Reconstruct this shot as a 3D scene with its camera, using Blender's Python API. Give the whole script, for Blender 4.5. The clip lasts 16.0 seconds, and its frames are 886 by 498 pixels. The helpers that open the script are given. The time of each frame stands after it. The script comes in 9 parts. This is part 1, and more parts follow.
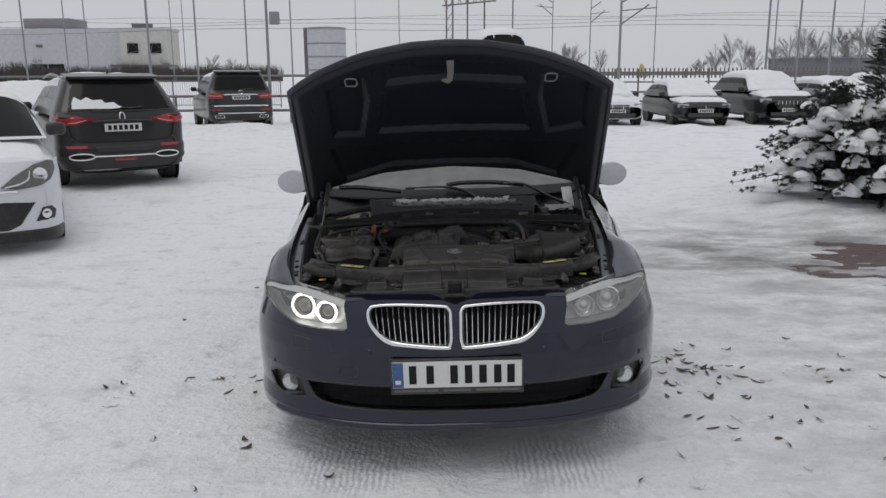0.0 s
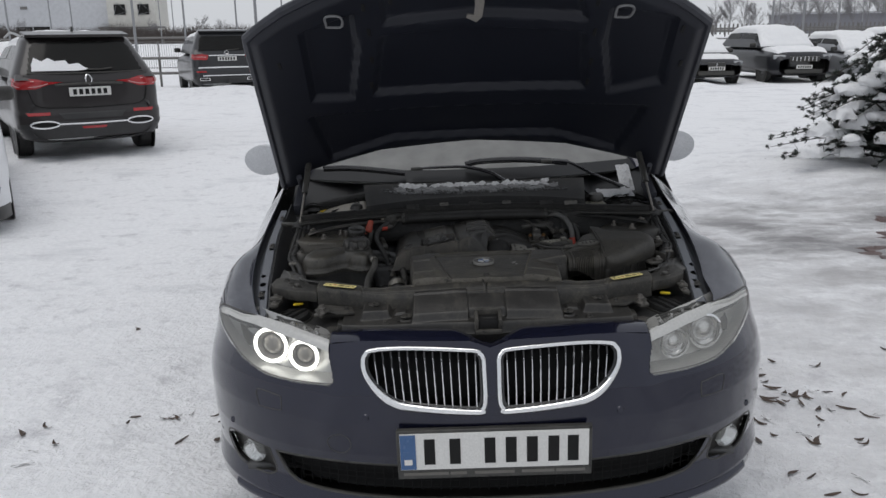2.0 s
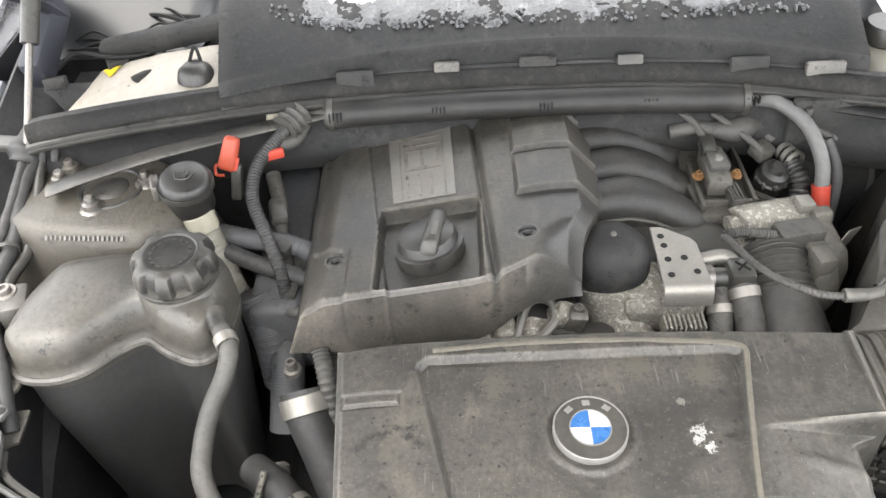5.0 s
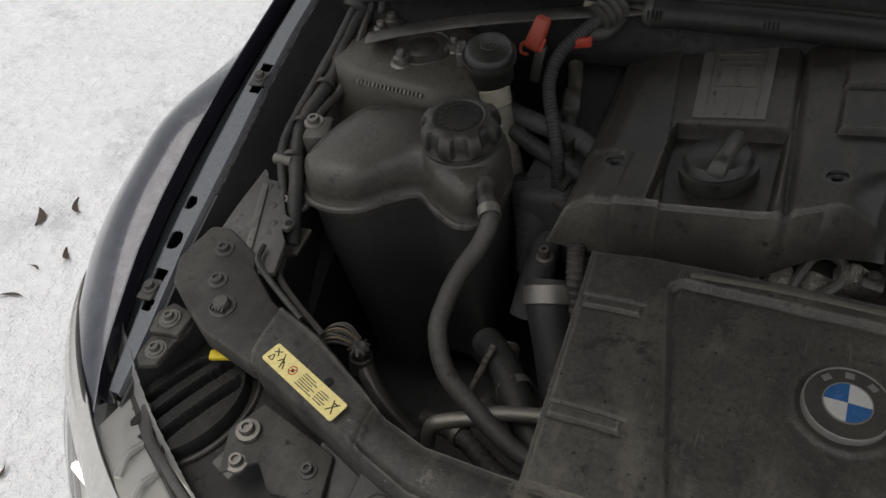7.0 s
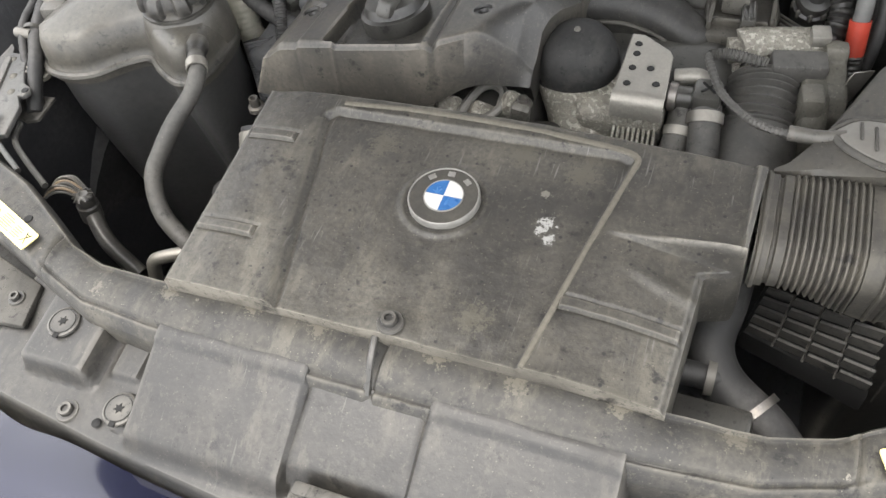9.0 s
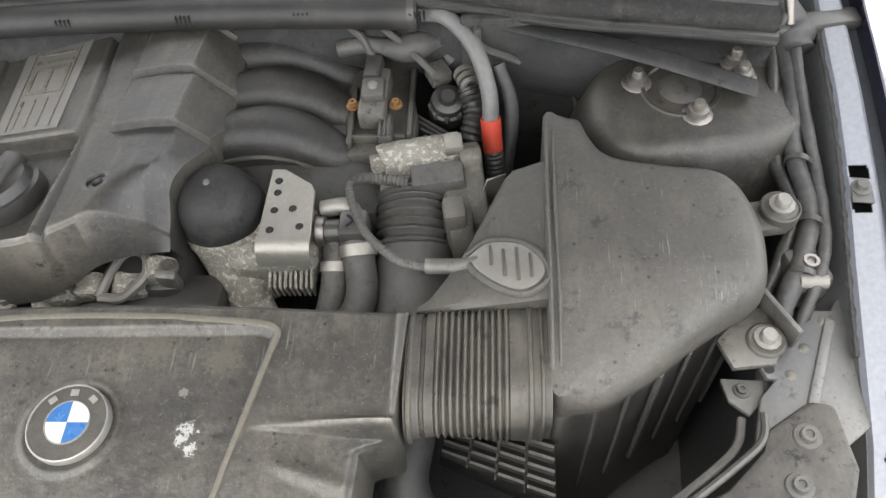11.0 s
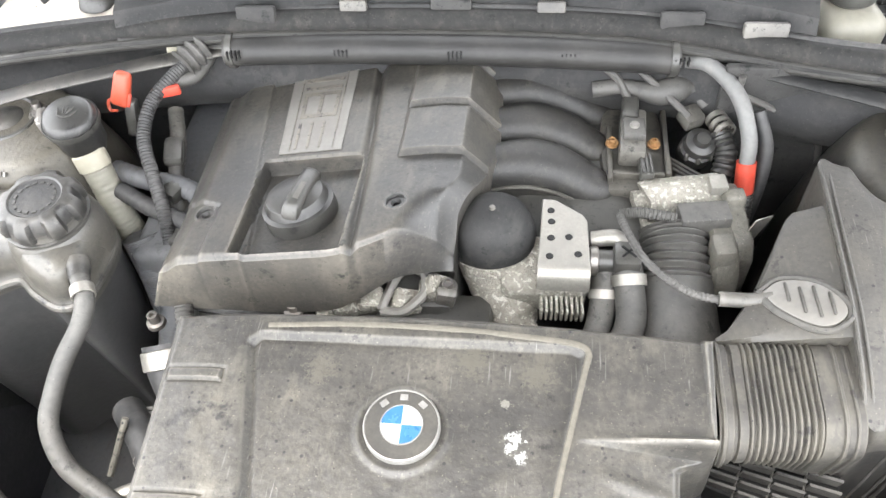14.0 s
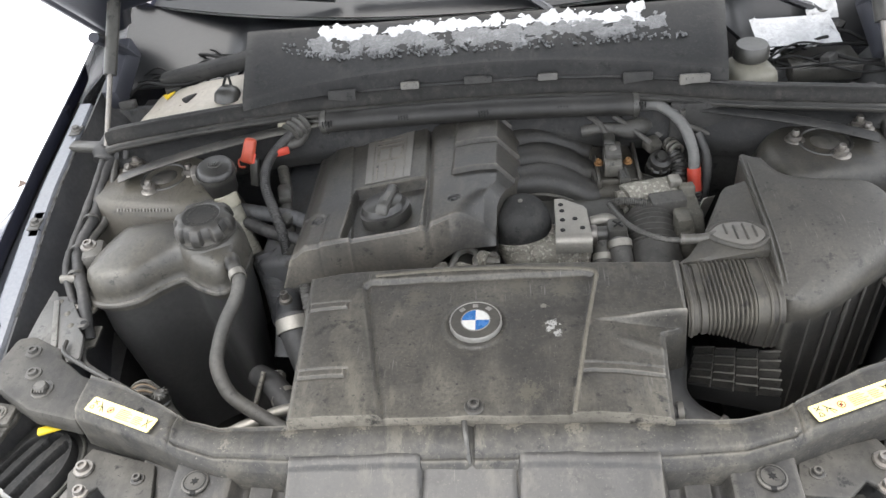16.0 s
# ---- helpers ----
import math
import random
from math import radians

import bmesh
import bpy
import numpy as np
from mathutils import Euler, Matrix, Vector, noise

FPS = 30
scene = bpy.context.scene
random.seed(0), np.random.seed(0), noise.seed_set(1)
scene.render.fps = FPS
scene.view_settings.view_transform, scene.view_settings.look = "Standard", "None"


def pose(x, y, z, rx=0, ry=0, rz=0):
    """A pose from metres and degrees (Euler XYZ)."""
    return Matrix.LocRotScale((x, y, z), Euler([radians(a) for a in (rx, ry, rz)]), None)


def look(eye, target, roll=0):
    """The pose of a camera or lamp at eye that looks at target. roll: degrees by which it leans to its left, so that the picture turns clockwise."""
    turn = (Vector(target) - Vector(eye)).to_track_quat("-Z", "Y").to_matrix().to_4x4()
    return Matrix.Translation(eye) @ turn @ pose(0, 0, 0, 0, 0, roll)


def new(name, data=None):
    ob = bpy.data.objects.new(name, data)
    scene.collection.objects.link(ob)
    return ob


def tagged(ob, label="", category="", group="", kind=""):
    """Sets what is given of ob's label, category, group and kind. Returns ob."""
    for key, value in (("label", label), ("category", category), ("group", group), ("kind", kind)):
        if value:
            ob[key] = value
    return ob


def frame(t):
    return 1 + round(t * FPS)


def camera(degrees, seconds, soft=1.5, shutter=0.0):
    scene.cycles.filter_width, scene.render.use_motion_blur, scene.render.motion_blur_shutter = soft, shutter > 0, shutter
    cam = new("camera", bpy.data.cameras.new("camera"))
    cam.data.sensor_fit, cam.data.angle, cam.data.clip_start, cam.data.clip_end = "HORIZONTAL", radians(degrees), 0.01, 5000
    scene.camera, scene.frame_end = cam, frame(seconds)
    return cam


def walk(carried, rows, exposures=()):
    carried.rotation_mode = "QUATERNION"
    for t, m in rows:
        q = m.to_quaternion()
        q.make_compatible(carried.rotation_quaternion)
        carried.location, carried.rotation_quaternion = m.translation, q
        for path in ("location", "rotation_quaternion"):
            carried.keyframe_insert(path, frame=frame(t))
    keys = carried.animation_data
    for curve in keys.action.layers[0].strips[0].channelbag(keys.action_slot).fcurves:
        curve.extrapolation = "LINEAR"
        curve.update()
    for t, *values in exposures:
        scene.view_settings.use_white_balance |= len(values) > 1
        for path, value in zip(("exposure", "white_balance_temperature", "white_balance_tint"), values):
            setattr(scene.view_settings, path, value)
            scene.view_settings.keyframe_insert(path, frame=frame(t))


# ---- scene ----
cam = camera(58.6, 16.0)
PATH = [
    (0, (-0.006, -2.96, 1.705), (-0.03, -1.018, 1.226), -1.6),
    (0.5, (0.01, -2.901, 1.69), (-0.016, -0.96, 1.21), -2.0),
    (1, (-0.021, -2.682, 1.652), (-0.043, -0.75, 1.135), -2.0),
    (1.5, (-0.094, -2.335, 1.649), (-0.115, -0.406, 1.123), -2.0),
    (2, (-0.104, -1.926, 1.61), (-0.121, -0.009, 1.039), -2.1),
    (2.5, (-0.116, -1.516, 1.576), (-0.122, 0.337, 0.824), -2.1),
    (3, (-0.123, -1.136, 1.59), (-0.118, 0.681, 0.753), -2.7),
    (3.2, (-0.099, -0.974, 1.578), (-0.083, 0.834, 0.723), -3.1),
    (5.3, (-0.104, 0.157, 1.454), (-0.193, 1.553, 0.024), -3.9),
    (5.5, (-0.147, 0.161, 1.464), (-0.35, 1.54, 0.029), -5.6),
    (6, (-0.21, 0.133, 1.475), (-0.543, 1.466, 0.021), -4.7),
    (6.5, (-0.165, 0.108, 1.452), (-0.807, 1.329, 0.004), -9.5),
    (7, (-0.094, 0.107, 1.427), (-0.803, 1.258, -0.047), -10.3),
    (7.5, (-0.017, 0.115, 1.415), (-0.666, 1.149, -0.168), -10.4),
    (8, (0.051, 0.119, 1.405), (-0.585, 1.125, -0.202), -10.6),
    (8.5, (0.128, 0.114, 1.405), (-0.514, 1.115, -0.203), -12.0),
    (9, (0.228, 0.093, 1.4), (-0.356, 1.133, -0.205), -11.9),
    (9.5, (0.322, 0.073, 1.396), (-0.034, 1.187, -0.226), -7.6),
    (10, (0.358, 0.129, 1.397), (0.16, 1.271, -0.233), -6.6),
    (10.2, (0.359, 0.169, 1.405), (0.218, 1.288, -0.247), -6.2),
    (12.3, (0.364, 0.301, 1.441), (0.207, 1.496, -0.155), -6.8),
    (12.5, (0.351, 0.288, 1.44), (0.191, 1.476, -0.161), -6.6),
    (13, (0.285, 0.256, 1.463), (0.113, 1.446, -0.135), -6.3),
    (13.5, (0.168, 0.238, 1.473), (-0.038, 1.437, -0.114), -5.8),
    (14, (0.114, 0.218, 1.475), (-0.119, 1.435, -0.095), -6.0),
    (14.5, (0.096, 0.179, 1.49), (-0.147, 1.402, -0.074), -6.2),
    (15, (0.11, 0.096, 1.505), (-0.14, 1.335, -0.045), -6.1),
    (15.5, (0.099, -0.034, 1.54), (-0.162, 1.314, 0.087), -6.0),
    (16, (0.081, -0.209, 1.576), (-0.143, 1.308, 0.291), -7.8),
]
# The parked car leans a little on the packed snow; its own frame has y along the car and z up.
CAR = pose(0, 0, 0, 0, -1.3, 0) @ pose(0, 0, 0, 1.5, 0, 0)
EXPOSURES = [(0, -0.2), (2.5, 0.05), (3.2, 0.35), (5.3, 3.4), (5.6, 3.1), (6.0, 1.65), (6.3, 0.4), (6.6, 0.25), (7.0, 0.3), (7.6, 0.85), (8.0, 1.3), (8.5, 1.9), (9.0, 2.72), (9.5, 3.1), (10.2, 3.15), (12.3, 2.6), (12.7, 2.95), (13.0, 3.4), (13.5, 3.85), (14.5, 4.0), (15.2, 3.85), (15.6, 3.4), (16.0, 2.55)]
walk(cam, [(t, CAR @ look(eye, target, roll)) for t, eye, target, roll in PATH],
     exposures=[(t, stops, 6400 if t < 4 else 6550 if t > 14.2 else 6800 if t < 12 else 6720, 10) for t, stops in EXPOSURES])

# ---- world and light: overcast winter day ----
world = bpy.data.worlds.new("world")
scene.world = world
world.use_nodes = True
wn, wl = world.node_tree.nodes, world.node_tree.links
sky = wn.new("ShaderNodeTexSky")
sky.sky_type, sky.sun_disc = "NISHITA", False
sky.sun_elevation, sky.sun_rotation, sky.dust_density = radians(80), radians(200), 4.0
grey = wn.new("ShaderNodeMixRGB")
grey.inputs["Fac"].default_value = 0.92
grey.inputs["Color2"].default_value = (5.6, 5.75, 6.0, 1)
wl.new(sky.outputs[0], grey.inputs["Color1"])
wl.new(grey.outputs[0], wn["Background"].inputs["Color"])
wn["Background"].inputs["Strength"].default_value = 0.116
sun = new("sun", bpy.data.lights.new("sun", "SUN"))
sun.data.energy, sun.data.angle, sun.data.color = 0.8, radians(40), (1.0, 0.97, 0.93)
sun.matrix_world = look((0, 0, 30), (7, 3, 0))


# ---- materials ----
def ramp(nt, fac, lo, hi):
    n = nt.nodes.new("ShaderNodeMapRange")
    n.inputs["From Min"].default_value, n.inputs["From Max"].default_value = lo, hi
    nt.links.new(fac, n.inputs["Value"])
    return n.outputs[0]


def noise_node(nt, vec, scale, detail=4.0, rough=0.55):
    n = nt.nodes.new("ShaderNodeTexNoise")
    n.inputs["Scale"].default_value, n.inputs["Detail"].default_value, n.inputs["Roughness"].default_value = scale, detail, rough
    nt.links.new(vec, n.inputs["Vector"])
    return n.outputs["Fac"]


def mix(nt, fac, a, b):
    n = nt.nodes.new("ShaderNodeMixRGB")
    for k, v in (("Fac", fac), ("Color1", a), ("Color2", b)):
        if hasattr(v, "is_output"):
            nt.links.new(v, n.inputs[k])
        else:
            n.inputs[k].default_value = v if k == "Fac" else (*v, 1)
    return n.outputs[0]


def mat(name, col, rough=0.5, metal=0.0, dust=None, cover=0.4, big=6.0, fine=90.0, bump=0.15, depth=0.002, coat=0.0, speck=None, spec=0.5, marks=(), edge=None, scratch=None, grime=None, drops=None):
    """A surface with broad dust or wear, fine grain, optional specks and marks of their own."""
    m = bpy.data.materials.new(name)
    m.use_nodes = True
    nt = m.node_tree
    p = nt.nodes["Principled BSDF"]
    tc = nt.nodes.new("ShaderNodeTexCoord")
    vec = tc.outputs["Object"]
    st = nt.nodes.new("ShaderNodeMapping")
    st.inputs["Rotation"].default_value = (0.1, 0.15, 0.75)
    st.inputs["Scale"].default_value = (1.0, 0.3, 1.0)
    nt.links.new(vec, st.inputs["Vector"])
    a1, a2 = noise_node(nt, vec, big, 9.0, 0.66), noise_node(nt, st.outputs[0], big * 2.5, 6.0, 0.6)
    aa = nt.nodes.new("ShaderNodeMath")
    aa.operation = "MULTIPLY_ADD"
    nt.links.new(a1, aa.inputs[0])
    aa.inputs[1].default_value = 0.6
    half = nt.nodes.new("ShaderNodeMath")
    half.operation = "MULTIPLY"
    half.inputs[1].default_value = 0.4
    nt.links.new(a2, half.inputs[0])
    nt.links.new(half.outputs[0], aa.inputs[2])
    a, b = aa.outputs[0], noise_node(nt, vec, fine, 3.0, 0.6)
    dark = tuple(c * 0.75 for c in col)
    light = tuple(min(1, c * 1.25) for c in col)
    c = mix(nt, b, dark, light)
    if dust:
        f = ramp(nt, a, 0.57 - 0.35 * cover, 0.82 - 0.35 * cover)
        g = nt.nodes.new("ShaderNodeMath")
        g.operation = "MULTIPLY"
        nt.links.new(f, g.inputs[0])
        nt.links.new(ramp(nt, b, 0.2, 0.75), g.inputs[1])
        c = mix(nt, g.outputs[0], c, dust)
    if speck:
        s = ramp(nt, noise_node(nt, vec, speck[1], 2.0, 0.5), speck[2], speck[2] + 0.03)
        c = mix(nt, s, c, speck[0])
    if edge:
        gm = nt.nodes.new("ShaderNodeNewGeometry")
        w = nt.nodes.new("ShaderNodeMath")
        w.operation = "MULTIPLY"
        nt.links.new(ramp(nt, gm.outputs["Pointiness"], 0.515, 0.575), w.inputs[0])
        nt.links.new(ramp(nt, a, 0.3, 0.6), w.inputs[1])
        c = mix(nt, w.outputs[0], c, edge)
    if grime:
        stain = ramp(nt, noise_node(nt, st.outputs[0], 34.0, 8.0, 0.72), 0.53, 0.60)
        w = nt.nodes.new("ShaderNodeMath")
        w.operation = "MULTIPLY"
        nt.links.new(stain, w.inputs[0])
        nt.links.new(ramp(nt, a1, 0.40, 0.62), w.inputs[1])
        c = mix(nt, w.outputs[0], c, grime)
        c = mix(nt, ramp(nt, noise_node(nt, vec, 300.0, 4.0, 0.75), 0.60, 0.74), c, tuple(1.2 * k for k in grime))
        c = mix(nt, ramp(nt, noise_node(nt, vec, 42.0, 9.0, 0.75), 0.575, 0.64), c, tuple(0.5 * k for k in col))
        # dried splashes with sharp rims, pale grit and dark grit
        c = mix(nt, ramp(nt, noise_node(nt, vec, 120.0, 7.0, 0.8), 0.57, 0.595), c, tuple(0.5 * k + 0.5 * g_ for k, g_ in zip(col, grime)))
        for size, reach, tone in ((230.0, 0.15, tuple(1.6 * k for k in grime)), (150.0, 0.14, tuple(0.25 * k for k in col))):
            vo = nt.nodes.new("ShaderNodeTexVoronoi")
            vo.inputs["Scale"].default_value = size
            nt.links.new(vec, vo.inputs["Vector"])
            w = nt.nodes.new("ShaderNodeMath")
            w.operation = "MULTIPLY"
            nt.links.new(ramp(nt, vo.outputs["Distance"], reach, reach * 0.6), w.inputs[0])
            nt.links.new(ramp(nt, vo.outputs["Color"], 0.66, 0.69), w.inputs[1])
            c = mix(nt, w.outputs[0], c, tone)
    if scratch:
        for turn, size in ((0.5, 1.0), (2.2, 1.4)):
            sm = nt.nodes.new("ShaderNodeMapping")
            sm.inputs["Rotation"].default_value = (0, 0, turn)
            sm.inputs["Scale"].default_value = (420 * size, 24 * size, 60)
            nt.links.new(vec, sm.inputs["Vector"])
            lines = ramp(nt, noise_node(nt, sm.outputs[0], 1.0, 2.0, 0.5), 0.63, 0.72)
            w = nt.nodes.new("ShaderNodeMath")
            w.operation = "MULTIPLY"
            nt.links.new(lines, w.inputs[0])
            nt.links.new(ramp(nt, noise_node(nt, vec, 13.0 * size, 3.0, 0.6), 0.55, 0.68), w.inputs[1])
            c = mix(nt, w.outputs[0], c, scratch)
    if drops:
        vo = nt.nodes.new("ShaderNodeTexVoronoi")
        vo.inputs["Scale"].default_value = drops[0]
        nt.links.new(vec, vo.inputs["Vector"])
        w = nt.nodes.new("ShaderNodeMath")
        w.operation = "MULTIPLY"
        nt.links.new(ramp(nt, vo.outputs["Distance"], drops[1], drops[1] * 0.8), w.inputs[0])
        nt.links.new(ramp(nt, vo.outputs["Color"], 0.42, 0.44), w.inputs[1])
        c = mix(nt, w.outputs[0], c, (0.008, 0.008, 0.008))
    for place, radius, colour in marks:
        d = nt.nodes.new("ShaderNodeVectorMath")
        d.operation = "DISTANCE"
        nt.links.new(vec, d.inputs[0])
        d.inputs[1].default_value = place
        n = nt.nodes.new("ShaderNodeMath")
        n.operation = "MULTIPLY_ADD"
        nt.links.new(noise_node(nt, vec, 230.0, 4.0, 0.75), n.inputs[0])
        n.inputs[1].default_value = radius * 4.2
        nt.links.new(d.outputs["Value"], n.inputs[2])
        c = mix(nt, ramp(nt, n.outputs[0], radius * 2.85, radius * 2.7), c, colour)
    nt.links.new(c, p.inputs["Base Color"])
    p.inputs["Metallic"].default_value = metal
    p.inputs["Coat Weight"].default_value = coat
    p.inputs["Coat Roughness"].default_value = 0.06
    p.inputs["Specular IOR Level"].default_value = spec
    r = nt.nodes.new("ShaderNodeMapRange")
    r.inputs["To Min"].default_value, r.inputs["To Max"].default_value = max(0.03, rough - 0.12), min(1, rough + 0.15)
    nt.links.new(a, r.inputs["Value"])
    nt.links.new(r.outputs[0], p.inputs["Roughness"])
    bp = nt.nodes.new("ShaderNodeBump")
    bp.inputs["Strength"].default_value, bp.inputs["Distance"].default_value = min(1, bump * 1.5), depth
    nt.links.new(b, bp.inputs["Height"])
    nt.links.new(bp.outputs[0], p.inputs["Normal"])
    return m


PAINT = mat("blue_grey_paint", (0.0105, 0.0118, 0.0270), 0.2, 0.35, (0.020, 0.021, 0.034), 0.2, 2.5, 300, 0.01, coat=1.0, spec=0.1)
PAINT_IN = mat("blue_grey_inner_paint", (0.135, 0.143, 0.160), 0.5, 0.1, (0.17, 0.17, 0.17), 0.3, 5, 200, 0.05, spec=0.35)
WING = mat("salty_wing_paint", (0.018, 0.020, 0.034), 0.22, 0.4, (0.14, 0.145, 0.165), 0.45, 3.0, 60, 0.02, coat=1.0)
HOOD_IN = mat("bonnet_inside", (0.0068, 0.0082, 0.0145), 0.5, 0.1, (0.015, 0.017, 0.026), 0.2, 4, 200, 0.08, spec=0.4, edge=(0.05, 0.052, 0.062))
SCR = (0.0947, 0.0918, 0.0829)
PLASTIC = mat("dusty_black_plastic", (0.0178, 0.0172, 0.0163), 0.45, 0, (0.0681, 0.0622, 0.0533), 0.3, 9, 140, 0.25, 0.001, edge=(0.1006, 0.0947, 0.0829), scratch=(0.0592, 0.0562, 0.0503), grime=(0.0518, 0.0474, 0.0400))
PLASTIC_L = mat("worn_grey_plastic", (0.0235, 0.0222, 0.0198), 0.48, 0, (0.092, 0.0845, 0.068), 0.42, 10, 220, 0.3, 0.001, edge=(0.1598, 0.1480, 0.1243), scratch=SCR, grime=(0.0740, 0.0681, 0.0548),
                drops=(72, 0.13), marks=(((0.104, 0.512, 0.833), 0.0085, (0.23, 0.23, 0.22)), ((0.110, 0.495, 0.833), 0.007, (0.23, 0.23, 0.22)), ((0.100, 0.503, 0.833), 0.007, (0.23, 0.23, 0.22)), ((0.092, 0.545, 0.833), 0.006, (0.11, 0.105, 0.09)), ((0.120, 0.575, 0.833), 0.02, (0.056, 0.052, 0.041)), ((0.06, 0.585, 0.833), 0.02, (0.056, 0.052, 0.041)), ((0.07, 0.40, 0.833), 0.018, (0.056, 0.052, 0.041)), ((-0.08, 0.57, 0.833), 0.02, (0.053, 0.049, 0.039))))
PLASTIC_D = mat("deep_black_plastic", (0.0152, 0.0148, 0.0144), 0.38, 0, (0.0560, 0.0528, 0.0480), 0.25, 8, 120, 0.15, 0.001, edge=(0.0560, 0.0544, 0.0480), grime=(0.038, 0.036, 0.033))
BAY = mat("grimy_bay_lining", (0.065, 0.066, 0.069), 0.6, 0, (0.095, 0.093, 0.09), 0.4, 8, 120, 0.25, 0.001, grime=(0.055, 0.051, 0.044))
ENGINE = mat("engine_cover_plastic", (0.022, 0.0215, 0.0205), 0.45, 0, (0.088, 0.077, 0.060), 0.44, 7, 200, 0.25, 0.001, edge=(0.15, 0.136, 0.112), scratch=(0.060, 0.056, 0.050), grime=(0.062, 0.057, 0.047))
DUSTY = mat("dust_crust", (0.072, 0.066, 0.052), 0.75, 0, (0.105, 0.096, 0.076), 0.5, 26, 200, 0.4, 0.001)
RUBBER = mat("rubber", (0.020, 0.020, 0.020), 0.6, 0, (0.0800, 0.0760, 0.0720), 0.4, 12, 120, 0.2, 0.001)
RUBBER_L = mat("dusty_grey_rubber", (0.038, 0.0368, 0.034), 0.62, 0, (0.100, 0.095, 0.086), 0.5, 12, 120, 0.25, 0.001, grime=(0.0629, 0.0592, 0.0518))
CAST = mat("cast_aluminium", (0.19, 0.178, 0.15), 0.6, 0.3, (0.30, 0.285, 0.245), 0.5, 40, 300, 0.8, 0.004, speck=((0.36, 0.345, 0.30), 190, 0.57))
ALU = mat("bare_aluminium", (0.25, 0.238, 0.212), 0.5, 0.7, (0.2, 0.19, 0.175), 0.45, 30, 300, 0.15)
STEEL = mat("zinc_steel", (0.19, 0.18, 0.168), 0.42, 0.85, (0.25, 0.22, 0.18), 0.35, 60, 300, 0.15)
CHROME = mat("chrome", (0.85, 0.86, 0.87), 0.07, 1.0, (0.5, 0.5, 0.5), 0.1, 8, 200, 0.0)
RED = mat("red_plastic", (0.40, 0.045, 0.025), 0.5, 0, (0.3, 0.08, 0.055), 0.2, 30, 150, 0.1)
ORANGE = mat("orange_red_plastic", (0.30, 0.045, 0.02), 0.5, 0, (0.3, 0.09, 0.06), 0.2, 30, 150, 0.1)
CREAM = mat("yellowed_white_plastic", (0.29, 0.272, 0.215), 0.5, 0, (0.2, 0.18, 0.135), 0.3, 14, 100, 0.1)
BARE_WIRE = mat("tan_wire", (0.16, 0.12, 0.08), 0.5, 0, (0.12, 0.1, 0.08), 0.3, 30, 150, 0.1)
LABEL = mat("yellow_label", (0.75, 0.64, 0.26), 0.45, 0, (0.55, 0.48, 0.25), 0.2, 30, 200, 0.02)
INK = mat("black_print", (0.012, 0.012, 0.012), 0.6, spec=0.2)
COWL = mat("matt_cowl_plastic", (0.010, 0.0102, 0.0105), 0.62, 0, (0.03, 0.029, 0.028), 0.35, 9, 140, 0.3, 0.001, edge=(0.04, 0.039, 0.037), spec=0.25, grime=(0.03, 0.029, 0.027))
WHITE = mat("white_enamel", (0.66, 0.655, 0.63), 0.35, 0, (0.6, 0.6, 0.58), 0.2, 20, 200, 0.02)
BLUE = mat("blue_enamel", (0.028, 0.092, 0.23), 0.25, 0, None, 0, 20, 200, 0.02, coat=0.5)
SILVER = mat("silver_print", (0.140, 0.134, 0.122), 0.5, 0.2, (0.105, 0.096, 0.080), 0.4, 16, 160, 0.1)
SNOW = mat("snow", (0.83, 0.84, 0.86), 0.7, 0, (0.74, 0.75, 0.77), 0.5, 3, 60, 0.5, 0.01, spec=0.2)
WET = mat("black_gloss_trim", (0.012, 0.012, 0.014), 0.2, 0, (0.05, 0.05, 0.05), 0.2, 6, 200, 0.02, coat=0.4)


def glassy(name, tint, gloss, haze):
    m = bpy.data.materials.new(name)
    m.use_nodes = True
    nt = m.node_tree
    nt.nodes.remove(nt.nodes["Principled BSDF"])
    tr, gl, di = nt.nodes.new("ShaderNodeBsdfTransparent"), nt.nodes.new("ShaderNodeBsdfGlossy"), nt.nodes.new("ShaderNodeBsdfDiffuse")
    tr.inputs[0].default_value = (*tint, 1)
    gl.inputs["Roughness"].default_value = 0.08
    di.inputs[0].default_value = (0.6, 0.6, 0.58, 1)
    fr = nt.nodes.new("ShaderNodeFresnel")
    fr.inputs[0].default_value = gloss
    tc = nt.nodes.new("ShaderNodeTexCoord")
    a, b = nt.nodes.new("ShaderNodeMixShader"), nt.nodes.new("ShaderNodeMixShader")
    h = nt.nodes.new("ShaderNodeMath")
    h.operation = "MULTIPLY_ADD"
    h.inputs[1].default_value = haze * 0.8
    h.inputs[2].default_value = haze * 0.6
    nt.links.new(noise_node(nt, tc.outputs["Object"], 9.0), h.inputs[0])
    nt.links.new(h.outputs[0], a.inputs[0])
    nt.links.new(tr.outputs[0], a.inputs[1])
    nt.links.new(di.outputs[0], a.inputs[2])
    nt.links.new(fr.outputs[0], b.inputs[0])
    nt.links.new(a.outputs[0], b.inputs[1])
    nt.links.new(gl.outputs[0], b.inputs[2])
    nt.links.new(b.outputs[0], nt.nodes["Material Output"].inputs[0])
    return m


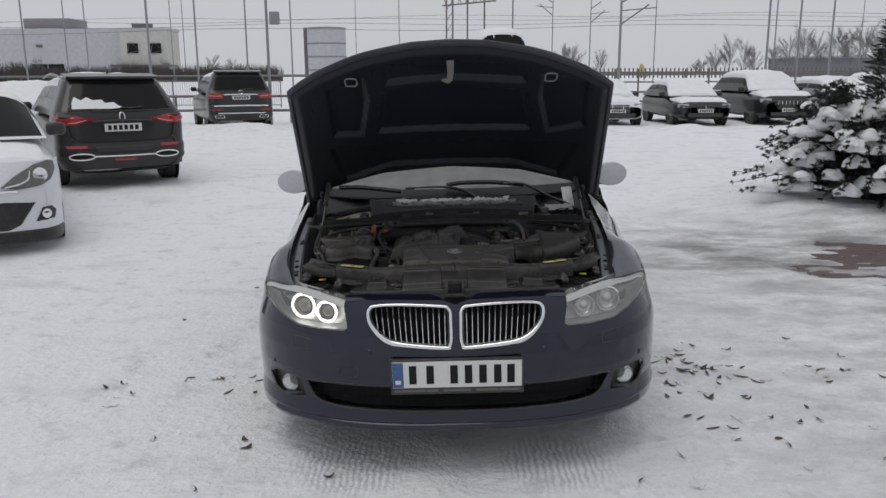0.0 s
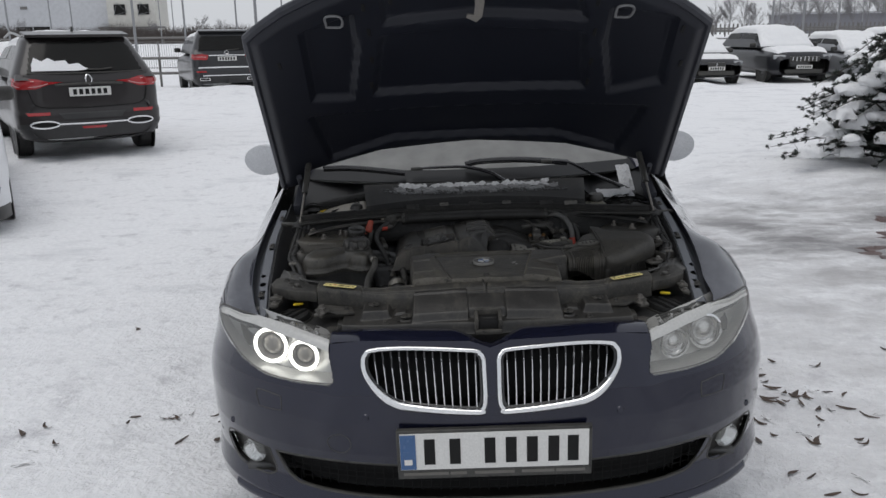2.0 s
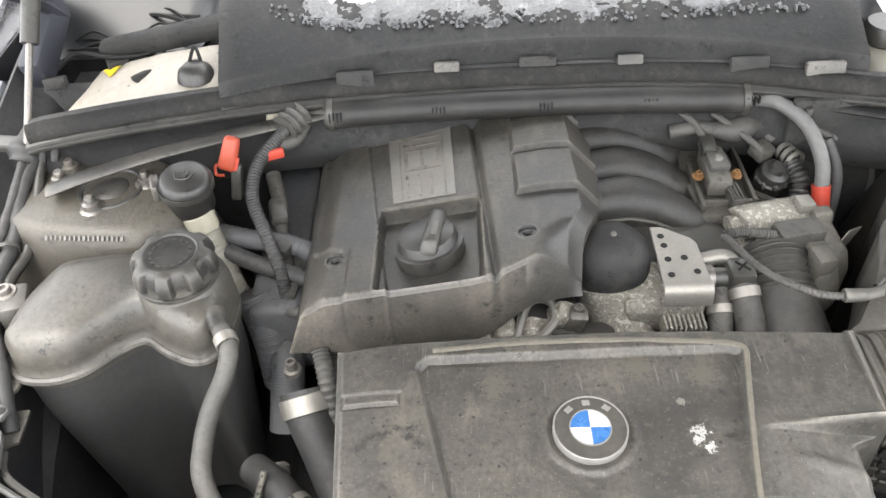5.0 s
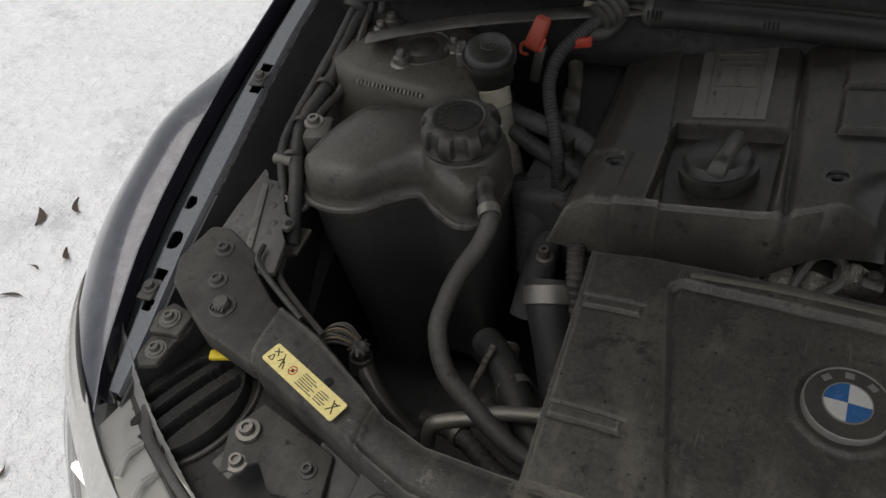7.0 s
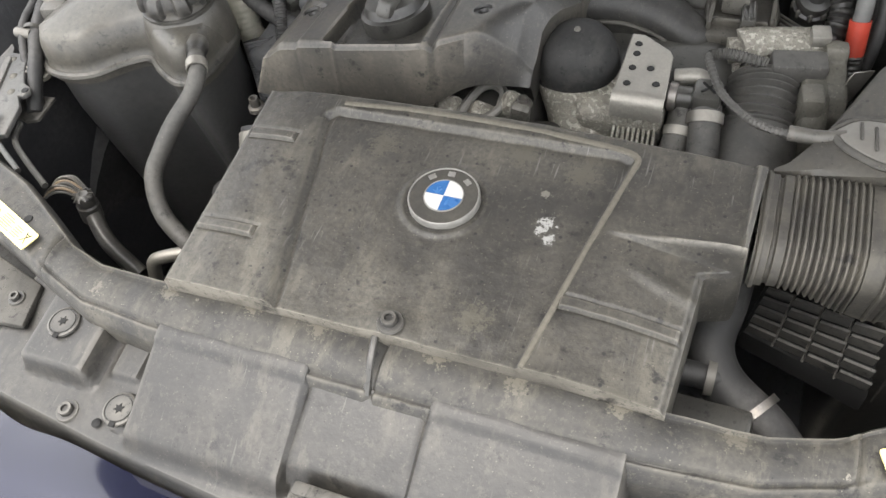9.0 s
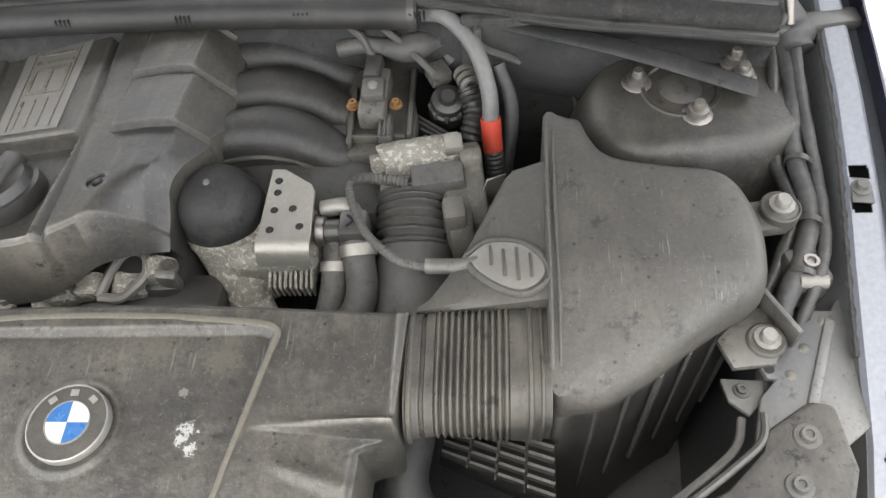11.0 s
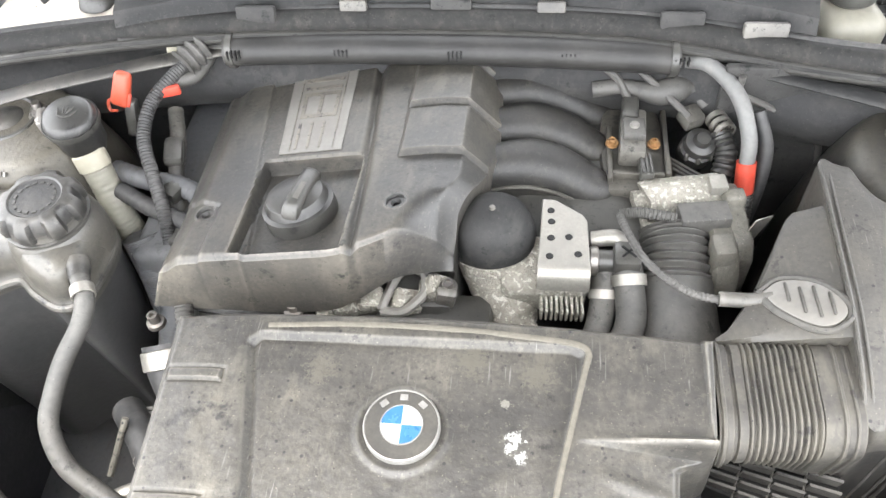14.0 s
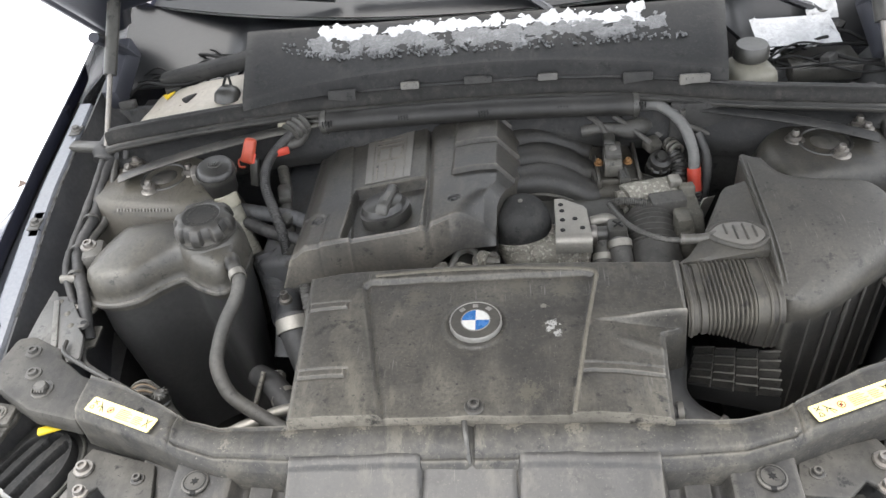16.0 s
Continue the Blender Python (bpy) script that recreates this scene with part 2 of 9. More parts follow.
LENS = glassy("clear_lens", (0.92, 0.93, 0.93), 1.35, 0.2)
LENS_H = glassy("hazy_lens", (0.88, 0.88, 0.86), 1.4, 0.24)
MILKY = glassy("milky_lens", (0.86, 0.86, 0.84), 1.4, 0.36)
WINDOW = glassy("window_glass", (0.35, 0.41, 0.42), 1.5, 0.30)
TINTED = glassy("tinted_glass", (0.03, 0.035, 0.04), 1.28, 0.02)
GLOW = bpy.data.materials.new("lit_ring")
GLOW.use_nodes = True
GLOW.node_tree.nodes["Principled BSDF"].inputs["Emission Color"].default_value = (1, 0.98, 0.9, 1)
GLOW.node_tree.nodes["Principled BSDF"].inputs["Emission Strength"].default_value = 5.0


# ---- mesh helpers ----
def spline(pts, n):
    """A smooth line of n points through pts."""
    p = [Vector(q) for q in pts]
    p = [p[0] * 2 - p[1], *p, p[-1] * 2 - p[-2]]
    out = []
    for i in range(n):
        s = i / (n - 1) * (len(p) - 3)
        k = min(int(s), len(p) - 4)
        f = s - k
        a, b, c, d = p[k:k + 4]
        out.append(0.5 * (2 * b + (c - a) * f + (2 * a - 5 * b + 4 * c - d) * f * f + (3 * b - a - 3 * c + d) * f ** 3))
    return out


def join(bm, other):
    me = bpy.data.meshes.new("tmp")
    other.to_mesh(me)
    other.free()
    bm.from_mesh(me)
    bpy.data.meshes.remove(me)


def rounded(bm, width, seg=2, angle=30):
    es = [e for e in bm.edges if len(e.link_faces) == 2 and e.calc_face_angle(0) > radians(angle)]
    if width > 0 and es:
        bmesh.ops.bevel(bm, geom=es, offset=width, segments=seg, affect="EDGES", profile=0.5, clamp_overlap=True)


def box(bm, c, s, rot=(0, 0, 0), bev=0.0, seg=2, taper=1.0):
    t = bmesh.new()
    bmesh.ops.create_cube(t, size=1)
    for v in t.verts:
        k = taper if v.co.z > 0 else 1
        v.co = Vector((v.co.x * s[0] * k, v.co.y * s[1] * k, v.co.z * s[2]))
    rounded(t, bev, seg)
    t.transform(pose(*c, *rot))
    join(bm, t)
    return bm


def tube(bm, pts, r, seg=10, n=0, closed_ends=True, flat=1.0):
    """A round (or flattened) tube along a smooth line; r is a radius or a function of 0..1."""
    line = spline(pts, n or max(2, 6 * (len(pts) - 1) + 1)) if len(pts) > 2 or n else [Vector(q) for q in pts]
    up = Vector((0, 0, 1))
    rings = []
    side = None
    for i, q in enumerate(line):
        d = (line[min(i + 1, len(line) - 1)] - line[max(i - 1, 0)]).normalized()
        if side is None:
            side = d.cross(up if abs(d.z) < 0.95 else Vector((1, 0, 0))).normalized()
        side = (side - d * side.dot(d)).normalized()
        w = side.cross(d)
        k = r(i / (len(line) - 1)) if callable(r) else r
        rings.append([bm.verts.new(q + side * (k * math.cos(a)) + w * (k * flat * math.sin(a))) for a in (2 * math.pi * j / seg for j in range(seg))])
    for a, b in zip(rings, rings[1:]):
        for j in range(seg):
            bm.faces.new((a[j], a[(j + 1) % seg], b[(j + 1) % seg], b[j]))
    if closed_ends:
        bm.faces.new(rings[0][::-1])
        bm.faces.new(rings[-1])
    return bm


def lathe(bm, prof, at, axis=(0, 0, 1), seg=24):
    """Turns (radius, height) pairs round an axis."""
    m = Matrix.Translation(at) @ Vector(axis).to_track_quat("Z", "Y").to_matrix().to_4x4()
    rings = []
    for r, h in prof:
        if r < 1e-6:
            rings.append([bm.verts.new(m @ Vector((0, 0, h)))])
        else:
            rings.append([bm.verts.new(m @ Vector((r * math.cos(a), r * math.sin(a), h))) for a in (2 * math.pi * j / seg for j in range(seg))])
    for a, b in zip(rings, rings[1:]):
        for j in range(seg):
            k = (j + 1) % seg
            f = [a[j % len(a)], a[k % len(a)], b[k % len(b)], b[j % len(b)]]
            f = [v for i, v in enumerate(f) if v not in f[:i]]
            if len(f) > 2:
                bm.faces.new(f)
    return bm


def prism(bm, outline, z0, z1, bev=0.0, seg=2, m=None):
    """A flat-topped block over an outline in x and y."""
    t = bmesh.new()
    lo = [t.verts.new((x, y, z0)) for x, y in outline]
    hi = [t.verts.new((x, y, z1)) for x, y in outline]
    t.faces.new(lo[::-1])
    t.faces.new(hi)
    for i in range(len(lo)):
        k = (i + 1) % len(lo)
        t.faces.new((lo[i], lo[k], hi[k], hi[i]))
    bmesh.ops.recalc_face_normals(t, faces=t.faces)
    rounded(t, bev, seg)
    if m:
        t.transform(m)
    join(bm, t)
    return bm


def sheet(bm, nu, nv, f, skirt=None, thick=0.0, keep=None):
    """A surface f(u, v) with u and v from 0 to 1; skirt drops its rim, thick gives it a back, keep(point) leaves holes."""
    t = bmesh.new()
    g = [[t.verts.new(f(i / nu, j / nv)) for i in range(nu + 1)] for j in range(nv + 1)]
    for j in range(nv):
        for i in range(nu):
            q = (g[j][i], g[j][i + 1], g[j + 1][i + 1], g[j + 1][i])
            if keep is None or keep((q[0].co + q[2].co) / 2):
                t.faces.new(q)
    bmesh.ops.delete(t, geom=[v for v in t.verts if not v.link_faces], context="VERTS")
    if skirt is not None:
        es = [e for e in t.edges if e.is_boundary]
        r = bmesh.ops.extrude_edge_only(t, edges=es)
        for v in (x for x in r["geom"] if isinstance(x, bmesh.types.BMVert)):
            v.co = skirt(v.co) if callable(skirt) else v.co + Vector(skirt)
    if thick:
        bmesh.ops.solidify(t, geom=t.faces[:], thickness=thick)
    join(bm, t)
    return bm


def step(x, a, b):
    s = min(1.0, max(0.0, (x - a) / (b - a)))
    return s * s * (3 - 2 * s)


def inside(p, poly):
    x, y = p
    c = False
    for i in range(len(poly)):
        (x1, y1), (x2, y2) = poly[i], poly[i - 1]
        if (y1 > y) != (y2 > y) and x < (x2 - x1) * (y - y1) / (y2 - y1) + x1:
            c = not c
    return c


def edge_distance(p, poly):
    """Distance from a point to an outline, positive inside."""
    x, y = p
    d = 9.0
    for i in range(len(poly)):
        (x1, y1), (x2, y2) = poly[i], poly[i - 1]
        k = max(0, min(1, ((x - x1) * (x2 - x1) + (y - y1) * (y2 - y1)) / max(1e-9, (x2 - x1) ** 2 + (y2 - y1) ** 2)))
        d = min(d, math.hypot(x - x1 - k * (x2 - x1), y - y1 - k * (y2 - y1)))
    return d if inside(p, poly) else -d


def part(name, bm, material, parent=None, label="", smooth=40):
    me = bpy.data.meshes.new(name)
    bmesh.ops.recalc_face_normals(bm, faces=bm.faces)
    bm.to_mesh(me)
    bm.free()
    me.materials.append(material)
    me.shade_smooth()
    me.set_sharp_from_angle(angle=radians(smooth))
    ob = new(name, me)
    if parent:
        ob.parent = parent
    return tagged(ob, label)


def B():
    return bmesh.new()


def interp(x, xs, vs):
    return float(np.interp(x, xs, vs))


# ---- ground ----
def spread(near, fine, far, grow):
    v, d = [0.0], fine
    while v[-1] < far:
        v.append(v[-1] + d)
        if v[-1] > near:
            d *= grow
    return v


def hills(x, y, s, seed=0.0):
    return noise.noise(Vector((x * s + seed, y * s - seed, seed)))


PATCH = [(3.0, 3.3), (4.4, 3.0), (6.5, 3.9), (6.5, 6.2), (4.6, 5.6), (3.5, 5.0)]


def snow_height(x, y):
    r = math.hypot(x, y - 1)
    z = 0.016 * hills(x, y, 0.9) + 0.014 * hills(x, y, 2.6, 5) + 0.009 * hills(x, y, 7.0, 9)
    for c in (-2.6, -1.2, 0.9, 2.4):
        z -= 0.014 * math.exp(-((x - c - 0.25 * math.sin(y * 0.35 + c)) / 0.10) ** 2) * step(hills(x, y, 0.5, c), -0.3, 0.2)
    z += 0.05 * step(r, 4, 14) * (hills(x, y, 0.35, 3) + 0.4)
    # heaped snow at the bush and before the parked rows
    z += 0.16 * step(math.hypot(x - 5.2, (y - 6.9) * 1.1), 3.0, 1.2)
    z += 0.22 * math.exp(-((y - 20.5) / 1.0) ** 2) * (0.6 + hills(x, y, 0.8, 2)) * (1 if x > 3 else 0.6)
    z += 0.25 * math.exp(-((x + 6.6) / 2.2) ** 2 - ((y - 20.0) / 0.6) ** 2)
    # railway bank
    z += 1.2 * step(y, 42, 62)
    # bare paving
    d = edge_distance((x, y), PATCH) + 0.5 * hills(x * 0.6, y * 1.6, 0.9, 7) + 0.45 * hills(x * 0.7, y * 3.0, 2.2, 4) + 0.5 * hills(x * 0.8, y * 4.0, 4.5, 6) if 1 < x < 9 and 1 < y < 9 else -1
    z -= 0.034 * step(d, -0.1, 0.6)
    # ruts of tyres on the near snow
    for c, w in ((1.9, 0.22), (3.0, 0.2)):
        k = math.exp(-((y - 4.0 - 0.28 * x - c + 1.6) / w) ** 2) * step(x, 1.0, 2.2)
        z -= 0.012 * k
    # a little hollow under the car
    z -= 0.01 * step(1.2 - abs(x), 0, 0.4) * step(y, 0.0, 0.6) * step(5 - y, 0, 0.6)
    return z - 0.004


half = spread(6, 0.06, 700, 1.13)
gx = [-v for v in half[:0:-1]] + half
gy = [-v + 2 for v in half[:0:-1]] + [v + 2 for v in half]
nx, ny = len(gx), len(gy)
verts = [(x, y, snow_height(x, y)) for y in gy for x in gx]
faces = [(j * nx + i, j * nx + i + 1, (j + 1) * nx + i + 1, (j + 1) * nx + i) for j in range(ny - 1) for i in range(nx - 1)]
me = bpy.data.meshes.new("ground")
me.from_pydata(verts, [], faces)
me.shade_smooth()


def ground_material():
    m = bpy.data.materials.new("trodden_snow")
    m.use_nodes = True
    nt = m.node_tree
    p = nt.nodes["Principled BSDF"]
    tc = nt.nodes.new("ShaderNodeTexCoord")
    vec = tc.outputs["Object"]
    mp = nt.nodes.new("ShaderNodeMapping")
    mp.inputs["Scale"].default_value = (0.7, 1.35, 1)
    mp.inputs["Rotation"].default_value = (0, 0, radians(-25))
    nt.links.new(vec, mp.inputs["Vector"])
    broad, streak, fine = noise_node(nt, vec, 0.35, 5), noise_node(nt, mp.outputs[0], 1.4, 7, 0.65), noise_node(nt, vec, 26, 5, 0.65)
    c = mix(nt, ramp(nt, fine, 0.3, 0.7), (0.78, 0.785, 0.805), (0.90, 0.905, 0.92))
    c = mix(nt, ramp(nt, streak, 0.54, 0.78), c, (0.60, 0.61, 0.635))
    c = mix(nt, ramp(nt, noise_node(nt, vec, 4.5, 8, 0.72), 0.54, 0.70), c, (0.61, 0.61, 0.635))
    c = mix(nt, ramp(nt, noise_node(nt, vec, 16, 6, 0.75), 0.60, 0.74), c, (0.63, 0.63, 0.65))
    # pressed tread marks where the car rolled to a stop
    for cx in (-0.45, 0.42):
        tm = nt.nodes.new("ShaderNodeMapping")
        tm.inputs["Location"].default_value = (-cx / 0.30, -0.12 / 0.30, 0)
        tm.inputs["Scale"].default_value = (1 / 0.30, 1 / 0.30, 0)
        nt.links.new(vec, tm.inputs["Vector"])
        ln = nt.nodes.new("ShaderNodeVectorMath")
        ln.operation = "LENGTH"
        nt.links.new(tm.outputs[0], ln.inputs[0])
        wv = nt.nodes.new("ShaderNodeTexWave")
        wv.inputs["Scale"].default_value, wv.inputs["Distortion"].default_value, wv.inputs["Detail"].default_value = 11.0, 6.0, 3.0
        nt.links.new(vec, wv.inputs["Vector"])
        g = nt.nodes.new("ShaderNodeMath")
        g.operation = "MULTIPLY"
        nt.links.new(ramp(nt, ln.outputs["Value"], 1.0, 0.55), g.inputs[0])
        nt.links.new(ramp(nt, wv.outputs["Fac"], 0.35, 0.75), g.inputs[1])
        c = mix(nt, g.outputs[0], c, (0.60, 0.61, 0.625))
    # greyer, driven-over snow on the side towards the bush
    sx = nt.nodes.new("ShaderNodeSeparateXYZ")
    nt.links.new(vec, sx.inputs[0])
    g = nt.nodes.new("ShaderNodeMath")
    g.operation = "MULTIPLY"
    nt.links.new(ramp(nt, sx.outputs["X"], 0.3, 3.2), g.inputs[0])
    nt.links.new(ramp(nt, noise_node(nt, mp.outputs[0], 2.2, 8, 0.7), 0.36, 0.62), g.inputs[1])
    far = nt.nodes.new("ShaderNodeMath")
    far.operation = "MULTIPLY"
    nt.links.new(g.outputs[0], far.inputs[0])
    nt.links.new(ramp(nt, sx.outputs["Y"], 7.5, 4.0), far.inputs[1])
    c = mix(nt, far.outputs[0], c, (0.42, 0.41, 0.415))
    # worn, wet stretch on the way between the cars
    d = nt.nodes.new("ShaderNodeVectorMath")
    d.operation = "DISTANCE"
    sc = nt.nodes.new("ShaderNodeMapping")
    sc.inputs["Location"].default_value = (-3.1, -4.35 * 1.7, 0)
    sc.inputs["Scale"].default_value = (1.0, 1.7, 1)
    nt.links.new(vec, sc.inputs["Vector"])
    nt.links.new(sc.outputs[0], d.inputs[0])
    d.inputs[1].default_value = (0, 0, 0)
    near = ramp(nt, d.outputs["Value"], 3.0, 0.5)
    k = nt.nodes.new("ShaderNodeMath")
    k.operation = "MULTIPLY"
    nt.links.new(near, k.inputs[0])
    nt.links.new(ramp(nt, streak, 0.43, 0.62), k.inputs[1])
    c = mix(nt, k.outputs[0], c, (0.21, 0.205, 0.21))
    nt.links.new(c, p.inputs["Base Color"])
    p.inputs["Roughness"].default_value = 0.65
    p.inputs["Specular IOR Level"].default_value = 0.25
    b1 = nt.nodes.new("ShaderNodeBump")
    b1.inputs["Strength"].default_value, b1.inputs["Distance"].default_value = 0.8, 0.02
    nt.links.new(fine, b1.inputs["Height"])
    b2 = nt.nodes.new("ShaderNodeBump")
    b2.inputs["Strength"].default_value, b2.inputs["Distance"].default_value = 0.7, 0.05
    nt.links.new(noise_node(nt, vec, 7.0, 6, 0.7), b2.inputs["Height"])
    nt.links.new(b1.outputs[0], b2.inputs["Normal"])
    nt.links.new(b2.outputs[0], p.inputs["Normal"])
    return m


me.materials.append(ground_material())
tagged(new("ground", me), "trodden snow over a car park with worn wet patches", "snow ground", kind="structure")

# ---- the car with its bonnet up ----
car = tagged(new("car"), "dark blue-grey saloon car with raised bonnet on packed snow", "car")
car.matrix_world = CAR


def plan(x):
    a = min(abs(x) / 0.890, 0.9999)
    return 0.02 + 0.55 * (1 - math.sqrt(max(0.0, 1 - a ** 2.45)))


PROFILE_Z = (0.10, 0.15, 0.20, 0.24, 0.30, 0.42, 0.52, 0.60, 0.68, 0.74, 0.80, 0.9)
PROFILE_Y = (0.08, 0.05, 0.0, -0.01, 0.02, 0.0, 0.0, 0.015, 0.05, 0.10, 0.16, 0.26)


def flare(z):
    """The bumper is wider below the headlamps."""
    return 1 + 0.030 * step(0.69 - z, 0.0, 0.16)


def front(x, z, out=0.0):
    """A point of the car's nose."""
    y = plan(x / flare(z)) + interp(z, PROFILE_Z, PROFILE_Y)
    # crease from the grille down to the fog lamps
    y -= 0.012 * math.exp(-((abs(x) - 0.42 - 0.5 * (0.6 - z)) / 0.05) ** 2) * step(z, 0.4, 0.5)
    return Vector((x, y - out, z))


KIDNEY = [(0.021, 0.692), (0.03, 0.704), (0.055, 0.712), (0.207, 0.718), (0.327, 0.714), (0.35, 0.704), (0.356, 0.688), (0.349, 0.654), (0.32, 0.616), (0.27, 0.583), (0.2, 0.570), (0.042, 0.558), (0.028, 0.566), (0.02, 0.594)]
LAMP = [(0.874, 0.700), (0.850, 0.728), (0.805, 0.742), (0.70, 0.748), (0.58, 0.738), (0.466, 0.718), (0.449, 0.66), (0.444, 0.628), (0.458, 0.618), (0.55, 0.613), (0.66, 0.616), (0.74, 0.638), (0.80, 0.666), (0.850, 0.688)]
INTAKE = [(-0.64, 0.385), (-0.40, 0.392), (0.40, 0.392), (0.64, 0.385), (0.60, 0.305), (0.52, 0.285), (0.28, 0.280), (-0.28, 0.280), (-0.52, 0.285), (-0.60, 0.305)]
FOG = [(0.66, 0.385), (0.785, 0.392), (0.822, 0.365), (0.80, 0.30), (0.73, 0.285), (0.65, 0.30)]


def mirrored(poly):
    return [(-x, z) for x, z in poly]


HOLES = [KIDNEY, mirrored(KIDNEY), LAMP, mirrored(LAMP), INTAKE, FOG, mirrored(FOG)]


def nose(u, v):
    x = (2 * u - 1)
    x = 0.8895 * math.sin(x * math.pi / 2 * 0.985) / math.sin(math.pi / 2 * 0.985) * 0.35 + 0.8895 * x * 0.65
    top = interp(abs(x), (0, 0.02, 0.06, 0.36, 0.44, 0.86), (0.716, 0.722, 0.733, 0.735, 0.72, 0.70))
    bottom = interp(abs(x), (0, 0.5, 0.75, 0.86), (0.215, 0.205, 0.17, 0.17))
    z = bottom + (top - bottom) * v
    return front(x * flare(z), z)


part("bumper", sheet(B(), 420, 150, nose, keep=lambda p: not any(inside((p.x, p.z), h) for h in HOLES)), PAINT, car, "dark blue-grey painted bumper", 50)


def ring_line(poly, out, n=90):
    pts = [Vector((x, z, 0)) for x, z in poly]
    s = spline(pts + pts[:1], n)
    return [front(q.x, q.y, out) for q in s]


def closed_tube(bm, line, r, seg=8, flat=1.0):
    return tube(bm, line + [line[0]], r, seg, n=len(line), closed_ends=False, flat=flat)


def patch(poly, out, nu=40, nv=20):
    """A surface over an outline on the nose."""
    xs, zs = [p[0] for p in poly], [p[1] for p in poly]
    def f(u, v):
        return front(min(xs) + u * (max(xs) - min(xs)), min(zs) + v * (max(zs) - min(zs)), out)
    return sheet(B(), nu, nv, f, keep=lambda p: inside((p.x, p.z), poly))


for side in (-1, 1):
    k = KIDNEY if side > 0 else mirrored(KIDNEY)
    grille = part("grille", closed_tube(B(), ring_line(k, 0.004), lambda t: 0.0068 + 0.0052 * math.exp(-((t - 0.66) / 0.13) ** 2), 10), CHROME, car, "chrome kidney-shaped grille surround")
    part("grille_back", patch(k, -0.085), INK, grille, "black radiator duct behind the bars")
    part("inner_rim", closed_tube(B(), ring_line([(0.19 * side + (x - 0.19 * side) * 0.955, 0.645 + (z - 0.645) * 0.92) for x, z in k], -0.008), 0.006, 8), WET, grille)
    for i in range(13):
        x = side * (0.044 + 0.0237 * i)
        zs = [z for z in np.arange(0.55, 0.73, 0.002) if inside((x, z), k)]
        if zs:
            b = B()
            line = [front(x - side * 0.07 * (abs(x) - 0.04) * (zs[-1] - z) / 0.15, z, -0.006) for z in np.linspace(zs[0], zs[-1], 6)]
            for p, q in zip(line, line[1:]):
                box(b, (p + q) / 2 + Vector((0, 0.012, 0)), (0.0042, 0.024, (q - p).length * 1.02), (math.degrees(math.atan2(-(q - p).y, (q - p).z)), 0, 0))
            bar = part("bar", b, WET, grille)
            part("bar_edge", tube(B(), line, 0.0017, 6, n=6), CHROME, bar)
    # headlamp
    poly = LAMP if side > 0 else mirrored(LAMP)
    lamp = part("headlamp", patch(poly, 0.002, 220, 110), LENS_H if side > 0 else LENS, car, "hazy clear headlamp, unlit" if side > 0 else "clear headlamp with two lit rings")
    lamp.visible_shadow = False
    part("reflector", patch([(x * 1.0, z) for x, z in poly], -0.085, 200, 100), mat("lamp_bowl", (0.42, 0.42, 0.41) if side < 0 else (0.52, 0.515, 0.49), 0.3, 0.5, (0.45, 0.45, 0.44), 0.3, 20, 90, 0.3), lamp)
    part("rim", closed_tube(B(), ring_line(poly, -0.012, 120), 0.003, 8), PLASTIC_D, lamp)
    near_ring, far_ring = ring_line(poly, -0.006, 121), ring_line(poly, -0.086, 121)
    part("bowl_wall", sheet(B(), 120, 3, lambda u, v: near_ring[round(u * 120)].lerp(far_ring[round(u * 120)], v), keep=lambda p: p.z < 0.73), [c for c in lamp.children if c.name.startswith("reflector")][0].data.materials[0], lamp)
    def crest(x):
        return interp(abs(x), (0.45, 0.466, 0.58, 0.70, 0.805, 0.850), (0.712, 0.718, 0.738, 0.748, 0.742, 0.728))
    def band(u, v):
        x = side * (0.458 + 0.385 * u)
        lo, hi = front(x, crest(x) - 0.015, 0.004), front(x, crest(x), 0.0) + Vector((0, 0.016, 0.007 - 0.012 * step(u, 0.45, 0.8)))
        return lo.lerp(hi, v) + Vector((0, -0.003, 0.004)) * math.sin(v * math.pi)
    part("upper_edge", sheet(B(), 40, 6, band, thick=0.002), mat("frosted_lens_edge", (0.50, 0.50, 0.485), 0.25, 0, (0.38, 0.38, 0.37), 0.4, 30, 120, 0.1), lamp, "frosted clear top edge of the lens")
    # clear roof of the housing behind the lens, with moulded ribs
    def lid(u, v):
        x = side * (0.462 + 0.212 * u)
        p = front(x, crest(x), -0.014)
        return Vector((p.x, p.y + v * 0.052, p.z + 0.006 - 0.010 * v - 0.020 * step(u, 0.45, 1.0)))
    top = part("housing_top", sheet(B(), 24, 6, lid, thick=0.004), MILKY, lamp, "clear top of the lamp housing")
    for u0 in (0.16, 0.34, 0.52, 0.70):
        part("rib", tube(B(), [lid(u0, 0.15) + Vector((0, 0, 0.004)), lid(u0 + 0.03, 0.5) + Vector((0, 0, 0.009)), lid(u0 + 0.02, 0.9) + Vector((0, 0, 0.004))], 0.0045, 8), MILKY, top)
    part("rear_seal", tube(B(), [lid(u, 1.0) for u in np.linspace(0, 1, 10)], 0.006, 8), PLASTIC_D, top)
